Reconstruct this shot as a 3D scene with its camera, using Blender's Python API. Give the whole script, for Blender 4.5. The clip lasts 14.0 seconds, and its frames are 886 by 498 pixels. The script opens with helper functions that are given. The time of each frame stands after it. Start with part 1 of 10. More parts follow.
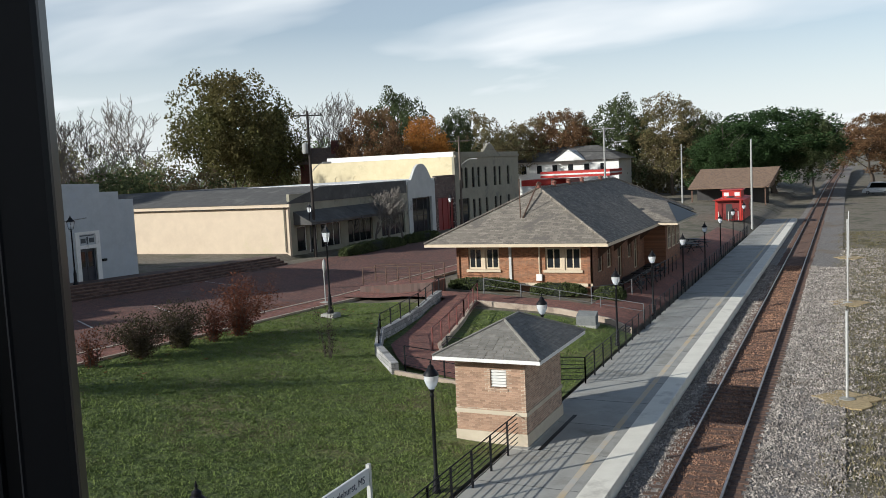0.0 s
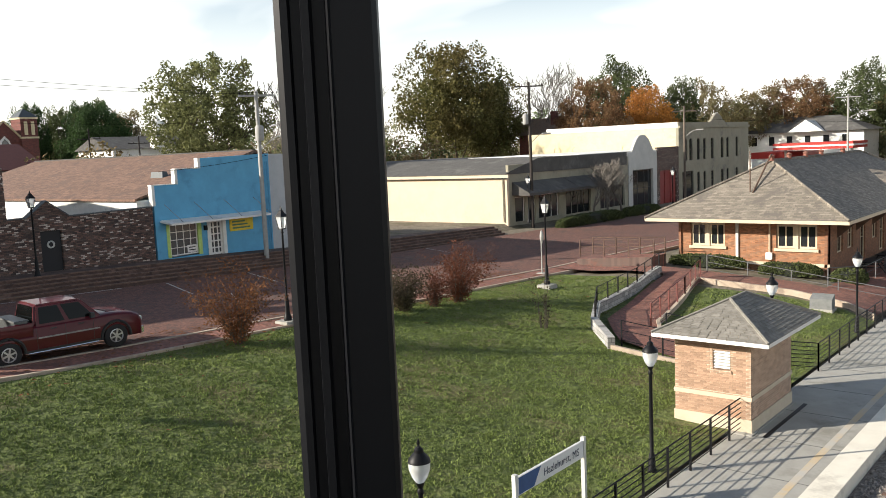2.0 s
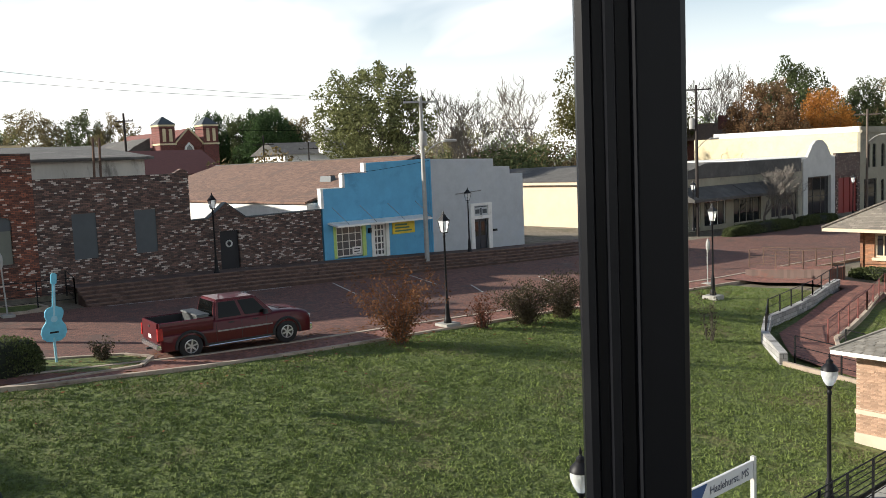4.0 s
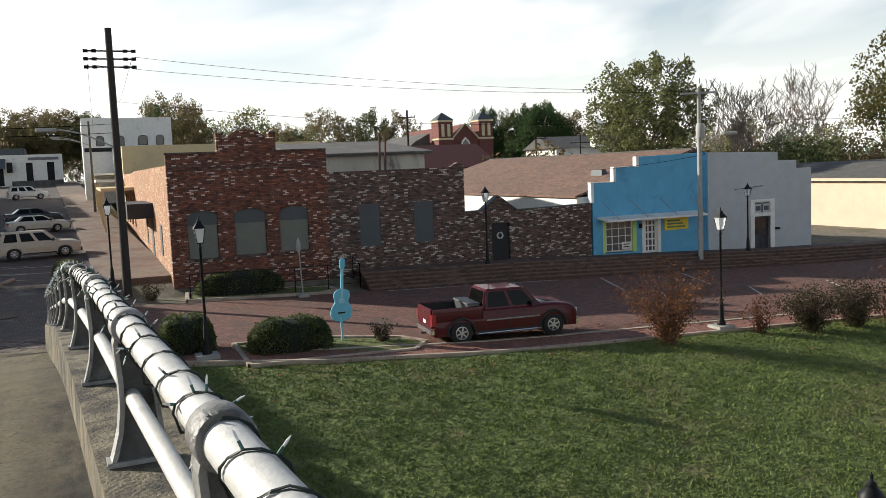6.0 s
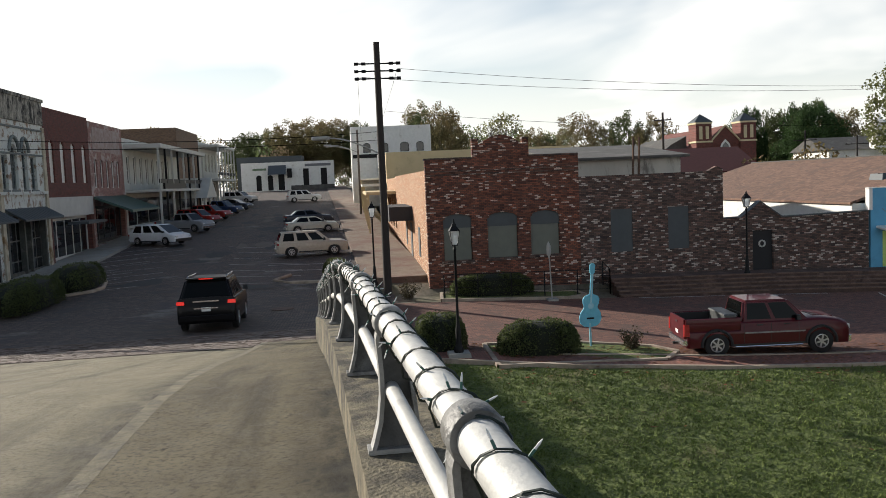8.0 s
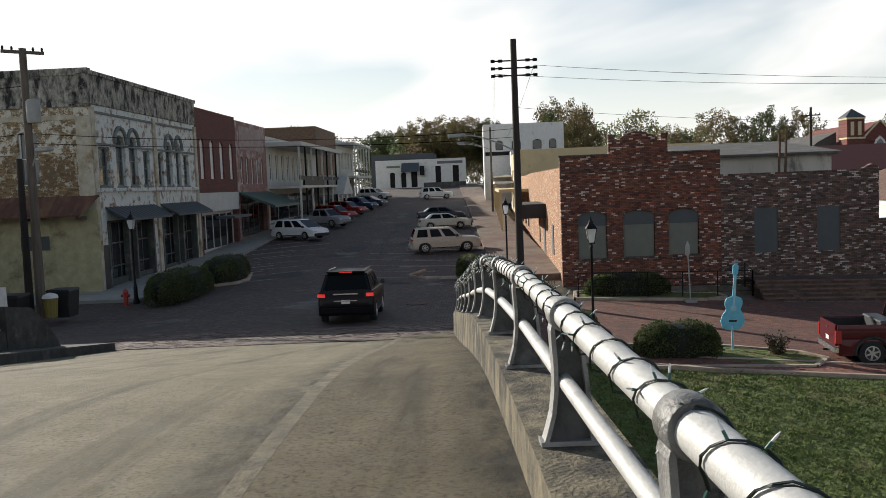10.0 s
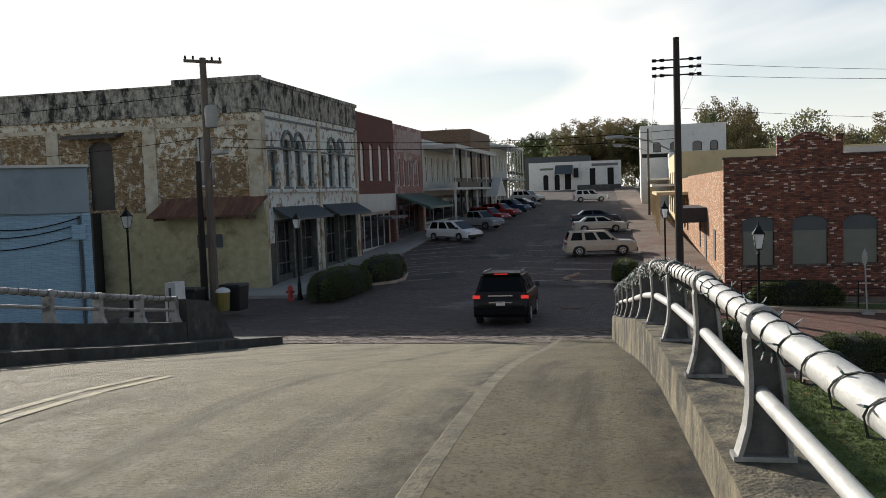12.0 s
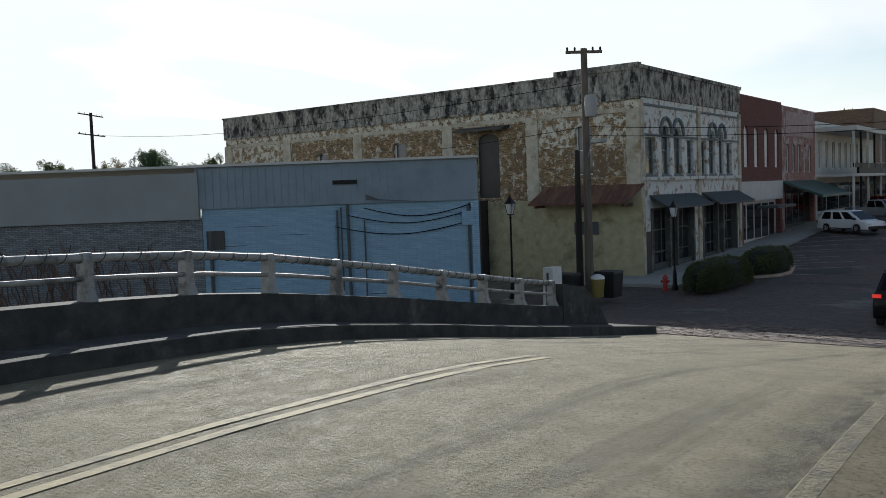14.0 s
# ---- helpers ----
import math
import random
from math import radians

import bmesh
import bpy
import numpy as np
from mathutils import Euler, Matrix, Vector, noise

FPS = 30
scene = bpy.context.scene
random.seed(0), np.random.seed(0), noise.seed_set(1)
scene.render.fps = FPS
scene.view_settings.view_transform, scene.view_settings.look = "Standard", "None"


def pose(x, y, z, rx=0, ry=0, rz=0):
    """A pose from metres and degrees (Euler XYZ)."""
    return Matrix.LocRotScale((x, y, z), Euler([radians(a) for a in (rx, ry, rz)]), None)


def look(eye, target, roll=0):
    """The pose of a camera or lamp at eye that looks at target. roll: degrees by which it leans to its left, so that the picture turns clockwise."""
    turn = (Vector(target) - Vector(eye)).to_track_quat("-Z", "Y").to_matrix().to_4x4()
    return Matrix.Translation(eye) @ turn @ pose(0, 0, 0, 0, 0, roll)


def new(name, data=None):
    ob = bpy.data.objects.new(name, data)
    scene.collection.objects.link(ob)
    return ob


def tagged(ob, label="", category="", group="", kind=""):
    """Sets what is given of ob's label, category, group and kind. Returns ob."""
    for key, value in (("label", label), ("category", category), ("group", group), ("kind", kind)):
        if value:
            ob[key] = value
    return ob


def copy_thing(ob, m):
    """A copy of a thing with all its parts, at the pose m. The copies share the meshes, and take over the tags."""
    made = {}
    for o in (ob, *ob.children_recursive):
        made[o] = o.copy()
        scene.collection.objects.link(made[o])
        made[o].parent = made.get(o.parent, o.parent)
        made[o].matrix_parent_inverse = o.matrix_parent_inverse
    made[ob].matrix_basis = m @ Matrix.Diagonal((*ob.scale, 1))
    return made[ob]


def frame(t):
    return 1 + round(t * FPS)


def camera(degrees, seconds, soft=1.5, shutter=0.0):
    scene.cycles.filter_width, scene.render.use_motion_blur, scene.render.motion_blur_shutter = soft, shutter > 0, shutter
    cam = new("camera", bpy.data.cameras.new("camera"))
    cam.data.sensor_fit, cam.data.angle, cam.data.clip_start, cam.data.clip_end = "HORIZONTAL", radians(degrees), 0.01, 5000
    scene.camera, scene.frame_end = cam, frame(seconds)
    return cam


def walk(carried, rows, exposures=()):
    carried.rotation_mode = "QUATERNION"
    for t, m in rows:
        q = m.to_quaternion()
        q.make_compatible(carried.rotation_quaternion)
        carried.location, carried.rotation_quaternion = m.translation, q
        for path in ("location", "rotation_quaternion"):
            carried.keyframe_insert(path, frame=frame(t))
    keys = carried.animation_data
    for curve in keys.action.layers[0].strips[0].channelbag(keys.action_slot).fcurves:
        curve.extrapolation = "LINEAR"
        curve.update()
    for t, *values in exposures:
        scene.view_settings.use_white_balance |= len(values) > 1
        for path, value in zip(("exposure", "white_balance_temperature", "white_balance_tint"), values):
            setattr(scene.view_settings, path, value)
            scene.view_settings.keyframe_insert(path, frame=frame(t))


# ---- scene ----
cam = camera(54.21, 14.0, soft=0.4)
PATH = [
    (0.0, 0.019, 0.001, 8.900, 24.81, -5.34, 2.72),
    (0.5, 0.007, 0.004, 8.899, 28.88, -5.72, 2.85),
    (1.0, -0.004, -0.004, 8.899, 33.29, -6.13, 2.86),
    (1.5, -0.048, -0.025, 8.902, 37.04, -6.38, 2.77),
    (2.0, -0.097, -0.051, 8.898, 39.11, -6.58, 2.50),
    (4.5, -0.261, -0.145, 8.885, 53.14, -5.45, 2.37),
    (5.0, -0.271, -0.145, 8.886, 57.29, -5.25, 2.26),
    (5.5, -0.292, -0.139, 8.889, 62.20, -5.28, 2.19),
    (6.0, -0.302, -0.125, 8.889, 67.23, -5.44, 2.35),
    (6.5, -0.311, -0.120, 8.890, 71.57, -5.31, 2.35),
    (7.0, -0.307, -0.133, 8.893, 76.43, -4.94, 2.29),
    (7.5, -0.317, -0.134, 8.890, 80.24, -4.59, 2.31),
    (8.0, -0.318, -0.135, 8.888, 83.72, -4.45, 2.46),
    (8.5, -0.313, -0.164, 8.881, 87.23, -4.86, 2.44),
    (11.0, -0.311, -0.485, 8.867, 95.27, -3.56, 2.10),
    (11.5, -0.307, -0.519, 8.867, 98.10, -3.63, 2.04),
    (12.0, -0.323, -0.535, 8.867, 102.32, -3.73, 1.96),
    (12.5, -0.326, -0.539, 8.865, 108.40, -3.58, 1.98),
    (13.0, -0.346, -0.556, 8.864, 114.55, -3.51, 2.07),
    (13.5, -0.349, -0.560, 8.862, 120.90, -3.63, 2.25),
    (14.0, -0.364, -0.569, 8.860, 126.82, -3.64, 2.10),
]
walk(cam, [(t, pose(x, y, z, 90 + p, r, w)) for t, x, y, z, w, p, r in PATH], [(0.0, 0.27, 6030, 8), (0.5, 0.32, 6080, 8), (1.0, 0.62, 6450, 9), (1.5, 0.9, 6750, 10), (2.0, 0.98, 6800, 10), (4.5, 0.84, 6600, 9), (5.5, 0.72, 6600, 9), (7.0, 0.58, 6700, 9), (8.5, 0.50, 6600, 10), (11.0, 0.38, 6550, 10), (12.5, 0.38, 6480, 9), (14.0, 0.31, 6120, 7)])

# ---------------------------------------------------------------- sun and sky
SUN_EL, SUN_AZ = radians(21.5), radians(222.5)
world = bpy.data.worlds.new("world")
scene.world = world
world.use_nodes = True
wt = world.node_tree
bg = wt.nodes["Background"]
sky = wt.nodes.new("ShaderNodeTexSky")
sky.sky_type, sky.sun_disc = "NISHITA", False
sky.sun_elevation, sky.sun_rotation = SUN_EL, SUN_AZ
sky.air_density, sky.dust_density, sky.ozone_density = 1.0, 0.6, 1.4
tc = wt.nodes.new("ShaderNodeTexCoord")
sep = wt.nodes.new("ShaderNodeSeparateXYZ")
wt.links.new(tc.outputs["Generated"], sep.inputs[0])
# thin high cloud: streaks on a flat layer overhead
lift = wt.nodes.new("ShaderNodeMath")
lift.operation = "ADD"
lift.inputs[1].default_value = 0.16
wt.links.new(sep.outputs[2], lift.inputs[0])
flat = wt.nodes.new("ShaderNodeVectorMath")
flat.operation = "DIVIDE"
wt.links.new(tc.outputs["Generated"], flat.inputs[0])
comb = wt.nodes.new("ShaderNodeCombineXYZ")
wt.links.new(lift.outputs[0], comb.inputs[0])
wt.links.new(lift.outputs[0], comb.inputs[1])
comb.inputs[2].default_value = 8.0
wt.links.new(comb.outputs[0], flat.inputs[1])
stretch = wt.nodes.new("ShaderNodeMapping")
stretch.inputs["Rotation"].default_value = (0, 0, radians(-35))
stretch.inputs["Scale"].default_value = (0.7, 1.0, 1.0)
wt.links.new(flat.outputs[0], stretch.inputs[0])
cn = wt.nodes.new("ShaderNodeTexNoise")
cn.inputs["Scale"].default_value, cn.inputs["Detail"].default_value, cn.inputs["Roughness"].default_value = 1.1, 4.0, 0.45
cn.inputs["Distortion"].default_value = 0.35
wt.links.new(stretch.outputs[0], cn.inputs["Vector"])
cr = wt.nodes.new("ShaderNodeValToRGB")
cr.color_ramp.elements[0].position, cr.color_ramp.elements[1].position = 0.36, 0.58
cr.color_ramp.elements[0].color = (0.26, 0.26, 0.26, 1)
# clearer towards the north
clear = wt.nodes.new("ShaderNodeMath")
clear.operation = "MULTIPLY_ADD"
clear.inputs[1].default_value = -0.13
wt.links.new(sep.outputs[1], clear.inputs[0])
wt.links.new(cn.outputs["Fac"], clear.inputs[2])
wt.links.new(clear.outputs[0], cr.inputs[0])
mixc = wt.nodes.new("ShaderNodeMixRGB")
mixc.inputs[2].default_value = (9.4, 9.4, 9.2, 1)
haze = wt.nodes.new("ShaderNodeMapRange")
haze.inputs[1].default_value, haze.inputs[2].default_value, haze.inputs[3].default_value, haze.inputs[4].default_value = 0.0, 0.22, 0.95, 0.0
wt.links.new(sep.outputs[2], haze.inputs[0])
veil = wt.nodes.new("ShaderNodeMath")
veil.operation = "MAXIMUM"
# the cloud lies low round the horizon and thins out overhead
thin = wt.nodes.new("ShaderNodeMapRange")
thin.inputs[1].default_value, thin.inputs[2].default_value, thin.inputs[3].default_value, thin.inputs[4].default_value = 0.20, 0.50, 1.0, 0.06
wt.links.new(sep.outputs[2], thin.inputs[0])
low_cloud = wt.nodes.new("ShaderNodeMath")
low_cloud.operation = "MULTIPLY"
wt.links.new(cr.outputs[0], low_cloud.inputs[0])
wt.links.new(thin.outputs[0], low_cloud.inputs[1])
wt.links.new(low_cloud.outputs[0], veil.inputs[0])
wt.links.new(haze.outputs[0], veil.inputs[1])
wt.links.new(veil.outputs[0], mixc.inputs[0])
wt.links.new(sky.outputs[0], mixc.inputs[1])
wt.links.new(mixc.outputs[0], bg.inputs[0])
bg.inputs[1].default_value = 0.085

sun = new("sun", bpy.data.lights.new("sun", "SUN"))
sun.data.energy, sun.data.angle, sun.data.color = 5.0, radians(0.6), (1.0, 0.945, 0.855)
sd = Vector((math.sin(SUN_AZ) * math.cos(SUN_EL), math.cos(SUN_AZ) * math.cos(SUN_EL), math.sin(SUN_EL)))
sun.matrix_world = look(sd * 60, (0, 0, 0))


# ---------------------------------------------------------------- materials
def mat(name, c1, c2=None, scale=3.0, rough=0.85, bump=0.0, bscale=40.0, metal=0.0, c3=None, s3=0.35, stretch_=(1, 1, 1), isl=0.0, obj=False, amount3=0.5):
    """Base colour varied at two scales, fine relief, optional patches of a third colour."""
    m = bpy.data.materials.new(name)
    m.use_nodes = True
    nt = m.node_tree
    b = nt.nodes["Principled BSDF"]
    b.inputs["Roughness"].default_value, b.inputs["Metallic"].default_value = rough, metal
    c2 = c2 or tuple(v * 0.75 for v in c1)
    co = nt.nodes.new("ShaderNodeTexCoord")
    mp = nt.nodes.new("ShaderNodeMapping")
    mp.inputs["Scale"].default_value = stretch_
    nt.links.new(co.outputs["Object"], mp.inputs[0])
    n1 = nt.nodes.new("ShaderNodeTexNoise")
    n1.inputs["Scale"].default_value, n1.inputs["Detail"].default_value, n1.inputs["Roughness"].default_value = scale, 8.0, 0.65
    nt.links.new(mp.outputs[0], n1.inputs["Vector"])
    r1 = nt.nodes.new("ShaderNodeValToRGB")
    r1.color_ramp.elements[0].position, r1.color_ramp.elements[1].position = 0.32, 0.68
    r1.color_ramp.elements[0].color, r1.color_ramp.elements[1].color = (*c2, 1), (*c1, 1)
    nt.links.new(n1.outputs["Fac"], r1.inputs[0])
    out = r1.outputs[0]
    if c3:
        n3 = nt.nodes.new("ShaderNodeTexNoise")
        n3.inputs["Scale"].default_value, n3.inputs["Detail"].default_value, n3.inputs["Roughness"].default_value = s3, 9.0, 0.68
        nt.links.new(mp.outputs[0], n3.inputs["Vector"])
        r3 = nt.nodes.new("ShaderNodeValToRGB")
        r3.color_ramp.elements[0].position, r3.color_ramp.elements[1].position = 0.62 - 0.28 * amount3, 0.74 - 0.28 * amount3
        nt.links.new(n3.outputs["Fac"], r3.inputs[0])
        mx = nt.nodes.new("ShaderNodeMixRGB")
        mx.inputs[2].default_value = (*c3, 1)
        nt.links.new(r3.outputs[0], mx.inputs[0])
        nt.links.new(out, mx.inputs[1])
        out = mx.outputs[0]
    if isl:
        src = nt.nodes.new("ShaderNodeObjectInfo" if obj else "ShaderNodeNewGeometry")
        hv = nt.nodes.new("ShaderNodeHueSaturation")
        mr = nt.nodes.new("ShaderNodeMapRange")
        mr.inputs[3].default_value, mr.inputs[4].default_value = 1 - isl, 1 + isl
        nt.links.new(src.outputs["Random" if obj else "Random Per Island"], mr.inputs[0])
        nt.links.new(mr.outputs[0], hv.inputs["Value"])
        nt.links.new(out, hv.inputs["Color"])
        out = hv.outputs[0]
    nt.links.new(out, b.inputs["Base Color"])
    if bump:
        nb = nt.nodes.new("ShaderNodeTexNoise")
        nb.inputs["Scale"].default_value, nb.inputs["Detail"].default_value = bscale, 6.0
        nt.links.new(mp.outputs[0], nb.inputs["Vector"])
        bp = nt.nodes.new("ShaderNodeBump")
        bp.inputs["Strength"].default_value, bp.inputs["Distance"].default_value = min(1.0, bump), 0.02 * max(1.0, bump)
        nt.links.new(nb.outputs["Fac"], bp.inputs["Height"])
        nt.links.new(bp.outputs[0], b.inputs["Normal"])
    return m


def brick_mat(name, c1, c2, mortar, bw=0.203, bh=0.068, ms=0.008, light=None, lightamt=0.0, stain=None, wall="x", bump=0.6, squash=1.0, wear=None, wearamt=0.5, wears=0.4, vary=0.22):
    """Brickwork in the plane of a wall (wall: the axis it faces), each brick with its own shade."""
    m = bpy.data.materials.new(name)
    m.use_nodes = True
    nt = m.node_tree
    b = nt.nodes["Principled BSDF"]
    b.inputs["Roughness"].default_value = 0.9
    co = nt.nodes.new("ShaderNodeTexCoord")
    sp = nt.nodes.new("ShaderNodeSeparateXYZ")
    nt.links.new(co.outputs["Object"], sp.inputs[0])
    cm = nt.nodes.new("ShaderNodeCombineXYZ")
    first, second = {"x": (1, 2), "y": (0, 2), "z": (0, 1), "t": (1, 0)}[wall]
    nt.links.new(sp.outputs[first], cm.inputs[0])
    nt.links.new(sp.outputs[second], cm.inputs[1])
    bt = nt.nodes.new("ShaderNodeTexBrick")
    bt.inputs["Scale"].default_value = 1.0
    bt.inputs["Brick Width"].default_value, bt.inputs["Row Height"].default_value = bw, bh
    bt.inputs["Mortar Size"].default_value, bt.inputs["Mortar Smooth"].default_value = ms, 0.2
    bt.inputs["Color1"].default_value, bt.inputs["Color2"].default_value, bt.inputs["Mortar"].default_value = (*c1, 1), (*c2, 1), (*mortar, 1)
    bt.inputs["Bias"].default_value = 0.0
    nt.links.new(cm.outputs[0], bt.inputs["Vector"])
    out = bt.outputs["Color"]
    # one random number for each brick of the bond
    def calc(op, x, y=None):
        k = nt.nodes.new("ShaderNodeMath")
        k.operation = op
        for i, v in enumerate((x, y)):
            if v is None:
                continue
            if isinstance(v, (int, float)):
                k.inputs[i].default_value = v
            else:
                nt.links.new(v, k.inputs[i])
        return k.outputs[0]

    row = calc("FLOOR", calc("DIVIDE", sp.outputs[second], bh))
    shift = calc("MULTIPLY", calc("SUBTRACT", 1.0, calc("FLOORED_MODULO", row, 2.0)), 0.5)
    column = calc("FLOOR", calc("ADD", calc("DIVIDE", sp.outputs[first], bw), shift))
    cell = nt.nodes.new("ShaderNodeCombineXYZ")
    nt.links.new(column, cell.inputs[0])
    nt.links.new(row, cell.inputs[1])
    wn = nt.nodes.new("ShaderNodeTexWhiteNoise")
    wn.noise_dimensions = "2D"
    nt.links.new(cell.outputs[0], wn.inputs["Vector"])
    if vary:
        hv = nt.nodes.new("ShaderNodeHueSaturation")
        mr = nt.nodes.new("ShaderNodeMapRange")
        mr.inputs[3].default_value, mr.inputs[4].default_value = 1 - vary, 1 + vary
        nt.links.new(wn.outputs["Value"], mr.inputs[0])
        nt.links.new(mr.outputs[0], hv.inputs["Value"])
        nt.links.new(out, hv.inputs["Color"])
        out = hv.outputs[0]
    if light:
        # scattered pale bricks, thicker in some stretches than in others
        pk = nt.nodes.new("ShaderNodeSeparateXYZ")
        nt.links.new(wn.outputs["Color"], pk.inputs[0])
        ns = nt.nodes.new("ShaderNodeTexNoise")
        ns.inputs["Scale"].default_value = 0.9
        nt.links.new(co.outputs["Object"], ns.inputs["Vector"])
        gate = calc("SUBTRACT", 1.0, calc("MULTIPLY", ns.outputs["Fac"], 2.0 * lightamt))
        mu = calc("MULTIPLY", calc("GREATER_THAN", pk.outputs[0], gate), calc("ADD", calc("MULTIPLY", pk.outputs[1], 0.55), 0.4))
        mu = calc("MULTIPLY", mu, calc("SUBTRACT", 1.0, bt.outputs["Fac"]))
        mx = nt.nodes.new("ShaderNodeMixRGB")
        mx.inputs[2].default_value = (*light, 1)
        nt.links.new(mu, mx.inputs[0])
        nt.links.new(out, mx.inputs[1])
        out = mx.outputs[0]
    for colour, amount, sc in ((stain, 0.45, 0.5), (wear, wearamt, wears)):
        if colour:
            n3 = nt.nodes.new("ShaderNodeTexNoise")
            n3.inputs["Scale"].default_value, n3.inputs["Detail"].default_value, n3.inputs["Roughness"].default_value = sc, 10.0, 0.74
            nt.links.new(co.outputs["Object"], n3.inputs["Vector"])
            r3 = nt.nodes.new("ShaderNodeValToRGB")
            r3.color_ramp.elements[0].position, r3.color_ramp.elements[1].position = 0.66 - 0.3 * amount, 0.72 - 0.28 * amount
            r3.color_ramp.elements[1].color = (0.9, 0.9, 0.9, 1)
            nt.links.new(n3.outputs["Fac"], r3.inputs[0])
            mx = nt.nodes.new("ShaderNodeMixRGB")
            mx.inputs[2].default_value = (*colour, 1)
            nt.links.new(r3.outputs[0], mx.inputs[0])
            nt.links.new(out, mx.inputs[1])
            out = mx.outputs[0]
    nt.links.new(out, b.inputs["Base Color"])
    bp = nt.nodes.new("ShaderNodeBump")
    bp.inputs["Strength"].default_value, bp.inputs["Distance"].default_value = bump, 0.01
    bp.invert = True
    nt.links.new(bt.outputs["Fac"], bp.inputs["Height"])
    nt.links.new(bp.outputs[0], b.inputs["Normal"])
    return m


def glass_mat(name, tint=(0.02, 0.022, 0.025), rough=0.06):
    m = bpy.data.materials.new(name)
    m.use_nodes = True
    b = m.node_tree.nodes["Principled BSDF"]
    b.inputs["Base Color"].default_value, b.inputs["Roughness"].default_value = (*tint, 1), rough
    b.inputs["Specular IOR Level"].default_value = 0.7
    return m


def plain(name, c, rough=0.5, metal=0.0, emit=0.0):
    m = mat(name, c, tuple(v * 0.82 for v in c), scale=6.0, rough=rough, metal=metal)
    if emit:
        b = m.node_tree.nodes["Principled BSDF"]
        b.inputs["Emission Color"].default_value, b.inputs["Emission Strength"].default_value = (*c, 1), emit
    return m


# ---------------------------------------------------------------- mesh helpers
class Geo:
    """Vertices and faces gathered for one mesh."""

    def __init__(self):
        self.v, self.f, self.m = [], [], []

    def face(self, pts, mi=0):
        n = len(self.v)
        self.v += [tuple(p) for p in pts]
        self.f.append(tuple(range(n, n + len(pts))))
        self.m.append(mi)

    def box(self, x0, x1, y0, y1, z0, z1, mi=0, top=0.0):
        """A box; top: by how much the upper face is drawn in on all sides."""
        x0, x1, y0, y1 = min(x0, x1), max(x0, x1), min(y0, y1), max(y0, y1)
        n, t = len(self.v), top
        self.v += [(x0, y0, z0), (x1, y0, z0), (x1, y1, z0), (x0, y1, z0), (x0 + t, y0 + t, z1), (x1 - t, y0 + t, z1), (x1 - t, y1 - t, z1), (x0 + t, y1 - t, z1)]
        for q in ((3, 2, 1, 0), (4, 5, 6, 7), (0, 1, 5, 4), (1, 2, 6, 5), (2, 3, 7, 6), (3, 0, 4, 7)):
            self.f.append(tuple(n + i for i in q))
            self.m.append(mi)
        return self

    def obox(self, c, ax, ay, az, mi=0):
        """A box round c with half axes ax, ay, az."""
        c, ax, ay, az = Vector(c), Vector(ax), Vector(ay), Vector(az)
        n = len(self.v)
        for sz in (-1, 1):
            for sx, sy in ((-1, -1), (1, -1), (1, 1), (-1, 1)):
                self.v.append(tuple(c + ax * sx + ay * sy + az * sz))
        for q in ((3, 2, 1, 0), (4, 5, 6, 7), (0, 1, 5, 4), (1, 2, 6, 5), (2, 3, 7, 6), (3, 0, 4, 7)):
            self.f.append(tuple(n + i for i in q))
            self.m.append(mi)
        return self

    def tube(self, pts, r, n=8, mi=0, caps=True):
        """A tube along pts; r: one radius or one for each point."""
        pts = [Vector(p) for p in pts]
        rs = r if isinstance(r, (list, tuple)) else [r] * len(pts)
        base = len(self.v)
        ref = None
        for i, p in enumerate(pts):
            d = (pts[min(i + 1, len(pts) - 1)] - pts[max(i - 1, 0)])
            d = d.normalized() if d.length > 1e-9 else Vector((0, 0, 1))
            if ref is None or abs(ref.dot(d)) > 0.98:
                ref = Vector((1, 0, 0)) if abs(d.x) < 0.9 else Vector((0, 1, 0))
            a = d.cross(ref).normalized()
            b = a.cross(d)
            for k in range(n):
                w = 2 * math.pi * k / n
                self.v.append(tuple(p + (a * math.cos(w) + b * math.sin(w)) * rs[i]))
        for i in range(len(pts) - 1):
            for k in range(n):
                q = base + i * n
                self.f.append((q + k, q + n + k, q + n + (k + 1) % n, q + (k + 1) % n))
                self.m.append(mi)
        if caps:
            self.f.append(tuple(base + k for k in range(n)))
            self.f.append(tuple(base + (len(pts) - 1) * n + n - 1 - k for k in range(n)))
            self.m += [mi, mi]
        return self

    def lathe(self, c, prof, n=12, mi=0, start=0.0, sq=1.0):
        """Rings of (radius, height) turned round the upright through c."""
        base = len(self.v)
        for r, z in prof:
            for k in range(n):
                w = start + 2 * math.pi * k / n
                self.v.append((c[0] + r * math.cos(w), c[1] + r * math.sin(w) * sq, c[2] + z))
        for i in range(len(prof) - 1):
            for k in range(n):
                q = base + i * n
                self.f.append((q + k, q + (k + 1) % n, q + n + (k + 1) % n, q + n + k))
                self.m.append(mi)
        self.f.append(tuple(base + n - 1 - k for k in range(n)))
        self.f.append(tuple(base + (len(prof) - 1) * n + k for k in range(n)))
        self.m += [mi, mi]
        return self

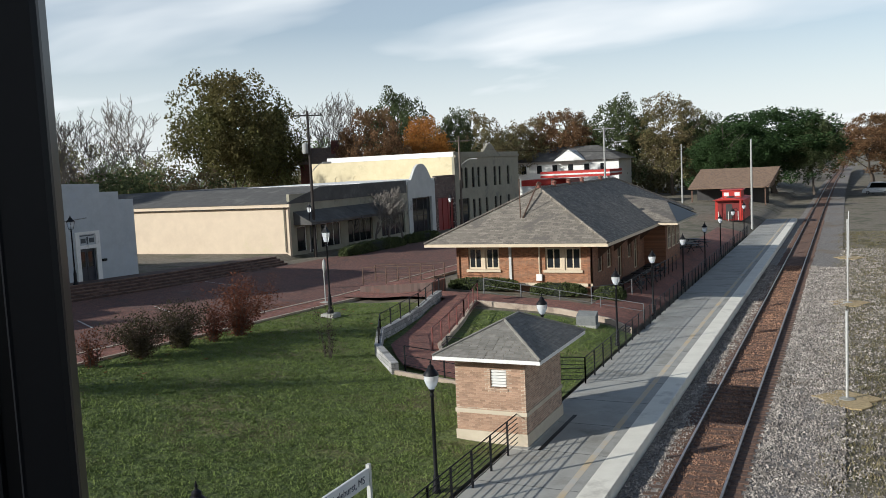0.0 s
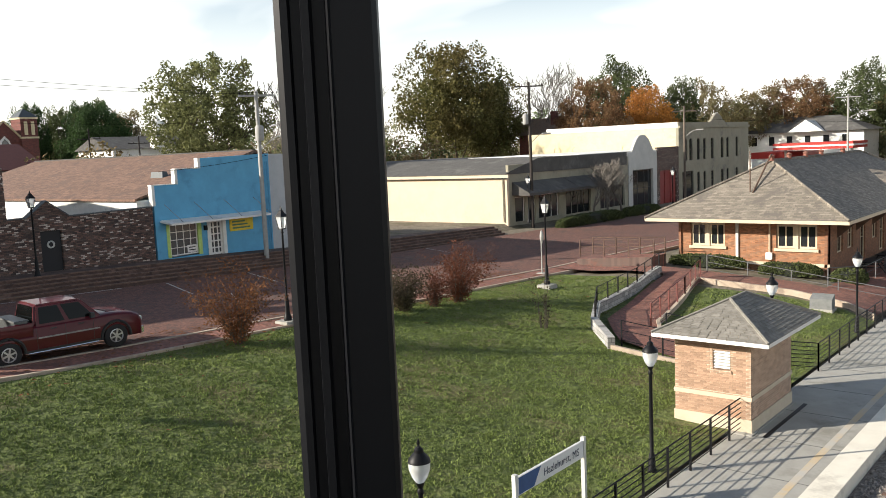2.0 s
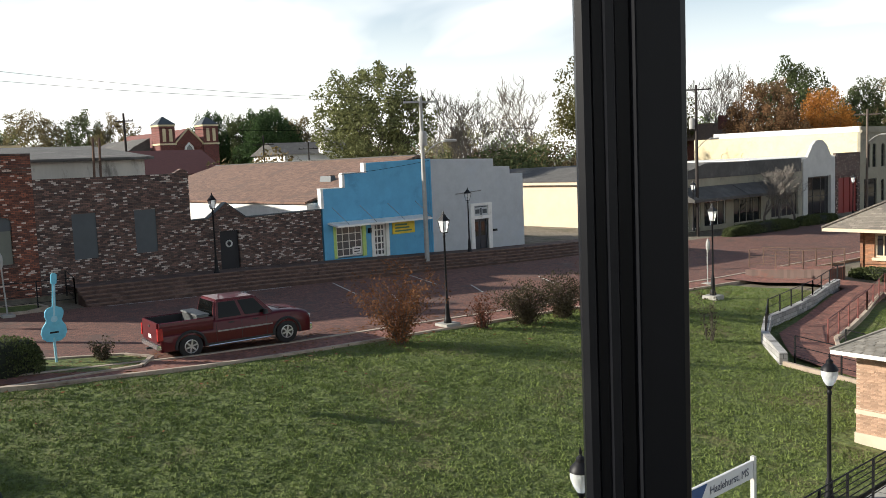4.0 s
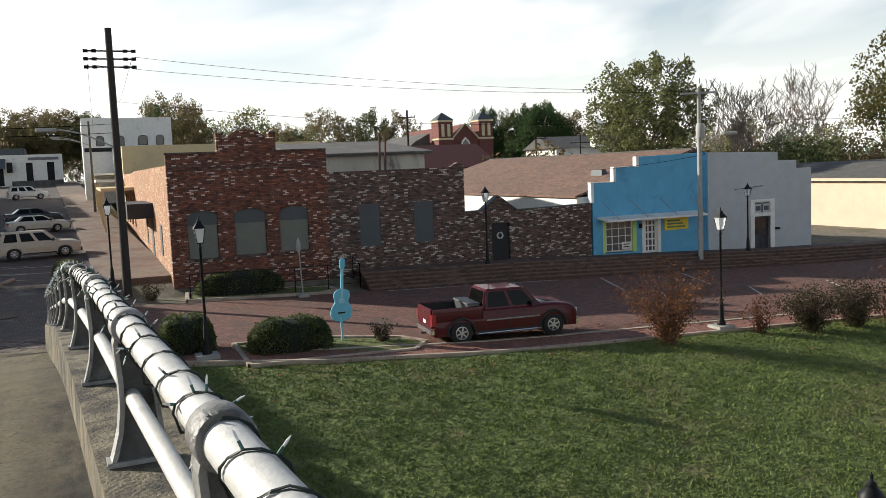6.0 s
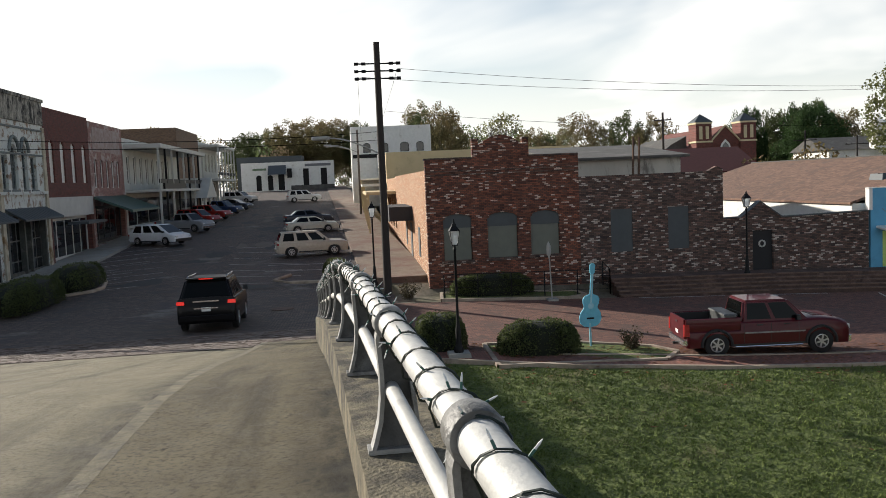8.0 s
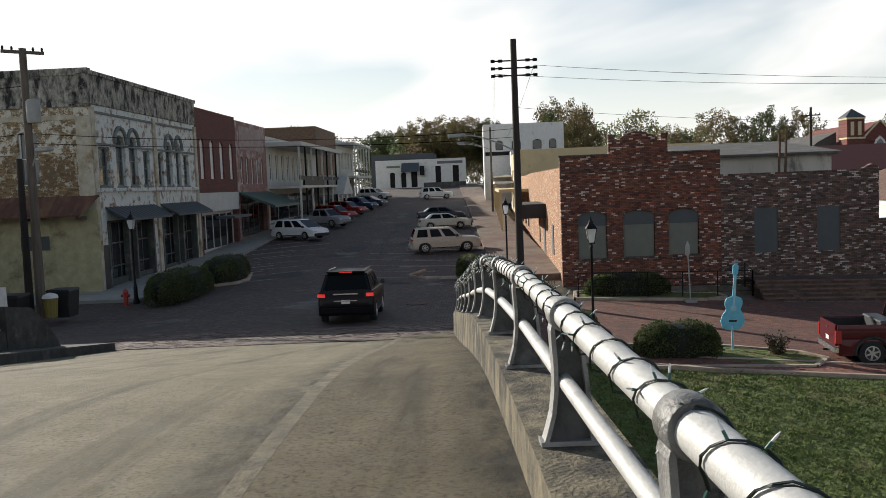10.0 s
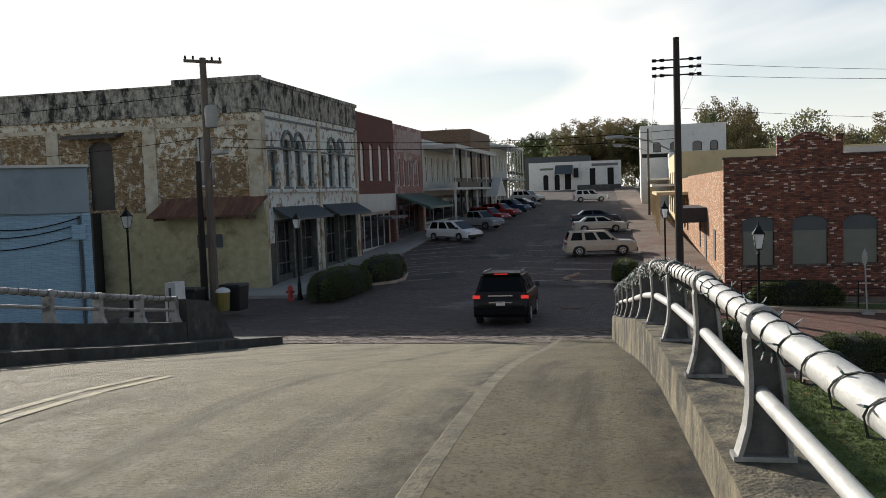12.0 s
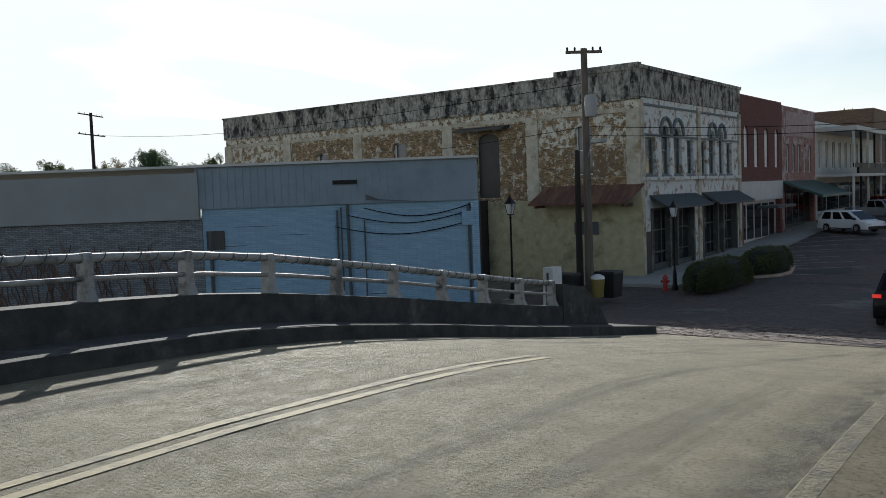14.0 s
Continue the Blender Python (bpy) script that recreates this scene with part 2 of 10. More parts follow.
    def prism(self, pts, off, mi=0):
        """A flat outline pushed along off."""
        pts, off = [Vector(p) for p in pts], Vector(off)
        n, k = len(self.v), len(pts)
        self.v += [tuple(p) for p in pts] + [tuple(p + off) for p in pts]
        self.f.append(tuple(n + k - 1 - i for i in range(k)))
        self.f.append(tuple(n + k + i for i in range(k)))
        self.m += [mi, mi]
        for i in range(k):
            j = (i + 1) % k
            self.f.append((n + i, n + j, n + k + j, n + k + i))
            self.m.append(mi)
        return self

    def grid(self, fn, us, vs, mi=0):
        n, w = len(self.v), len(vs)
        for a in us:
            for b in vs:
                self.v.append(tuple(fn(a, b)))
        for i in range(len(us) - 1):
            for j in range(w - 1):
                q = n + i * w + j
                self.f.append((q, q + w, q + w + 1, q + 1))
                self.m.append(mi)
        return self

    def mesh(self, name, mats, smooth=False, fix=True, bevel=0.0):
        me = bpy.data.meshes.new(name)
        me.from_pydata(self.v, [], self.f)
        for q in mats if isinstance(mats, (list, tuple)) else [mats]:
            me.materials.append(q)
        me.polygons.foreach_set("material_index", self.m)
        if fix or bevel:
            bm = bmesh.new()
            bm.from_mesh(me)
            if bevel:
                bmesh.ops.bevel(bm, geom=bm.edges[:], offset=bevel, segments=3 if bevel > 0.05 else 1, affect="EDGES")
            bmesh.ops.recalc_face_normals(bm, faces=bm.faces)
            bm.to_mesh(me)
            bm.free()
        if smooth:
            me.polygons.foreach_set("use_smooth", [True] * len(me.polygons))
            me.set_sharp_from_angle(angle=radians(38))
        me.update()
        return me


def obj(name, g, mats, parent=None, label="", smooth=False, bevel=0.0, fix=True):
    ob = new(name, g.mesh(name, mats, smooth, fix, bevel))
    if parent is not None:
        ob.parent = parent
        if parent.type == "EMPTY" or parent.matrix_basis != Matrix():
            ob.matrix_parent_inverse = parent.matrix_basis.inverted() if parent.parent is None else Matrix()
    return tagged(ob, label)


def thing(name, label, category, group="", kind="", at=(0, 0, 0)):
    e = new(name)
    e.empty_display_size = 0.2
    e.matrix_basis = Matrix.Translation(at)
    return tagged(e, label, category, group, kind)


def part(name, g, mats, parent, label="", **kw):
    return obj(name, g, mats, parent, label, **kw)


def setting(name, g, mats, label="", smooth=False, fix=True, category=""):
    return tagged(obj(name, g, mats, smooth=smooth, fix=fix), label, category, kind="structure")


def lerp(x, xs, ys):
    return float(np.interp(x, xs, ys))


def smooth01(t):
    t = min(1.0, max(0.0, t))
    return t * t * (3 - 2 * t)


# ---------------------------------------------------------------- the lie of the land
UX, UY = -0.99933, -0.0366          # along the bridge, downhill into town
VX, VY = -0.0366, 0.99933           # to its right


def on_bridge(d, l, z):
    return (UX * d + VX * l, UY * d + VY * l, z)


ROAD_D = [-60, -25, 0, 4.7, 6.6, 7.9, 9.5, 12.4, 14.25, 16.5, 21.7, 27, 31, 36, 45, 60, 172, 190, 400]
ROAD_Z = [4.5, 6.9, 7.24, 7.19, 7.11, 7.03, 6.86, 6.44, 6.14, 5.80, 5.05, 4.35, 3.95, 3.72, 3.70, 4.05, 8.5, 8.9, 8.9]


def road_z(d):
    return lerp(d, ROAD_D, ROAD_Z)


def kerb_z(y):
    return lerp(y, [-10, 3, 13, 45, 70, 110, 160], [2.8, 2.62, 2.3, 1.25, 0.9, 0.55, 0.3])


def facade_z(y):
    return lerp(y, [3.9, 22, 33, 42, 65, 72, 95, 130], [3.72, 3.36, 2.97, 2.6, 2.02, 1.78, 1.45, 1.2])


def edge_x(y):
    """Where the lawn meets the brick walk."""
    return lerp(y, [0, 3, 7, 12.5, 16, 80], [-30.6, -29.6, -28.2, -27.2, -27.0, -26.6])


def street_z(x, y):
    return kerb_z(y) + 0.026 * (-27 - x)


def land_z(x, y):
    """Height of the bare ground."""
    xe = edge_x(y)
    if x > -9.6:
        n = -0.02 if x < -9.3 else -0.45
    elif x > xe:
        t = (-10.0 - x) / (-10.0 - xe)
        top = kerb_z(y)
        n = top * (0.62 * smooth01(t) + 0.38 * t) if t > 0 else 0.0
        # a level yard before the depot
        k = smooth01((y - 36) / 8) * smooth01((x + 26) / 3)
        n = n * (1 - k) + k * lerp(x, [-26, -22, -14, -11, -10], [1.45, 1.35, 0.95, 0.5, 0.05])
    elif x > -45.5:
        n = street_z(x, y)
    else:
        n = facade_z(y) - 0.12
    d = UX * x + UY * y
    s = road_z(d) - 0.12
    if x > -24:
        s = min(s, n + 0.0) if x > -12 else n * 1.0 + (s - n) * 0.0
    lat = VX * x + VY * y
    if x <= -24:
        k = 1 - smooth01((lat - 0.2) / 3.2)
        if x < -45.5:
            k = 1 - smooth01((y - 3.0) / 2.0)
        return n * (1 - k) + s * k
    return n


# ---------------------------------------------------------------- surfaces
M_GRASS = mat("grass", (0.132, 0.164, 0.037), (0.046, 0.064, 0.014), scale=4.5, rough=0.95, bump=6.0, bscale=6, c3=(0.125, 0.112, 0.040), s3=0.30, amount3=0.40)
M_EARTH = mat("earth", (0.21, 0.175, 0.125), (0.09, 0.075, 0.052), scale=2.4, rough=0.95, bump=1.0, bscale=9, c3=(0.075, 0.07, 0.035), s3=0.35, amount3=0.45)
M_CONC = mat("concrete", (0.345, 0.335, 0.30), (0.27, 0.26, 0.23), scale=0.9, rough=0.9, bump=0.35, bscale=60, c3=(0.21, 0.20, 0.17), s3=0.5, amount3=0.3)


def slab_mat(name, pale, mid, dark, speck, rough, tine=0.0, grime=None):
    """Trafficked concrete: speckled aggregate, broad stains, wear drawn out along the traffic, transverse grooves; grime: (place, width) of a dirty gutter."""
    m = bpy.data.materials.new(name)
    m.use_nodes = True
    nt = m.node_tree
    b = nt.nodes["Principled BSDF"]
    co = nt.nodes.new("ShaderNodeTexCoord").outputs["Object"]

    def noisy(scale, detail, lo, hi, squeeze=(1, 1, 1), harsh=0.6):
        mp = nt.nodes.new("ShaderNodeMapping")
        mp.inputs["Scale"].default_value = squeeze
        nt.links.new(co, mp.inputs[0])
        n = nt.nodes.new("ShaderNodeTexNoise")
        n.inputs["Scale"].default_value, n.inputs["Detail"].default_value, n.inputs["Roughness"].default_value = scale, detail, harsh
        nt.links.new(mp.outputs[0], n.inputs["Vector"])
        r = nt.nodes.new("ShaderNodeMapRange")
        r.inputs[1].default_value, r.inputs[2].default_value = lo, hi
        nt.links.new(n.outputs["Fac"], r.inputs[0])
        return r.outputs[0]

    def mix(fac, one, two):
        x = nt.nodes.new("ShaderNodeMixRGB")
        nt.links.new(fac, x.inputs[0])
        for k, v in ((1, one), (2, two)):
            if isinstance(v, tuple):
                x.inputs[k].default_value = (*v, 1)
            else:
                nt.links.new(v, x.inputs[k])
        return x.outputs[0]

    out = mix(noisy(0.9, 8, 0.34, 0.66, harsh=0.7), mid, pale)
    out = mix(noisy(1.0, 7, 0.52, 0.68, (0.12, 1.6, 1)), out, dark)
    out = mix(noisy(30, 4, 0.48, 0.72), out, speck)
    out = mix(noisy(9, 6, 0.60, 0.66, harsh=0.8), out, dark)
    out = mix(noisy(60, 2, 0.62, 0.70), out, pale)
    if grime:
        sp = nt.nodes.new("ShaderNodeSeparateXYZ")
        nt.links.new(co, sp.inputs[0])
        lat = nt.nodes.new("ShaderNodeMath")
        lat.operation = "MULTIPLY_ADD"
        lat.inputs[1].default_value = -0.0366
        nt.links.new(sp.outputs[0], lat.inputs[0])
        nt.links.new(sp.outputs[1], lat.inputs[2])
        off = nt.nodes.new("ShaderNodeMath")
        off.operation = "SUBTRACT"
        off.inputs[1].default_value = grime[0]
        nt.links.new(lat.outputs[0], off.inputs[0])
        ab = nt.nodes.new("ShaderNodeMath")
        ab.operation = "ABSOLUTE"
        nt.links.new(off.outputs[0], ab.inputs[0])
        near = nt.nodes.new("ShaderNodeMapRange")
        near.inputs[1].default_value, near.inputs[2].default_value, near.inputs[3].default_value, near.inputs[4].default_value = 0.0, grime[1], 1.25, 0.0
        nt.links.new(ab.outputs[0], near.inputs[0])
        mu = nt.nodes.new("ShaderNodeMath")
        mu.operation, mu.use_clamp = "MULTIPLY", True
        nt.links.new(near.outputs[0], mu.inputs[0])
        nt.links.new(noisy(3.5, 9, 0.30, 0.62, (0.5, 1, 1), 0.72), mu.inputs[1])
        out = mix(mu.outputs[0], out, tuple(v * 0.62 for v in dark))
    nt.links.new(out, b.inputs["Base Color"])
    rr = nt.nodes.new("ShaderNodeMapRange")
    rr.inputs[3].default_value, rr.inputs[4].default_value = rough + 0.12, rough - 0.10
    nt.links.new(noisy(5, 6, 0.3, 0.7), rr.inputs[0])
    nt.links.new(rr.outputs[0], b.inputs["Roughness"])
    bp = nt.nodes.new("ShaderNodeBump")
    bp.inputs["Strength"].default_value, bp.inputs["Distance"].default_value = 0.9, 0.016
    nt.links.new(noisy(38, 6, 0.3, 0.7, harsh=0.75), bp.inputs["Height"])
    nrm = bp.outputs[0]
    if tine:
        wv = nt.nodes.new("ShaderNodeTexWave")
        wv.bands_direction = "X"
        wv.inputs["Scale"].default_value, wv.inputs["Distortion"].default_value, wv.inputs["Detail"].default_value, wv.inputs["Detail Scale"].default_value = 7.0, 1.2, 2.0, 1.5
        nt.links.new(co, wv.inputs["Vector"])
        b2 = nt.nodes.new("ShaderNodeBump")
        b2.inputs["Strength"].default_value, b2.inputs["Distance"].default_value = tine, 0.006
        nt.links.new(wv.outputs["Fac"], b2.inputs["Height"])
        nt.links.new(nrm, b2.inputs["Normal"])
        nrm = b2.outputs[0]
        groove = nt.nodes.new("ShaderNodeMath")
        groove.operation = "MULTIPLY"
        nt.links.new(wv.outputs["Fac"], groove.inputs[0])
        nt.links.new(noisy(1.6, 6, 0.50, 0.95), groove.inputs[1])
        out = mix(groove.outputs[0], out, dark)
        nt.links.new(out, b.inputs["Base Color"])
    nt.links.new(nrm, b.inputs["Normal"])
    return m


M_WALK = slab_mat("worn_concrete", (0.168, 0.138, 0.078), (0.098, 0.080, 0.045), (0.034, 0.029, 0.018), (0.048, 0.040, 0.025), 0.90, grime=(-0.02, 0.42))
M_DECK = slab_mat("bridge_deck_concrete", (0.252, 0.218, 0.138), (0.180, 0.154, 0.096), (0.088, 0.074, 0.046), (0.110, 0.094, 0.060), 0.86, tine=0.22, grime=(-1.70, 0.55))
M_PARAPET = mat("weathered_parapet_concrete", (0.225, 0.190, 0.122), (0.056, 0.048, 0.033), scale=5.5, rough=0.94, bump=0.9, bscale=40, c3=(0.042, 0.037, 0.028), s3=2.6, amount3=0.55, stretch_=(1.0, 1.0, 0.62))
# dark tone holds the shade on the far parapet's north-facing side
M_DARKCONC = mat("shade_dark_concrete", (0.060, 0.058, 0.052), (0.022, 0.022, 0.020), scale=3.0, rough=0.92, bump=0.6, bscale=30, c3=(0.11, 0.105, 0.09), s3=1.3, amount3=0.15)
M_BRICKROAD = brick_mat("brick_street", (0.190, 0.080, 0.054), (0.108, 0.048, 0.035), (0.038, 0.026, 0.022), 0.22, 0.10, 0.007, wall="t", stain=(0.085, 0.048, 0.037), wear=(0.16, 0.105, 0.085), wearamt=0.15, wears=0.15, bump=0.8)
M_MAINROAD = brick_mat("main_street_brick", (0.140, 0.096, 0.078), (0.066, 0.048, 0.041), (0.018, 0.017, 0.016), 0.24, 0.13, 0.018, wall="t", stain=(0.048, 0.042, 0.041), wear=(0.165, 0.142, 0.130), wearamt=0.28, wears=0.22, bump=1.0)
M_BRICKWALK = brick_mat("brick_walk", (0.27, 0.105, 0.070), (0.18, 0.072, 0.052), (0.10, 0.066, 0.055), 0.2, 0.1, 0.008, wall="z", stain=(0.13, 0.06, 0.045), bump=0.6)
M_KERB = mat("kerb_concrete", (0.43, 0.35, 0.27), (0.32, 0.25, 0.19), scale=1.2, rough=0.9, bump=0.3, c3=(0.22, 0.17, 0.13), s3=0.8, amount3=0.35)
M_BALLAST = mat("ballast", (0.30, 0.27, 0.235), (0.055, 0.045, 0.040), scale=7.0, rough=0.95, bump=1.0, bscale=14, c3=(0.17, 0.13, 0.09), s3=0.18, amount3=0.4)
M_RUSTBED = mat("rusty_ballast", (0.23, 0.12, 0.072), (0.04, 0.024, 0.018), scale=7.0, rough=0.95, bump=1.0, bscale=14)
M_ASPHALT = mat("asphalt", (0.075, 0.072, 0.068), (0.05, 0.048, 0.046), scale=0.5, rough=0.9, bump=0.4, c3=(0.11, 0.1, 0.09), s3=0.2)
M_PALE = mat("tactile_edge_paving", (0.72, 0.68, 0.58), (0.62, 0.58, 0.49), scale=1.0, rough=0.85, bump=0.3, bscale=60, c3=(0.48, 0.44, 0.37), s3=0.6, amount3=0.2)
M_STEEL = mat("rail_steel", (0.16, 0.12, 0.10), (0.09, 0.06, 0.045), scale=4, rough=0.5, metal=0.6)
M_RAILTOP = mat("polished_rail_head", (0.42, 0.38, 0.35), (0.30, 0.26, 0.23), scale=4, rough=0.32, metal=0.9)
M_TIE = mat("tie_timber", (0.13, 0.075, 0.05), (0.06, 0.038, 0.028), scale=3, rough=0.9, bump=0.5, isl=0.3)
M_BLACK = mat("black_paint", (0.006, 0.006, 0.007), (0.004, 0.004, 0.005), scale=8, rough=0.5)
M_BLACK.node_tree.nodes["Principled BSDF"].inputs["Specular IOR Level"].default_value = 0.22
M_YELLOWLINE = mat("worn_yellow_paint", (0.36, 0.30, 0.165), (0.25, 0.21, 0.125), scale=7, rough=0.85, bump=0.4, bscale=30, c3=(0.16, 0.137, 0.088), s3=3.0, amount3=0.55)
M_WHITELINE = mat("worn_white_paint", (0.55, 0.52, 0.48), (0.36, 0.33, 0.3), scale=3, rough=0.85, c3=(0.16, 0.1, 0.085), s3=2.2, amount3=0.35)


def span(a, b, step):
    n = max(1, int(math.ceil(abs(b - a) / step)))
    return [a + (b - a) * i / n for i in range(n + 1)]


# the ground: one sheet to the horizon
g = Geo()
gx = [-3000, -1400, -700, -400] + span(-280, -70, 15) + span(-62, -8.4, 0.9) + [-6.5, -4, 0, 4, 9, 16, 30, 60, 130, 400, 1200, 3000]
gy = [-3000, -1200, -500, -220, -120, -70, -45] + span(-34, -2.6, 2.0) + span(-2, 70, 0.9) + span(78, 150, 9) + [180, 240, 400, 900, 2000, 3500]


def ground_point(x, y):
    z = land_z(max(x, -190), y) - 0.06
    if x > -9.3:
        z = -0.5 + 0.06 * noise.noise((x * 0.3, y * 0.3, 0))
    if -9.3 < x < 40 and y < 13:
        z = -0.5
    if y < -2 and x > -24:
        z = lerp(x, [-24, -12, 0], [2.6, 0.4, -0.5])
    return (x, y, z)


g.grid(ground_point, gx, gy)
setting("ground", g, M_EARTH, "bare brown earth with dry winter grass around the town", smooth=True)

# the lawn
def lawn_z(x, y):
    return land_z(x, y) + 0.03 + 0.05 * noise.noise((x * 0.35, y * 0.35, 1.7)) + 0.02 * noise.noise((x * 1.3, y * 1.3, 4.0))


def lawn_patch(name, y0, y1, xfun0, xfun1, label):
    g = Geo()
    ys = span(y0, y1, 0.6)
    g.grid(lambda t, y: (xfun0(y) + (xfun1(y) - xfun0(y)) * t, y, lawn_z(xfun0(y) + (xfun1(y) - xfun0(y)) * t, y)), span(0, 1, 0.03), ys)
    return setting(name, g, M_GRASS, label, smooth=True)


lawn = lawn_patch("lawn", -1.5, 43.2, lambda y: -9.75, lambda y: edge_x(y) + 0.1, "mown green lawn sloping from the street to the platform")

# ---------------------------------------------------------------- platform and track
P_Y0, P_Y1 = 4.0, 124.0
g = Geo()
g.box(-9.62, -6.52, P_Y0, P_Y1, -0.5, 0.0)
platform = setting("platform", g, M_CONC, "long pale grey concrete station platform with broom finish")
g = Geo()
g.box(-6.516, -5.80, P_Y0, P_Y1, -0.5, 0.012)
part("tactile_edge", g, M_PALE, platform, "cream white tactile edge strip")
g = Geo()
g.box(-7.02, -6.82, P_Y0, P_Y1, -0.1, 0.004)
part("worn_stripe", g, mat("worn_stripe_paint", (0.50, 0.36, 0.19), (0.42, 0.38, 0.32), scale=0.8, rough=0.9, c3=(0.40, 0.38, 0.34), s3=0.5, amount3=0.5), platform, "faded yellow safety stripe")

RAIL_L, RAIL_R = -4.54, -3.03
g = Geo()
ys = span(4, 140, 1.0) + span(150, 420, 15)


def bed_z(x, y):
    a = abs(x + 3.78)
    b = -0.36 if a < 1.7 else lerp(a, [1.7, 2.6, 5, 12], [-0.38, -0.46, -0.45, -0.42])
    return b + 0.03 * noise.noise((x * 2, y * 2, 0)) + 0.02 * noise.noise((x * 6, y * 6, 3)) + max(0, y - 170) * 0.012


def curve_x(x, y):
    return x + max(0, y - 130) ** 2 * 0.00006


g.grid(lambda x, y: (curve_x(x, y), y, bed_z(x, y)), [-5.79, -5.3, -4.9, -4.7, -4.3, -3.8, -3.3, -2.9, -2.6, -2.0, -1.4, -0.8, -0.2], ys)
setting("ballast", g, M_BALLAST, "grey and brown crushed stone ballast beside the track", smooth=True)
g = Geo()
g.grid(lambda x, y: (curve_x(x, y), y, bed_z(x, y) + 0.012), [-5.0, -4.62, -4.4, -3.8, -3.2, -2.94, -2.6], ys)
setting("track_bed", g, M_RUSTBED, "rust-brown ballast between the rails", smooth=True)
for x, nm in ((RAIL_L, "left"), (RAIL_R, "right")):
    g = Geo()
    for a, b in zip(ys[:-1], ys[1:]):
        za, zb = max(0, a - 170) * 0.012 - 0.2, max(0, b - 170) * 0.012 - 0.2
        for w, lo, hi, mi in ((0.036, -0.045, 0.0, 1), (0.012, -0.15, -0.045, 0), (0.07, -0.17, -0.145, 0)):
            xa, xb = curve_x(x, a), curve_x(x, b)
            n = len(g.v)
            g.v += [(xa - w, a, za + lo), (xa + w, a, za + lo), (xa + w, a, za + hi), (xa - w, a, za + hi), (xb - w, b, zb + lo), (xb + w, b, zb + lo), (xb + w, b, zb + hi), (xb - w, b, zb + hi)]
            for q, m_ in (((0, 1, 5, 4), mi), ((1, 2, 6, 5), 0), ((2, 3, 7, 6), mi), ((3, 0, 4, 7), 0)):
                g.f.append(tuple(n + i for i in q))
                g.m.append(m_)
    tagged(obj("rail", g, [M_STEEL, M_RAILTOP], fix=False), "worn steel railway rail with a polished head", "rail", "rails of the track", "structure")

# ---------------------------------------------------------------- streets
def drape(name, fn, us, vs, m, label, lift=0.0, skirt=0.0):
    g = Geo()
    g.grid(lambda a, b: (*fn(a, b), land_z(*fn(a, b)) + lift), us, vs)
    return setting(name, g, m, label, smooth=True)


road = drape("road", lambda t, y: (lerp(t, [0, 1], [edge_x(y) - 1.75, -42.2]), y), span(0, 1, 0.05), span(-0.5, 130, 1.5), M_BRICKROAD, "dark red brick street worn smooth", lift=0.03)
# town side of the bridge foot, and the main street uphill
g = Geo()
g.grid(lambda d, l: on_bridge(d, l, road_z(d) + (0.0 if l < 0.3 else (land_z(*on_bridge(d, l, 0)[:2]) + 0.035 - road_z(d)))), span(21.75, 46, 0.8), span(-22, 3.6, 0.64))
setting("road_junction", g, M_MAINROAD, "dark brick paving of the junction below the bridge", smooth=True)
g = Geo()
g.grid(lambda d, l: on_bridge(d, l, road_z(d) + 0.02), span(45.9, 190, 4.0), span(-15.5, 2.2, 1.2))
setting("main_street", g, M_MAINROAD, "dark patched brick main street rising between shops", smooth=True)
# sunlit strip before the shaded street: its light is put into paler brick
g_band = Geo()
g_band.grid(lambda d, l: on_bridge(d, l, road_z(d) + 0.006), span(21.76, 26.4, 0.66), span(-11.5, -0.4, 0.8))
setting("brick_band", g_band, brick_mat("sun_pale_worn_brick", (0.25, 0.19, 0.15), (0.14, 0.105, 0.088), (0.04, 0.034, 0.03), 0.26, 0.15, 0.02, wall="t", stain=(0.085, 0.066, 0.058), bump=0.9), "band of worn brick at the foot of the bridge, paled as sunlight", category="pavement")
# brick walk between lawn and street with its kerbs
drape("brick_walk", lambda t, y: (edge_x(y) - 0.12 - 1.5 * t, y), [0, 0.5, 1], span(1.0, 75, 1.0), M_BRICKWALK, "red brick footway along the lawn", lift=0.09)
for off, w, nm in ((0.0, 0.16, "inner"), (-1.62, 0.18, "outer")):
    g = Geo()
    ys_ = span(1.0 if off == 0 else 6.0, 75, 1.0)
    for a, b in zip(ys_[:-1], ys_[1:]):
        n = len(g.v)
        for y in (a, b):
            x = edge_x(y) + off
            z = land_z(x, y)
            g.v += [(x - w / 2, y, z - 0.2), (x + w / 2, y, z - 0.2), (x + w / 2, y, z + 0.12), (x - w / 2, y, z + 0.12)]
        for q in ((1, 5, 6, 2), (2, 6, 7, 3), (3, 7, 4, 0)):
            g.f.append(tuple(n + i for i in q))
            g.m.append(0)
    setting("kerb", g, M_KERB, "low concrete kerb edging the brick walk", fix=False)

# ---------------------------------------------------------------- the bridge
def swept(section, ds, zfun, lfun=None):
    """A section of (lateral, height) points carried along the bridge."""
    g = Geo()
    k = len(section)
    for d in ds:
        for l, z in section:
            g.v.append(on_bridge(d, l + (lfun(d) if lfun else 0.0), zfun(d) + z))
    for i in range(len(ds) - 1):
        for j in range(k):
            q, r = i * k + j, i * k + (j + 1) % k
            g.f.append((q, r, r + k, q + k))
            g.m.append(0)
    g.f.append(tuple(range(k)))
    g.f.append(tuple((len(ds) - 1) * k + k - 1 - j for j in range(k)))
    g.m += [0, 0]
    return g


BD = span(-24, 21.7, 0.7)
END_D = 21.7


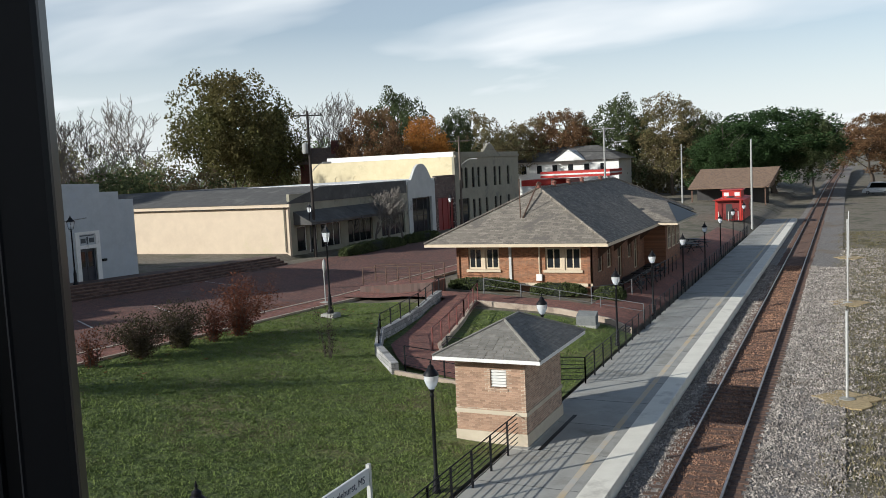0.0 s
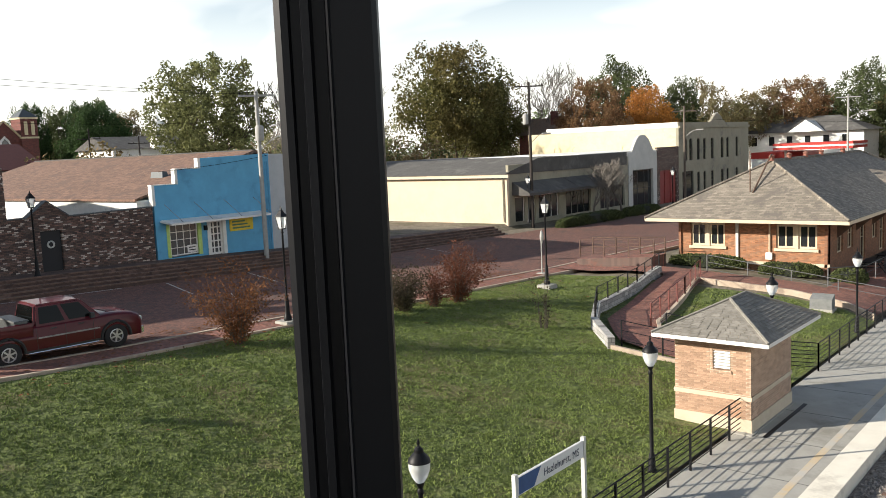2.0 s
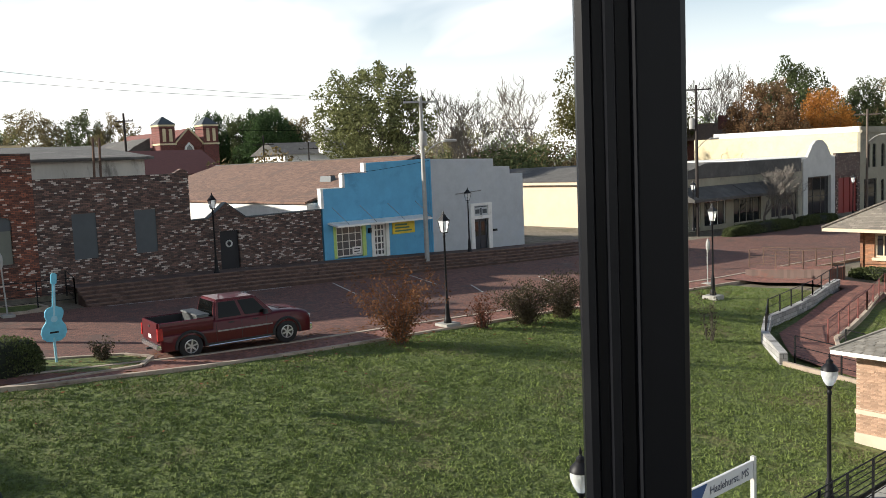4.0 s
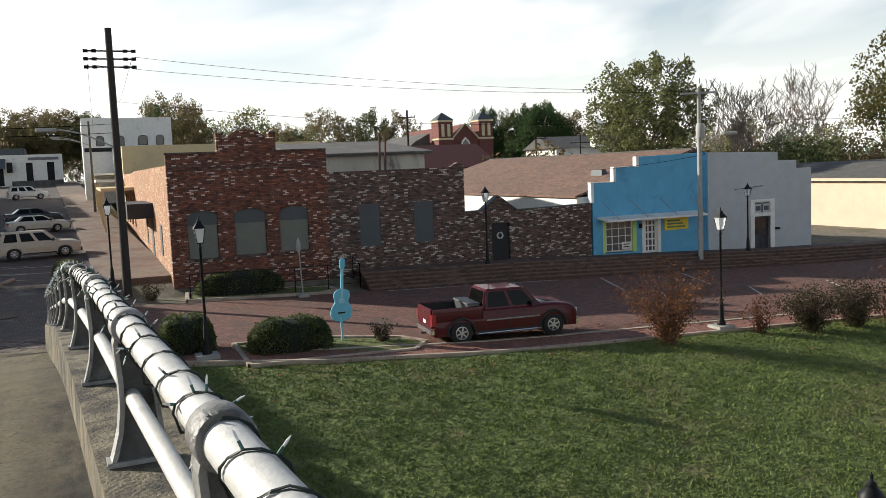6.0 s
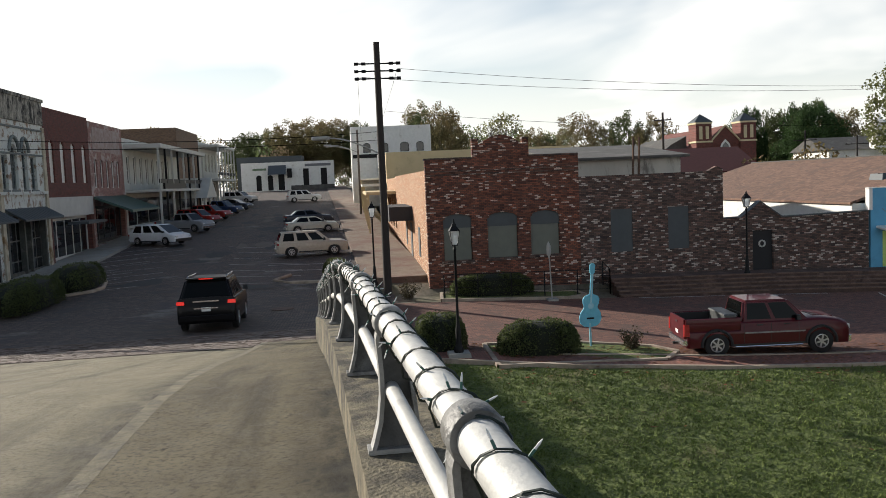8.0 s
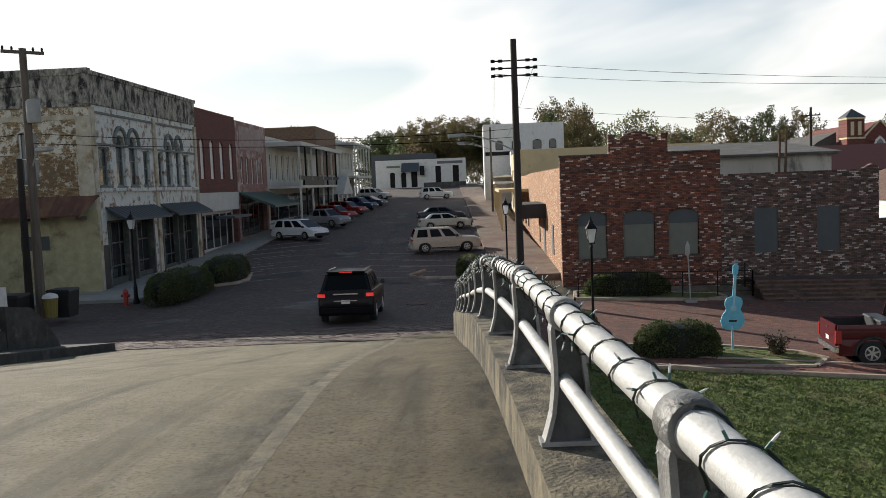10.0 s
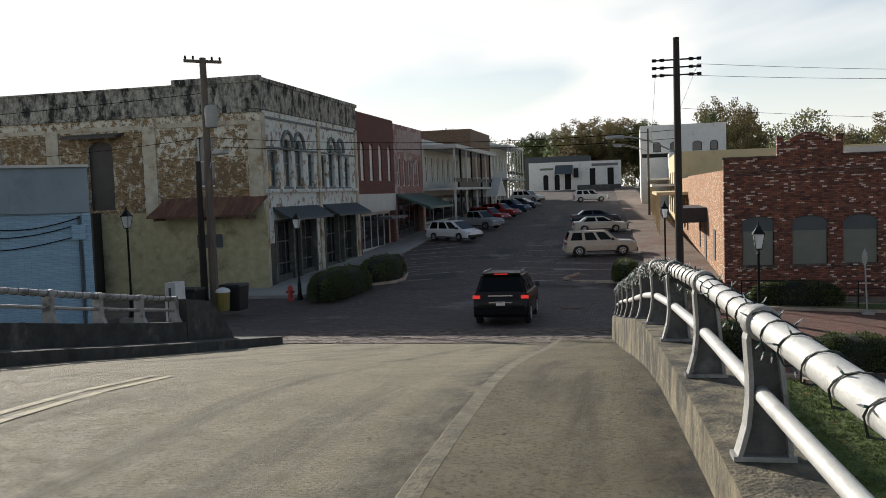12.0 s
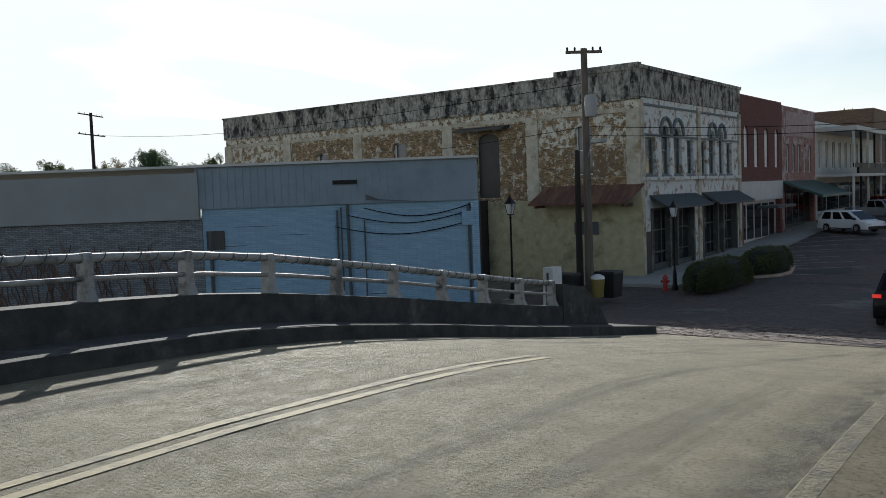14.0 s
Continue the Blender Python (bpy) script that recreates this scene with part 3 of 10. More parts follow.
def r_lat(d):
    return -0.020 * (d - 4.5) if d > 4.5 else -0.030 * (d - 4.5)


def par_z(d):
    return lerp(d, [-24, 0, 4.5, 6.4, 8.35, 10.36, 12.2, 14.25, 16.07, 17.8, 19.9, 21.7], [7.3, 7.58, 7.57, 7.55, 7.46, 7.31, 7.08, 6.78, 6.51, 6.28, 5.98, 5.68])


M_KERBDECK = mat("worn_kerb_concrete", (0.182, 0.155, 0.097), (0.070, 0.060, 0.038), scale=6.0, rough=0.92, bump=0.9, bscale=30, c3=(0.09, 0.08, 0.06), s3=2.2, amount3=0.35)
bridge_deck = setting("bridge_deck", swept([(-9.2, -0.45), (0.0, -0.45), (0.0, 0.0), (-8.75, 0.0)], BD, road_z), M_DECK, "pale worn concrete bridge roadway with surface wear")
side = swept([(-1.47, -0.3), (0.3, -0.3), (0.3, 0.05), (-1.47, 0.05)], BD, lambda d: road_z(d) + 0.06)
setting("bridge_sidewalk", side, M_WALK, "dirty grey-brown concrete bridge sidewalk", category="pavement")
g = swept([(-1.63, -0.3), (-1.475, -0.3), (-1.475, 0.047), (-1.60, 0.047), (-1.625, 0.02)], BD, lambda d: road_z(d) + 0.06)
setting("bridge_kerb", g, M_KERBDECK, "worn concrete kerb along the bridge sidewalk", category="kerb")
wall_r = setting("bridge_parapet", swept([(0.0, -1.0), (0.5, -1.0), (0.5, 0.0), (0.02, 0.0)], BD, par_z, lambda d: -0.018 * (d - 4.5)), M_PARAPET, "stained concrete bridge parapet streaked with black", category="parapet")
g = swept([(-9.75, -0.3), (-8.75, -0.3), (-8.78, 0.2), (-9.75, 0.2)], BD, road_z)
setting("far_sidewalk", g, M_DARKCONC, "narrow dark concrete safety walk on the bridge", category="pavement")
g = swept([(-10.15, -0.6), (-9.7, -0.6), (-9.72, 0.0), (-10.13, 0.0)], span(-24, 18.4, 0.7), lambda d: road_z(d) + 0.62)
setting("far_parapet", g, M_DARKCONC, "concrete parapet across the roadway, coloured dark for its shaded side", category="parapet")

# ---------------------------------------------------------------- bridge railings
M_PIPE = mat("aluminium_painted_pipe", (0.49, 0.485, 0.46), (0.39, 0.385, 0.36), scale=3.0, rough=0.55, bump=0.2, bscale=45, metal=0.12, c3=(0.36, 0.355, 0.34), s3=5.0, amount3=0.28)
M_CAST = mat("cast_aluminium", (0.34, 0.335, 0.32), (0.20, 0.198, 0.19), scale=6.0, rough=0.55, bump=0.4, bscale=50, metal=0.25, c3=(0.10, 0.098, 0.092), s3=3.0, amount3=0.42)
# darker cast aluminium for the post webs: the recess shade painted in
M_WEB = mat("shaded_web_aluminium", (0.115, 0.113, 0.108), (0.060, 0.059, 0.056), scale=7.0, rough=0.7, bump=0.4, bscale=50, metal=0.1, c3=(0.17, 0.168, 0.16), s3=3.0, amount3=0.3)
M_WIRE = plain("green_wire", (0.012, 0.022, 0.016), 0.55)
M_SOCKET = plain("green_socket", (0.02, 0.10, 0.075), 0.45)
M_BULB = mat("clear_bulb", (0.75, 0.75, 0.72), (0.6, 0.6, 0.58), rough=0.12)


def rail_point(d, h, off=0.20):
    return Vector(on_bridge(d, off + r_lat(d), par_z(d) + h))


RAIL_H, LOW_H, RAIL_R0, LOW_R = 0.645, 0.315, 0.062, 0.038
railing = thing("bridge_railing", "white aluminium pipe railing wound with fairy lights on the parapet", "railing", at=on_bridge(0, 0.14, par_z(0)))
ds = span(-7.2, 21.5, 0.48)
part("top_pipe", Geo().tube([rail_point(d, RAIL_H) for d in ds], RAIL_R0, 20), M_PIPE, railing, smooth=True)
part("lower_pipe", Geo().tube([rail_point(d, LOW_H, 0.195) for d in ds], LOW_R, 14), M_PIPE, railing, smooth=True)
POSTS = [2.54 - 1.96 * i for i in range(5)] + [4.53 + 1.905 * i for i in range(0, 9)] + [21.55]
for d in POSTS:
    g = Geo()
    f = Vector(on_bridge(d, 0.20 + r_lat(d), par_z(d)))
    al, la, up = Vector((UX, UY, -0.05)).normalized(), Vector((VX, VY, 0)), Vector((0, 0, 1))
    # curved inner flange, plain outer flange and a recessed web between them
    curve = [(-0.125, 0.0), (-0.105, 0.06), (-0.078, 0.16), (-0.064, 0.28), (-0.064, 0.40), (-0.070, 0.50), (-0.074, 0.57), (-0.060, 0.63)]
    outer = [(0.135, 0.0), (0.125, 0.12), (0.11, 0.3), (0.092, 0.47), (0.080, 0.57), (0.062, 0.63)]
    for line, w in ((curve, 0.066), (outer, 0.06)):
        n = len(g.v)
        s = -1 if line is curve else 1
        for l, h in line:
            for a, dl in ((-w, 0), (w, 0), (w, -s * 0.022), (-w, -s * 0.022)):
                g.v.append(tuple(f + al * a + la * (l + dl) + up * h))
        for i in range(len(line) - 1):
            for j in range(4):
                q = n + i * 4
                g.f.append((q + j, q + (j + 1) % 4, q + 4 + (j + 1) % 4, q + 4 + j))
                g.m.append(0)
        g.f += [(n, n + 1, n + 2, n + 3), tuple(n + (len(line) - 1) * 4 + k for k in (3, 2, 1, 0))]
        g.m += [0, 0]
    web = [f + la * (l + 0.01) + up * h for l, h in curve] + [f + la * (l - 0.01) + up * h for l, h in reversed(outer)]
    g.obox(f + up * 0.012 + la * 0.005, la * 0.14, al * 0.07, up * 0.012)
    post = part("railing_post", g, M_CAST, railing, "cast grey aluminium post with a curved flange")
    g = Geo()
    g.prism([p - al * 0.009 for p in web], al * 0.018)
    part("web", g, M_WEB, post, "recessed web between the flanges, its shade put into the colour")
    c = rail_point(d, RAIL_H)
    e = al * 0.075
    part("collar", Geo().tube([c - e, c - e * 0.9, c + e * 0.9, c + e], [0.078, 0.083, 0.083, 0.078], 20), M_CAST, post, smooth=True)
# fairy lights: a wire wound round the top pipe with sockets and bulbs
rnd = random.Random(4)
gw, gs, gb = Geo(), Geo(), Geo()
turns = []
d, a = -4.0, 0.0
while d < 21.4:
    dens = 1.0 if d < 8.0 else 1.9
    a += 0.42 + 0.1 * rnd.random()
    d += 0.0155 / dens * (1 + 0.16 * math.sin(a * 0.13) + 0.14 * math.sin(a * 0.041 + 1) + 0.8 * rnd.random())
    c = rail_point(d, RAIL_H)
    al, la, up = Vector((UX, UY, 0)), Vector((VX, VY, 0)), Vector((0, 0, 1))
    rr = RAIL_R0 + 0.007 + (0.022 if math.sin(a) < -0.75 else 0.0)
    turns.append(c + la * (math.cos(a) * rr) + up * (math.sin(a) * rr))
    if rnd.random() < (0.2 if d < 10.5 else 0.4):
        out = (la * math.cos(a) + up * math.sin(a) + al * (rnd.random() - 0.5) * 1.6).normalized()
        p = turns[-1]
        gs.tube([p, p + out * 0.022], 0.0045, 5)
        gb.tube([p + out * 0.022, p + out * 0.038, p + out * 0.050], [0.0034, 0.0038, 0.001], 5)
gw.tube(turns, 0.0032, 5)
# the second strand, twisted loosely with the first
gw.tube([p + Vector((0.004, 0.004 * math.sin(i * 0.9), 0.006 * math.cos(i * 0.9))) for i, p in enumerate(turns)], 0.0025, 4)
lights = thing("fairy_lights", "string of clear fairy lights on green wire round the pipe", "fairy lights", at=tuple(rail_point(4, RAIL_H)))
part("wire", gw, M_WIRE, lights, fix=False)
tagged(part("socket", gs, M_SOCKET, lights, "dark green sockets", fix=False), kind="stuff")
tagged(part("bulb", gb, M_BULB, lights, "clear glass bulbs", fix=False), kind="stuff")

# the railing across the roadway
far_rail = thing("bridge_railing", "dull aluminium pipe railing wound with lights on the dark parapet", "railing", at=on_bridge(8, -9.9, road_z(8) + 0.62))
L_TOP = 0.62


def far_point(d, h):
    return Vector(on_bridge(d, -9.9, road_z(d) + L_TOP + h))


ds = span(-12, 18.2, 0.6)
part("top_pipe", Geo().tube([far_point(d, 0.52) for d in ds], 0.055, 12), M_CAST, far_rail, smooth=True)
part("lower_pipe", Geo().tube([far_point(d, 0.27) for d in ds], 0.032, 10), M_CAST, far_rail, smooth=True)
for i in range(-11, 9):
    d = 6.36 + 1.47 * i
    g = Geo()
    f = far_point(d, 0)
    al, la, up = Vector((UX, UY, 0)), Vector((VX, VY, 0)), Vector((0, 0, 1))
    g.prism([f + la * l + up * h - al * 0.06 for l, h in ((0.15, 0), (0.09, 0.12), (0.075, 0.3), (0.085, 0.5), (0.06, 0.58), (-0.06, 0.58), (-0.085, 0.5), (-0.09, 0.3), (-0.11, 0.0))], al * 0.12)
    part("railing_post", g, M_CAST, far_rail)
turns, a, d = [], 0.0, -10.0
while d < 18:
    a += 0.55
    d += 0.022
    c = far_point(d, 0.52)
    turns.append(c + Vector((VX, VY, 0)) * (math.cos(a) * 0.062) + Vector((0, 0, 1)) * (math.sin(a) * 0.062))
part("wire", Geo().tube(turns, 0.006, 4), M_WIRE, far_rail, "dark light string", fix=False)
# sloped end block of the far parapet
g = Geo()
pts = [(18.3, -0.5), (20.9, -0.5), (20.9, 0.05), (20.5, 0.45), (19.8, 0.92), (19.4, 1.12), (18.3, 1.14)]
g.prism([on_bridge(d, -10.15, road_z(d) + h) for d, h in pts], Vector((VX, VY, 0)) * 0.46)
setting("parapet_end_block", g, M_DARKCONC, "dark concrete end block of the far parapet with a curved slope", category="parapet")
# deck paint
g = Geo()
for l in (-5.72, -5.48):
    for a, b in zip(span(-10, 9.5, 0.7)[:-1], span(-10, 9.5, 0.7)[1:]):
        g.face([on_bridge(a, l, road_z(a) + 0.006), on_bridge(a, l + 0.11, road_z(a) + 0.006), on_bridge(b, l + 0.11, road_z(b) + 0.006), on_bridge(b, l, road_z(b) + 0.006)])
setting("centre_line", g, M_YELLOWLINE, "worn double yellow centre line on the bridge", fix=False, category="road marking")
# bridge abutment under the deck
g = Geo()
g.prism([(*on_bridge(d, -9.9, z)[:2], z) for d, z in ((21.7, -0.6), (21.7, road_z(21.7) - 0.1), (16, road_z(16) - 0.4), (11, road_z(11) - 0.42), (11, -0.6))], Vector((VX, VY, 0)) * 10.1)
setting("abutment", g, M_PARAPET, "plain concrete bridge abutment", category="bridge")

# dark fluted post beside the bridge
M_POST = mat("dark_bronze_metal", (0.006, 0.0066, 0.0085), (0.0045, 0.005, 0.0065), scale=5, rough=0.42, c3=(0.008, 0.0085, 0.01), s3=5.0, amount3=0.2)
M_POST.node_tree.nodes["Principled BSDF"].inputs["Specular IOR Level"].default_value = 0.15
PX, PY = -0.9065, 0.7265
col = thing("lamp_column", "dark bronze metal column with vertical flutes standing against the bridge", "column", at=(PX, PY, 0))
g = Geo()
fx, fy = PX - (-0.15), PY - (-0.1)
fl = math.hypot(fx, fy)
ix, iy = -fx / fl, -fy / fl                 # towards the sidewalk
jx, jy = -iy, ix                            # to the right, seen from the sidewalk
sec = [(-0.071, -0.05), (-0.071, 0.030), (-0.062, 0.036), (-0.052, 0.036), (-0.049, 0.026), (-0.036, 0.026), (-0.033, 0.050), (-0.022, 0.050), (-0.019, 0.030),
       (-0.002, 0.030), (0.001, 0.050), (0.004, 0.056), (0.007, 0.050), (0.062, 0.048), (0.069, 0.040), (0.071, 0.030), (0.071, -0.05)]
sec = [(u * 0.9, v * 0.9) for u, v in sec]
g.prism([(PX + ix * v + jx * u, PY + iy * v + jy * u, 0.0) for u, v in sec], (0, 0, 11.5))
part("shaft", g, M_POST, col)
g = Geo()
g.box(PX - 0.16, PX + 0.16, PY - 0.16, PY + 0.16, -0.5, 0.35, top=0.03)
part("base", g, M_CONC, col, "concrete footing")

# ---------------------------------------------------------------- lamps
M_LGLASS = bpy.data.materials.new("lantern_glass")
M_LGLASS.use_nodes = True
_b = M_LGLASS.node_tree.nodes["Principled BSDF"]
_b.inputs["Base Color"].default_value, _b.inputs["Roughness"].default_value = (0.9, 0.92, 0.92, 1), 0.18
_b.inputs["Transmission Weight"].default_value = 0.55


def platform_lamp():
    t = thing("platform_lamp", "black iron platform lamp with an acorn glass globe", "lamp post", "lamps along the platform")
    part("pole", Geo().lathe((0, 0, 0), [(0.13, 0), (0.13, 0.12), (0.10, 0.2), (0.085, 0.55), (0.055, 0.62), (0.045, 2.75), (0.06, 2.78), (0.06, 2.84), (0.04, 2.88), (0.075, 2.95), (0.09, 3.0)], 12), M_BLACK, t, smooth=True)
    part("globe", Geo().lathe((0, 0, 0), [(0.085, 3.0), (0.15, 3.1), (0.20, 3.25), (0.205, 3.33), (0.19, 3.4)], 14), M_LGLASS, t, "clear ribbed glass globe", smooth=True)
    cap = part("cap", Geo().lathe((0, 0, 0), [(0.215, 3.38), (0.20, 3.44), (0.13, 3.52), (0.09, 3.56), (0.085, 3.62), (0.045, 3.66)], 14), M_BLACK, t, smooth=True)
    part("finial", Geo().lathe((0, 0, 0), [(0.04, 3.65), (0.02, 3.69), (0.032, 3.73), (0.006, 3.82)], 8), M_BLACK, cap, smooth=True)
    return t


def street_lamp(h=4.9, plinth=True):
    t = thing("street_lamp", "black iron street lamp with a four-sided glass lantern", "lamp post", "gas-style lamps of the street")
    if plinth:
        part("plinth", Geo().box(-0.42, 0.42, -0.42, 0.42, -0.15, 0.22, top=0.05), M_CONC, t, "square concrete plinth")
    k = h / 4.9
    part("pole", Geo().lathe((0, 0, 0), [(0.17, 0.22), (0.17, 0.34), (0.13, 0.42), (0.10, 0.6), (0.095, 1.05), (0.075, 1.12), (0.07, 1.2), (0.05, 1.3), (0.042, 3.8 * k), (0.065, 3.84 * k), (0.04, 3.9 * k), (0.05, 4.0 * k)], 12), M_BLACK, t, smooth=True)
    g, q = Geo(), 4.0 * k
    g.lathe((0, 0, q), [(0.13, 0.0), (0.235, 0.48)], 4, start=math.pi / 4)
    lantern = part("lantern", g, M_LGLASS, t, "clear glass lantern panes")
    g = Geo()
    for s in range(4):
        w = math.pi / 4 + s * math.pi / 2
        g.tube([(0.135 * math.cos(w), 0.135 * math.sin(w), q), (0.24 * math.cos(w), 0.24 * math.sin(w), q + 0.49)], 0.014, 5)
    g.lathe((0, 0, q), [(0.27, 0.48), (0.25, 0.51), (0.11, 0.66), (0.10, 0.72), (0.05, 0.75), (0.03, 0.83), (0.008, 0.9)], 4, start=math.pi / 4)
    g.lathe((0, 0, q), [(0.15, -0.03), (0.15, 0.01)], 4, start=math.pi / 4)
    part("lantern_frame", g, M_BLACK, lantern)
    part("lamp_bulb", Geo().lathe((0, 0, q), [(0.03, 0.06), (0.045, 0.16), (0.02, 0.26)], 8), M_BULB, t, smooth=True)
    return t


lp = platform_lamp()
spots = [(-10.2, 20.7, -0.05), (-10.2, 11.3, -0.1), (-10.45, 31.0, 0.2)] + [(-9.9, y, 0.0) for y in (40.4, 49.0, 59.2, 69.2, 78.5, 88.0, 98.0)]
lp.matrix_basis = pose(*spots[0])
for s in spots[1:]:
    copy_thing(lp, pose(*s))
sl = street_lamp()
sl2 = street_lamp(plinth=False)
spots = [(-30.1, 3.45), (-27.35, 22.9), (-24.6, 38.3), (-43.9, 20.65), (-43.9, 39.2), (-43.9, 65.8), (-46.0, 1.05), (-41.1, -17.0), (-33.0, -21.3), (-40, 88)]
sl.matrix_basis = pose(*spots[0], land_z(*spots[0]) + 0.0)
for x, y in spots[1:]:
    z = land_z(x, y)
    if x < -43 and y > 5:
        z = facade_z(y) - 0.1
    if y < -10:
        z = road_z(UX * x + UY * y) + 0.02
    if (x, y) == (-43.9, 20.65):
        sl2.matrix_basis = pose(x, y, z - 0.2) @ Matrix.Diagonal((1, 1, 0.95, 1))
    else:
        copy_thing(sl2 if x < -40 else sl, pose(x, y, z - (0.2 if x < -40 else 0.0)))

# ---------------------------------------------------------------- platform railing
def fence_run(name, pts, label, gaps=1.45, h=1.07, bars=7, m=M_BLACK, r=0.021, bottom=0.15, zf=None):
    """Metal railing along pts (x, y, z): posts and level bars."""
    f = thing(name, label, "railing", "railings of the station", at=pts[0])
    for (x0, y0, z0), (x1, y1, z1) in zip(pts[:-1], pts[1:]):
        L = math.hypot(x1 - x0, y1 - y0)
        n = max(1, round(L / gaps))
        for i in range(n + 1):
            t = i / n
            p = (x0 + (x1 - x0) * t, y0 + (y1 - y0) * t, z0 + (z1 - z0) * t)
            part("post", Geo().box(p[0] - r * 1.25, p[0] + r * 1.25, p[1] - r * 1.25, p[1] + r * 1.25, p[2] - 0.12, p[2] + h), m, f, fix=False)
        for b in range(bars):
            z = h - (h - bottom) * b / max(1, bars - 1)
            rr = r if b == 0 else r * 0.7
            part("bar", Geo().tube([(x0, y0, z0 + z), (x1, y1, z1 + z)], rr, 6), m, f, fix=False)
    return f


fence_run("platform_railing", [(-9.42, 6.0, 0), (-9.42, 25.6, 0)], "black steel railing with level bars along the platform")
fence_run("platform_railing", [(-11.0, 33.0, 0.0), (-9.5, 33.3, 0.0)], "short black steel railing with level bars beside the shed", gaps=1.6)
fence_run("platform_railing", [(-9.5, 33.3, 0.0), (-9.72, 100.0, 0.0)], "black steel railing with level bars beside the depot yard")

# ---------------------------------------------------------------- walls with openings
class Wall:
    """A wall's own measure: s along it, n out of it, z up."""

    def __init__(self, o, a, n):
        self.o, self.a, self.n = Vector((*o, 0)), Vector((*a, 0)).normalized(), Vector((*n, 0)).normalized()

    def p(self, s, n, z):
        return self.o + self.a * s + self.n * n + Vector((0, 0, z))

    def box(self, g, s0, s1, n0, n1, z0, z1, mi=0):
        g.obox(self.p((s0 + s1) / 2, (n0 + n1) / 2, (z0 + z1) / 2), self.a * (s1 - s0) / 2, self.n * (n1 - n0) / 2, Vector((0, 0, (z1 - z0) / 2)), mi)
        return g

    def poly(self, g, pts, n0, n1, mi=0):
        g.prism([self.p(s, n0, z) for s, z in pts], self.n * (n1 - n0), mi)
        return g


def wall_mesh(W, s0, s1, z0, z1, holes=(), thick=0.3, top=None):
    """A wall in one piece with openings cut through; holes: (s0, s1, z0, z1, rise of the arch). top: outline above z1."""
    g, at = Geo(), {}

    def vert(s, n, z):
        k = (round(s, 3), round(n, 3), round(z, 3))
        if k not in at:
            at[k] = len(g.v)
            g.v.append(tuple(W.p(s, n, z)))
        return at[k]

    def quad(*pts):
        g.f.append(tuple(vert(*p) for p in pts))
        g.m.append(0)

    def push(pts):
        k = len(pts)
        g.f.append(tuple(vert(s, 0, z) for s, z in pts))
        g.f.append(tuple(vert(s, -thick, z) for s, z in reversed(pts)))
        g.m += [0, 0]
        for (sa, za), (sb, zb) in zip(pts, pts[1:] + pts[:1]):
            quad((sa, 0, za), (sa, -thick, za), (sb, -thick, zb), (sb, 0, zb))

    S = sorted({s0, s1, *[v for h in holes for v in h[:2]]})
    Z = sorted({z0, z1, *[min(z1, max(z0, v)) for h in holes for v in h[2:4]]})
    solid = {}
    for i in range(len(S) - 1):
        for j in range(len(Z) - 1):
            ms, mz = (S[i] + S[i + 1]) / 2, (Z[j] + Z[j + 1]) / 2
            solid[i, j] = not any(h[0] < ms < h[1] and h[2] < mz < h[3] for h in holes)
    for (i, j), full in solid.items():
        if not full:
            continue
        a, b, c, d = S[i], S[i + 1], Z[j], Z[j + 1]
        quad((a, 0, c), (b, 0, c), (b, 0, d), (a, 0, d))
        quad((b, -thick, c), (a, -thick, c), (a, -thick, d), (b, -thick, d))
        if not solid.get((i - 1, j)):
            quad((a, -thick, c), (a, 0, c), (a, 0, d), (a, -thick, d))
        if not solid.get((i + 1, j)):
            quad((b, 0, c), (b, -thick, c), (b, -thick, d), (b, 0, d))
        if not solid.get((i, j - 1)):
            quad((a, -thick, c), (b, -thick, c), (b, 0, c), (a, 0, c))
        if not solid.get((i, j + 1)):
            quad((a, 0, d), (b, 0, d), (b, -thick, d), (a, -thick, d))
    for h in holes:
        if len(h) > 4 and h[4] > 0:
            m, w, r = (h[0] + h[1]) / 2, (h[1] - h[0]) / 2, h[4]
            left = [(m - w * math.cos(t), h[3] - r + r * math.sin(t)) for t in span(0, math.pi / 2, 0.3)]
            push([(h[0], h[3])] + left)
            push([(h[1], h[3])] + [(2 * m - s, z) for s, z in left])
    if top:
        push([(s, z1 if abs(z - z1) < 0.012 else z) for s, z in top])
    return g


M_GLASS = glass_mat("dark_window_glass", (0.018, 0.02, 0.022), 0.05)
M_GLASS2 = glass_mat("grey_window_glass", (0.07, 0.075, 0.08), 0.12)
M_WHITE = mat("white_paint", (0.74, 0.73, 0.69), (0.62, 0.61, 0.57), scale=2.0, rough=0.6, bump=0.1, c3=(0.5, 0.48, 0.43), s3=1.0, amount3=0.2)
M_SLATE = mat("slate_paint_board", (0.060, 0.072, 0.078), (0.05, 0.06, 0.066), scale=2.0, rough=0.6)
M_BOARD = mat("olive_grey_board", (0.135, 0.145, 0.118), (0.11, 0.12, 0.10), scale=2.0, rough=0.55)


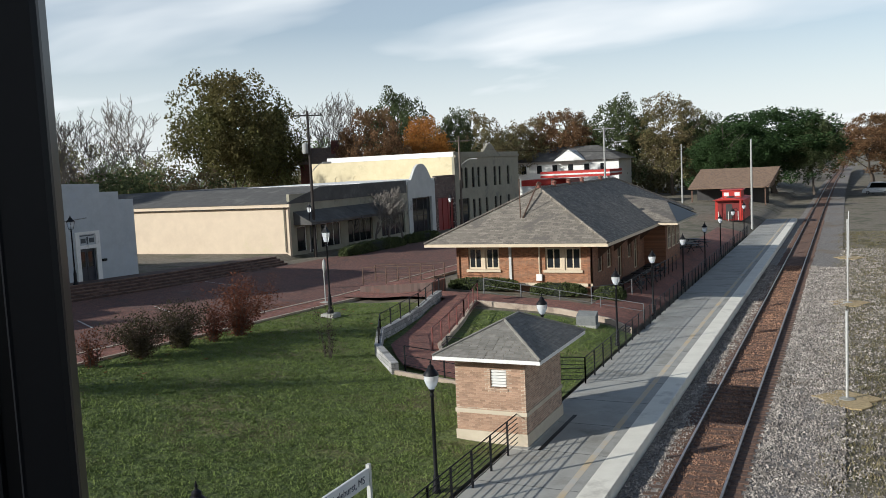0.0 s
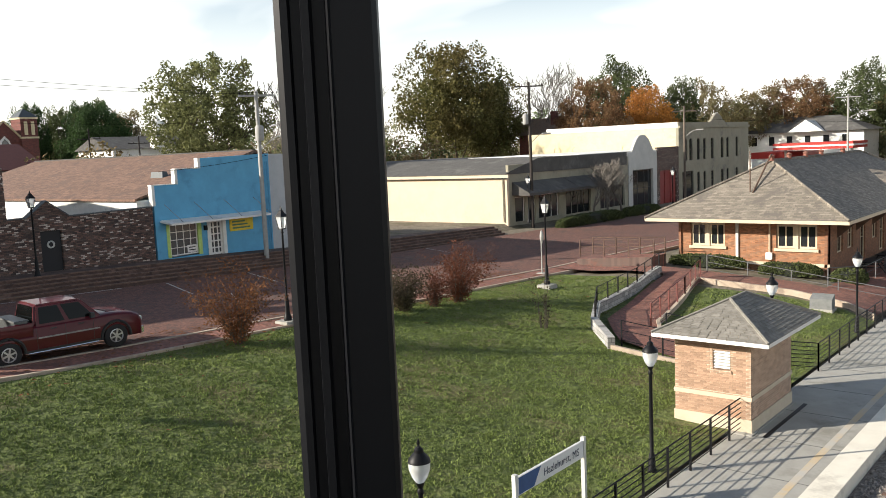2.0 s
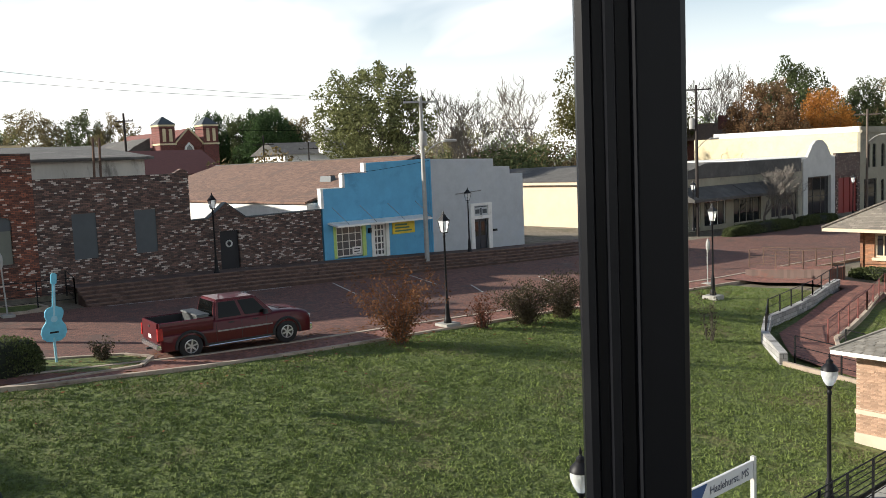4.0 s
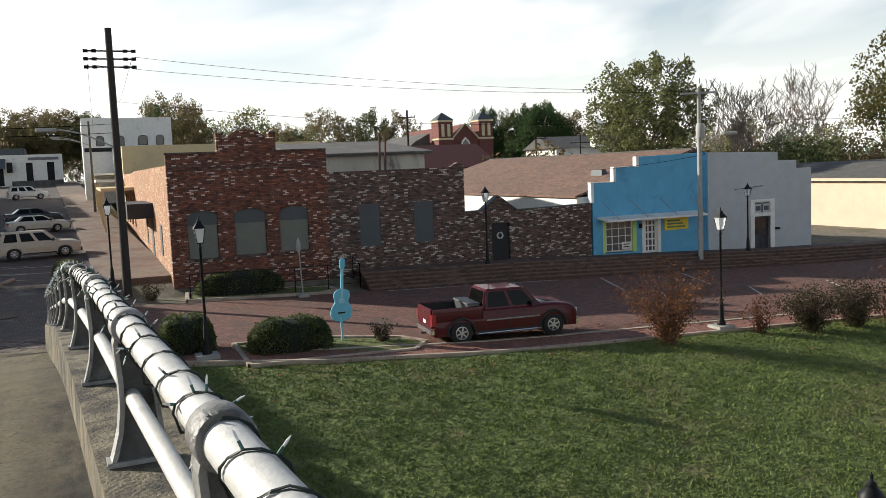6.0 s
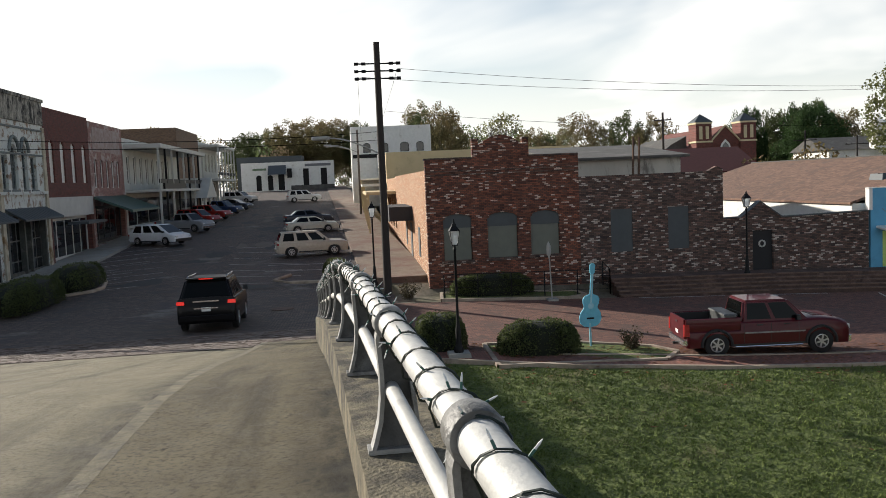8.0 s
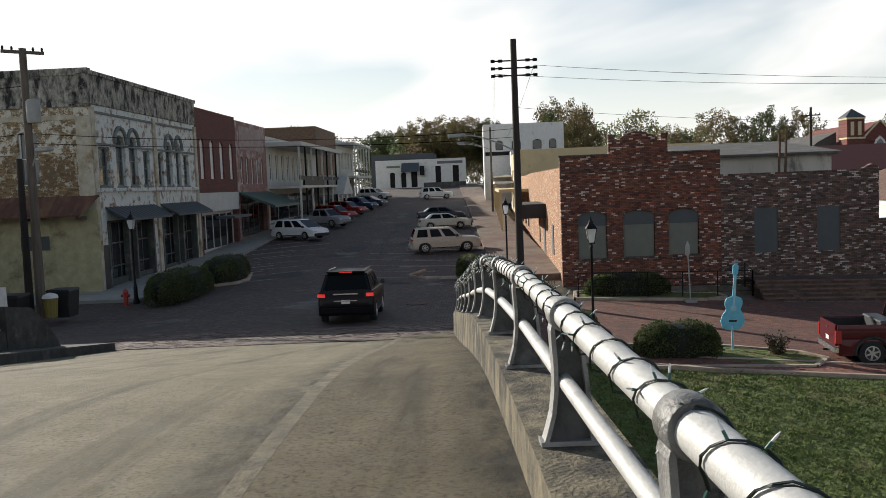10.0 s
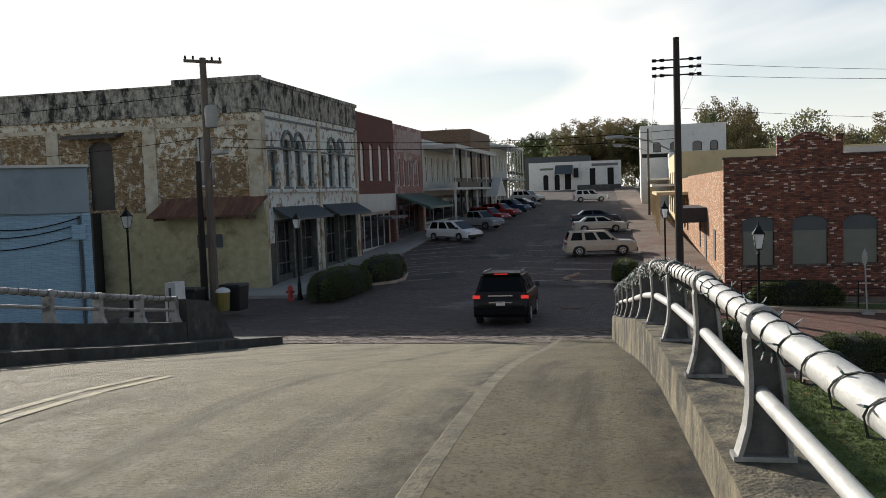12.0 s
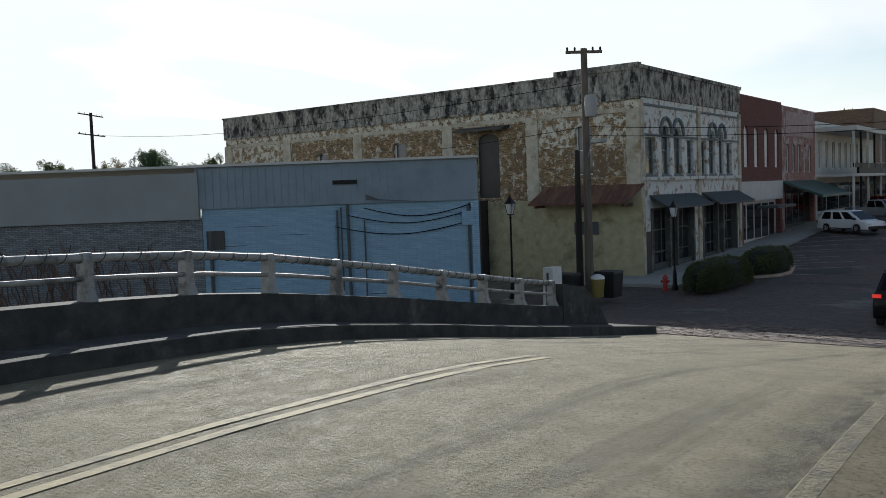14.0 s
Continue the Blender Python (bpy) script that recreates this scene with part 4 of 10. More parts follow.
def window(par, W, s0, s1, z0, z1, nx=1, ny=2, frame=None, glass=None, deep=0.14, fw=0.06, rise=0.0, sill=None, name="window", label=""):
    frame, glass = frame or M_WHITE, glass or M_GLASS
    # one closed ring for the frame, glazing bars set into it
    g = Geo()
    out, inn = [(s0, z0), (s1, z0), (s1, z1), (s0, z1)], [(s0 + fw, z0 + fw), (s1 - fw, z0 + fw), (s1 - fw, z1 - fw), (s0 + fw, z1 - fw)]
    for n in (-deep - 0.05, -deep + 0.03):
        g.v += [tuple(W.p(p[0], n, p[1])) for p in out + inn]
    for i in range(4):
        j = (i + 1) % 4
        for q in ((8 + i, 8 + j, 12 + j, 12 + i), (4 + i, 4 + j, j, i), (4 + i, 12 + i, 12 + j, 4 + j), (i, j, 8 + j, 8 + i)):
            g.f.append(q)
            g.m.append(0)
    w = part(name, g, frame, par, label, fix=True)
    for i in range(1, nx):
        s = s0 + (s1 - s0) * i / nx
        part("glazing_bar", W.box(Geo(), s - fw * 0.3, s + fw * 0.3, -deep - 0.03, -deep + 0.02, z0 + fw, z1 - fw), frame, w, fix=False)
    for i in range(1, ny):
        z = z0 + (z1 - z0) * i / ny
        part("glazing_bar", W.box(Geo(), s0 + fw, s1 - fw, -deep - 0.028, -deep + 0.016, z - fw * 0.3, z + fw * 0.3), frame, w, fix=False)
    part("pane", W.box(Geo(), s0 + 0.01, s1 - 0.01, -deep - 0.022, -deep - 0.01, z0 + 0.01, z1 - 0.01), glass, w, fix=False)
    if sill:
        part("sill", W.box(Geo(), s0 - 0.08, s1 + 0.08, -deep, 0.07, z0 - 0.12, z0), sill, w, fix=False)
    return w


def slab(par, name, W, s0, s1, n0, n1, z0, z1, m, label=""):
    return part(name, W.box(Geo(), s0, s1, n0, n1, z0, z1), m, par, label, fix=False)


def house(name, label, at, category="building", group="buildings of the town"):
    return thing(name, label, category, group, at=at)


M_ROOFGREY = mat("grey_roof", (0.090, 0.086, 0.080), (0.060, 0.057, 0.053), scale=1.2, rough=0.95, bump=0.3, c3=(0.125, 0.12, 0.11), s3=0.4, amount3=0.3)
M_SHINGLE = brick_mat("grey_brown_shingles", (0.225, 0.195, 0.155), (0.165, 0.142, 0.115), (0.085, 0.075, 0.062), 0.33, 0.14, 0.008, wall="z", stain=(0.115, 0.10, 0.085), bump=0.6)
M_SHINGLE_T = brick_mat("grey_brown_shingles_side", (0.225, 0.195, 0.155), (0.165, 0.142, 0.115), (0.085, 0.075, 0.062), 0.33, 0.125, 0.008, wall="t", stain=(0.115, 0.10, 0.085), bump=0.6)
M_BROWNROOF = brick_mat("brown_shingles", (0.185, 0.105, 0.072), (0.14, 0.08, 0.056), (0.065, 0.04, 0.03), 0.4, 0.2, 0.01, wall="z", stain=(0.11, 0.068, 0.05), bump=0.6)
BR_R = brick_mat("old_red_brick", (0.235, 0.078, 0.044), (0.100, 0.044, 0.032), (0.050, 0.036, 0.030), 0.22, 0.085, 0.010, light=(0.62, 0.50, 0.42), lightamt=0.11, wall="x", vary=0.45)
BR_RUB = brick_mat("mixed_reclaimed_brick", (0.165, 0.092, 0.070), (0.072, 0.052, 0.046), (0.045, 0.038, 0.034), 0.24, 0.085, 0.010, light=(0.52, 0.46, 0.40), lightamt=0.15, wall="x", vary=0.5)
BR_TAN = brick_mat("orange_tan_brick_side", (0.42, 0.20, 0.095), (0.30, 0.13, 0.065), (0.30, 0.22, 0.15), light=(0.60, 0.50, 0.36), lightamt=0.2, wall="y", stain=(0.30, 0.15, 0.08))

# ---------------------------------------------------------------- shops facing the lawn street
WX = Wall((-45.5, 0), (0, 1), (1, 0))


def shell(h, x0, x1, y0, y1, z0, z1, m, roof=M_ROOFGREY, drop=0.5):
    """Back and side walls and a sunk roof of a shop."""
    part("wall", Geo().box(x0, x0 + 0.3, y0, y1, z0, z1), m, h, fix=False)
    part("wall", Geo().box(x0 + 0.3, x1, y0, y0 + 0.3, z0, z1), m, h, fix=False)
    part("wall", Geo().box(x0 + 0.3, x1, y1 - 0.3, y1, z0, z1), m, h, fix=False)
    part("roof", Geo().box(x0 + 0.3, x1, y0 + 0.3, y1 - 0.3, z1 - drop - 0.2, z1 - drop), roof, h, fix=False)


# old brick corner shop with a curved gable
h = house("brick_building", "old red brick corner shop with boarded arched windows", (-50, 8, 3))
holes = [(4.75, 6.25, 4.72, 7.15, 0.3), (7.1, 8.72, 4.76, 7.15, 0.3), (9.42, 10.98, 4.8, 7.15, 0.3)]
part("facade", wall_mesh(WX, 3.9, 12.1, 2.4, 10.02, holes, 0.35), BR_R, h)
arch = [(6.75 + 2.35 * t, 10.72 + 0.5 * math.sin(math.pi * t)) for t in span(0, 1, 0.1)]
g = Geo()
WX.poly(g, [(6.42, 10.0), (6.42, 10.98), (6.75, 10.98)] + arch + [(9.1, 10.98), (9.44, 10.98), (9.44, 10.0)], -0.35, 0.02)
part("gable", g, BR_R, h)
g = Geo()
for a, b, z in ((3.85, 6.42, 10.02), (9.44, 12.1, 10.02)):
    WX.box(g, a, b, -0.4, 0.06, z, z + 0.1)
WX.box(g, 6.4, 6.78, -0.4, 0.08, 10.98, 11.06)
WX.box(g, 9.08, 9.46, -0.4, 0.08, 10.98, 11.06)
for z in (9.2, 9.38):
    WX.box(g, 3.9, 12.1, 0, 0.05, z, z + 0.07)
part("coping", g, BR_RUB, h)
for a, b, c, d, r in holes:
    w = part("window", WX.box(Geo(), a + 0.03, b - 0.03, -0.16, -0.12, c, 6.42), M_BOARD, h, "olive grey boarded window", fix=False)
    part("blind_arch", WX.box(Geo(), a, b, -0.14, -0.09, 6.42, d), M_SLATE, w, "dark slate-painted arch board", fix=False)
    part("sill", WX.box(Geo(), a - 0.12, b + 0.12, -0.1, 0.09, c - 0.16, c), BR_RUB, w, fix=False)
    g = Geo()
    for q in span(a, b, 0.09)[:-1]:
        t = (q - a) / (b - a)
        z = d - r + r * math.sin(math.acos(max(-1, min(1, 1 - 2 * t)))) if r else d
        WX.box(g, q + 0.01, q + 0.08, 0.0, 0.03, z + 0.02, z + 0.26)
    part("brick_arch", g, BR_R, w, fix=False)
g = Geo()
g.box(-74, -45.85, 3.9, 4.2, 2.6, 9.5)
g.box(-74, -73.7, 4.2, 20, 2.6, 9.5)
part("side_wall", g, BR_TAN, h, "sunlit orange tan side wall")
part("roof", Geo().box(-73.7, -45.9, 4.2, 12.1, 9.0, 9.2), M_ROOFGREY, h)
WS = Wall((0, 3.9), (1, 0), (0, -1))
for a, b in ((-51.2, -50.1), (-57.5, -56.2), (-62.0, -61.0)):
    slab(h, "side_door" if a == -57.5 else "side_window", WS, a, b, -0.05, 0.04, 3.9 if a == -57.5 else 4.6, 6.3, M_SLATE)
slab(h, "awning", WS, -63.0, -55.5, 0, 1.5, 6.5, 7.4, plain("dark_awning", (0.035, 0.035, 0.04), 0.8), "dark canvas side awning")

# reclaimed-brick shop with two boarded windows
h = house("brick_building", "low mixed reclaimed brick shop with two slate boarded windows", (-50, 16, 3))
holes = [(13.8, 15.0, 4.71, 7.02, 0), (16.98, 18.15, 4.73, 7.01, 0)]
part("facade", wall_mesh(WX, 12.11, 20.1, 2.2, 8.72, holes, 0.35, top=[(12.11, 8.715), (12.11, 8.84), (18.6, 8.84), (19.3, 8.86), (19.6, 9.02), (19.75, 9.1), (20.1, 8.95), (20.1, 8.715)]), BR_RUB, h)
for a, b, c, d, r in holes:
    slab(h, "board", WX, a, b, -0.1, -0.05, c, d, M_SLATE, "dark slate-painted window board")
shell(h, -62, -45.86, 12.11, 20.1, 2.2, 8.5, BR_RUB)
# whitewashed block store behind
h = house("block_building", "stained whitewashed block store with a grey sloping roof", (-56, 15, 4))
M_WW = mat("stained_whitewash", (0.50, 0.48, 0.43), (0.40, 0.38, 0.34), scale=1.2, rough=0.9, bump=0.3, c3=(0.16, 0.15, 0.135), s3=0.8, amount3=0.35, stretch_=(1, 1, 0.35))
part("wall", Geo().box(-66, -50.2, 11.9, 19.6, 3, 9.75), M_WW, h)
part("roof", Geo().prism([(-49.7, 11.8, 9.75), (-49.7, 11.8, 9.9), (-60, 11.8, 10.9), (-66, 11.8, 10.2), (-66, 11.8, 9.75)], (0, 8.2, 0)), M_ROOFGREY, h)
for y in (16.4, 16.75):
    part("vent_pipe", Geo().tube([(-49.4, y, 8.6), (-49.4, y + 0.08, 11.0)], 0.07, 8), M_TIE, h, "weathered timber mast")

# courtyard wall with a peaked doorway
h = house("courtyard_wall", "mixed reclaimed brick courtyard wall with a peaked doorway", (-45.7, 24, 3), "wall")
part("wall", wall_mesh(WX, 20.11, 28.5, 2.2, 6.1, [(21.75, 22.95, 2.2, 5.5, 0)], 0.35, top=[(20.11, 6.095), (20.11, 6.22), (21.1, 6.24), (22.2, 7.06), (23.45, 6.16), (25, 6.18), (28.5, 6.26), (28.5, 6.095)]), BR_RUB, h)
g = Geo()
for (a, za), (b, zb) in zip(((20.11, 6.22), (21.1, 6.24), (22.2, 7.06), (23.45, 6.16), (25.0, 6.18)), ((21.1, 6.24), (22.2, 7.06), (23.45, 6.16), (25.0, 6.18), (28.5, 6.26))):
    g.prism([WX.p(a, -0.4, za), WX.p(b, -0.4, zb), WX.p(b, -0.4, zb + 0.06), WX.p(a, -0.4, za + 0.06)], Vector((0.46, 0, 0)))
part("coping", g, M_SLATE, h)
dr = slab(h, "door", WX, 21.78, 22.92, -0.22, -0.14, 3.3, 5.48, mat("black_door", (0.010, 0.010, 0.012), rough=0.7), "black timber door")
g = Geo()
g.tube([(0.17 * math.cos(w), 0.17 * math.sin(w), 0.02) for w in span(0, 6.283, 0.4)], 0.05, 6)
g.v = [(-45.62 + z, 22.33 + y, 4.75 + x) for x, y, z in g.v]
part("wreath", g, plain("pale_wreath", (0.5, 0.5, 0.47), 0.8), dr, "pale round wreath")
slab(h, "step", WX, 21.5, 23.2, -0.3, 0.3, 3.1, 3.3, M_CONC)
# brown-roofed hall behind
h = house("brown_roofed_hall", "white-walled hall under a wide brown shingle roof", (-55, 28, 3))
part("wall", Geo().box(-76, -46.3, 28.0, 36.9, 3, 6.66), M_WHITE, h, "white painted side wall")
part("roof", Geo().prism([(-76.5, 27.85, 6.62), (-76.5, 27.85, 6.76), (-76.5, 36.9, 9.40), (-76.5, 46.5, 6.60), (-76.5, 46.5, 6.42), (-76.5, 36.9, 9.22)], (30.3, 0, 0)), M_BROWNROOF, h)
part("roof_vent", Geo().box(-50.4, -49.0, 31.6, 32.1, 7.75, 8.25, top=0.08), M_SLATE, h, "low dark roof vent")
part("ridge_cap", Geo().box(-76.5, -46.3, 36.75, 37.05, 9.36, 9.44), M_ROOFGREY, h)

# blue shop with a stepped parapet
M_BLUE = mat("bright_blue_stucco", (0.105, 0.36, 0.56), (0.09, 0.31, 0.49), scale=1.4, rough=0.8, bump=0.3, bscale=25, c3=(0.075, 0.26, 0.42), s3=0.6, amount3=0.3)
h = house("blue_shop", "bright blue stucco shop with a stepped parapet and a flat awning", (-50, 33, 3))
holes = [(29.35, 31.75, 3.12, 5.12, 0), (32.2, 33.62, 2.9, 5.12, 0)]
part("facade", wall_mesh(WX, 28.62, 37.38, 2.0, 7.5, holes, 0.3, top=[(28.62, 7.495), (28.62, 7.5), (30.24, 7.5), (30.24, 8.38), (31.93, 8.38), (31.93, 9.0), (37.38, 9.12), (37.38, 7.495)]), M_BLUE, h)
g = Geo()
for s, z0, z1 in ((28.62, 6.3, 7.52), (30.24, 7.5, 8.4), (31.93, 8.38, 9.02)):
    WX.box(g, s - 0.09, s + 0.1, -0.33, 0.03, z0, z1)
for a, b, z in ((28.5, 30.3, 7.5), (30.2, 31.9, 8.39)):
    WX.box(g, a, b, -0.33, 0.03, z, z + 0.05)
part("trim", g, M_WHITE, h, "white edge trim")
shell(h, -60, -45.81, 28.62, 37.38, 2.0, 6.2, M_BLUE)
M_LIME = plain("lime_paint", (0.45, 0.62, 0.18), 0.6)
w = window(h, WX, 29.55, 31.5, 3.2, 5.1, 4, 4, M_WHITE, M_GLASS2, 0.1, 0.07)
slab(h, "window_surround", WX, 29.32, 29.53, -0.12, 0.02, 3.12, 5.12, M_LIME, "lime green window surround")
slab(h, "window_surround", WX, 31.52, 31.78, -0.12, 0.02, 3.12, 5.12, M_LIME, "lime green window surround")
slab(h, "notice", WX, 30.75, 31.4, -0.1, -0.07, 3.3, 3.75, M_WHITE, "white window notice")
for z in (3.42, 3.58):
    slab(h, "notice_bar", WX, 30.85, 31.3, -0.07, -0.062, z, z + 0.06, M_BLACK, "dark bar of unreadable writing")
slab(h, "door_frame", WX, 32.2, 32.42, -0.2, 0.03, 2.9, 5.12, M_WHITE)
slab(h, "door_frame", WX, 33.36, 33.62, -0.2, 0.03, 2.9, 5.12, M_WHITE)
d = window(h, WX, 32.42, 33.36, 2.95, 5.1, 3, 5, M_WHITE, M_GLASS2, 0.12, 0.13, name="door", label="white door with small glass panes")
g = WX.box(Geo(), 28.95, 36.4, 0.0, 1.15, 5.30, 5.42)
g.v = [(x, y, z - 0.14 * (x + 45.5)) for x, y, z in g.v]
aw = part("awning", g, M_WHITE, h, "flat white metal awning on rods")
for s in (29.3, 31.4, 33.6, 35.9):
    part("rod", Geo().tube([WX.p(s, 0.02, 6.35), WX.p(s + 0.5, 1.1, 5.28)], 0.018, 5), M_CAST, aw)
slab(h, "sign_board", WX, 33.9, 35.75, 0.0, 0.04, 4.28, 5.05, plain("yellow_sign", (0.72, 0.55, 0.04), 0.6), "yellow shop sign")
for i in range(3):
    slab(h, "sign_bar", WX, 34.1, 35.5 - 0.2 * i, 0.04, 0.046, 4.42 + i * 0.2, 4.52 + i * 0.2, plain("sign_blue", (0.08, 0.2, 0.12), 0.6), "green bar of unreadable writing")
for s in (37.05, 37.22):
    part("downpipe", Geo().tube([WX.p(s, 0.06, 2.6), WX.p(s, 0.06, 8.6)], 0.04, 6), M_BLUE, h)
slab(h, "wall_light", WX, 31.95, 32.1, 0, 0.2, 4.55, 4.85, M_BLACK)

# white-grey shop beside it
M_PALEBLUE = mat("pale_grey_stucco", (0.43, 0.455, 0.465), (0.37, 0.39, 0.40), scale=1.4, rough=0.85, bump=0.3, bscale=25, c3=(0.40, 0.43, 0.46), s3=0.5, amount3=0.3)
h = house("white_shop", "pale grey stucco shop with a white door surround", (-50, 42, 3))
part("facade", wall_mesh(WX, 37.39, 46.2, 1.8, 7.7, [(41.15, 42.5, 2.4, 4.72, 0)], 0.3, top=[(37.39, 7.695), (37.39, 9.1), (43.23, 8.95), (43.23, 8.4), (44.87, 8.36), (44.87, 7.8), (46.2, 7.8), (46.2, 7.695)]), M_PALEBLUE, h)
shell(h, -60, -45.81, 37.39, 46.2, 1.8, 7.6, M_PALEBLUE)
for a, b, c, d in ((40.82, 41.15, 2.5, 5.85), (42.5, 42.86, 2.5, 5.85), (41.15, 42.5, 4.72, 4.95), (41.15, 42.5, 5.68, 5.85)):
    slab(h, "door_surround", WX, a, b, -0.1, 0.1, c, d, M_WHITE, "white door surround")
slab(h, "transom_sign", WX, 41.15, 42.5, -0.1, 0.02, 4.95, 5.68, M_PALEBLUE)
for a, b, c, d in ((41.25, 42.4, 5.55, 5.62), (41.3, 41.7, 5.1, 5.4), (41.78, 41.9, 5.0, 5.5), (42.0, 42.4, 5.1, 5.4)):
    slab(h, "sign_bar", WX, a, b, 0.02, 0.04, c, d, M_SLATE, "dark ornament on the transom")
for a, b in ((41.17, 41.81), (41.84, 42.48)):
    dr = slab(h, "door", WX, a, b, -0.2, -0.14, 2.45, 4.7, mat("dark_blue_door", (0.03, 0.035, 0.045), rough=0.4), "dark door leaf")
    slab(dr, "glass", WX, a + 0.12, b - 0.12, -0.14, -0.13, 3.5, 4.5, M_GLASS)
slab(h, "mailbox", WX, 42.98, 43.3, 0, 0.15, 3.75, 3.9, M_BLACK)
part("bracket", Geo().tube([WX.p(39.5, 0.05, 6.6), WX.p(41.9, 0.05, 6.75)], 0.03, 6), M_CAST, h)

M_STEPS = mat("worn_step_brick", (0.105, 0.062, 0.048), (0.045, 0.029, 0.024), scale=2.2, rough=0.9, bump=0.5, bscale=14, c3=(0.16, 0.105, 0.085), s3=0.9, amount3=0.3)
# paler nosing colour paints the highlight lines along the step edges
M_NOSING = mat("highlit_step_edge", (0.21, 0.135, 0.10), (0.10, 0.062, 0.048), scale=3.0, rough=0.9, bump=0.5, bscale=20, c3=(0.06, 0.04, 0.034), s3=1.2, amount3=0.4)
# raised sidewalk with long steps in front of the shops
for k in range(5):
    g = Geo()
    ys_ = span(13.2, 60, 1.3)
    for a, b in zip(ys_[:-1], ys_[1:]):
        n = len(g.v)
        for y in (a, b):
            top = facade_z(y) - 0.02 - 0.17 * k
            x1 = -43.6 + 0.36 * k
            x0 = -45.48 if k == 0 else x1 - 0.38
            lo = land_z(-41.9, y) - 0.3
            g.v += [(x0, y, lo), (x1, y, lo), (x1, y, top), (x0, y, top)]
        for q in ((1, 5, 6, 2), (2, 6, 7, 3)):
            g.f.append(tuple(n + i for i in q))
            g.m.append(0)
    step = setting("sidewalk_step", g, M_STEPS, "long brick step up to the shop sidewalk", fix=False, category="step")
    g = Geo()
    for a, b in zip(ys_[:-1], ys_[1:]):
        n, x1 = len(g.v), -43.6 + 0.36 * k
        for y in (a, b):
            top = facade_z(y) - 0.02 - 0.17 * k
            g.v += [(x1 - 0.13, y, top - 0.05), (x1 + 0.03, y, top - 0.05), (x1 + 0.03, y, top + 0.012), (x1 - 0.13, y, top + 0.012)]
        for q in ((1, 5, 6, 2), (2, 6, 7, 3), (0, 4, 5, 1)):
            g.f.append(tuple(n + i for i in q))
            g.m.append(0)
    part("nosing", g, M_NOSING, step, "paler step edge, its highlight put into the colour", fix=False)

# ---------------------------------------------------------------- shops farther along the street
M_YELLOW = mat("pale_yellow_paint", (0.58, 0.472, 0.345), (0.51, 0.41, 0.30), scale=0.9, rough=0.85, bump=0.2, c3=(0.50, 0.42, 0.28), s3=0.35, amount3=0.2)
M_CREAM = mat("cream_paint", (0.62, 0.53, 0.34), (0.53, 0.45, 0.28), scale=0.9, rough=0.85, bump=0.2, c3=(0.44, 0.38, 0.24), s3=0.5, amount3=0.2)
M_OLIVE = mat("olive_grey_brick_paint", (0.30, 0.28, 0.21), (0.24, 0.22, 0.165), scale=1.0, rough=0.88, bump=0.3, c3=(0.17, 0.16, 0.13), s3=0.5, amount3=0.3)
M_DARKWOOD = mat("dark_shopfront", (0.035, 0.032, 0.03), (0.022, 0.02, 0.02), scale=2, rough=0.5)
M_REDDOOR = plain("red_paint", (0.24, 0.022, 0.02), 0.5)
h = house("yellow_shop", "long pale yellow shop with a low grey roof", (-50, 70, 2))
g = Geo()
g.box(-72, -45.5, 64.8, 65.1, 1.0, 6.15)
g.box(-72, -71.7, 65.1, 88.4, 1.0, 6.15)
part("side_wall", g, M_YELLOW, h, "sunlit pale yellow side wall")
part("fascia", Geo().box(-72.3, -45.2, 64.55, 64.8, 6.05, 6.35), M_YELLOW, h)
part("gutter", Geo().box(-72.3, -45.2, 64.5, 64.58, 6.0, 6.06), M_BLACK, h)
part("roof", Geo().prism([(-72.4, 64.5, 6.35), (-72.4, 64.5, 6.42), (-72.4, 70, 7.7), (-72.4, 88, 7.7), (-72.4, 88, 6.3)], (27, 0, 0)), M_ROOFGREY, h)
part("downpipe", Geo().tube([(-45.9, 64.7, 2.0), (-45.9, 64.7, 6.2)], 0.06, 6), M_OLIVE, h)
part("facade", wall_mesh(WX, 65.1, 88.4, 1.0, 7.2, [(66, 67.6, 1.9, 4.2, 0), (68.2, 69.4, 1.7, 4.3, 0), (70, 73.6, 1.9, 4.2, 0), (75, 80, 1.8, 4.1, 0), (82, 87.5, 1.8, 4.2, 0)], 0.3), M_OLIVE, h, "olive grey shop front")
for a, b in ((66, 67.6), (68.2, 69.4), (70, 73.6), (75, 80), (82, 87.5)):
    window(h, WX, a, b, 1.75, 4.2, max(1, round((b - a) / 1.2)), 1, M_WHITE if a < 72 else M_OLIVE, M_GLASS, 0.15, 0.09)
for a, b in ((65.6, 74.5), (74.6, 81)):
    g = Geo()
    g.prism([WX.p(a, 0, 5.6), WX.p(a, 0, 4.4), WX.p(a, 1.9, 4.35), WX.p(a, 1.9, 4.6)], Vector((0, b - a, 0)))
    part("awning", g, M_ROOFGREY, h, "grey shingled shop canopy")
part("parapet_roof", Geo().box(-60, -45.6, 78, 100, 7.2, 7.75), M_WHITE, h, "white membrane roof edge")

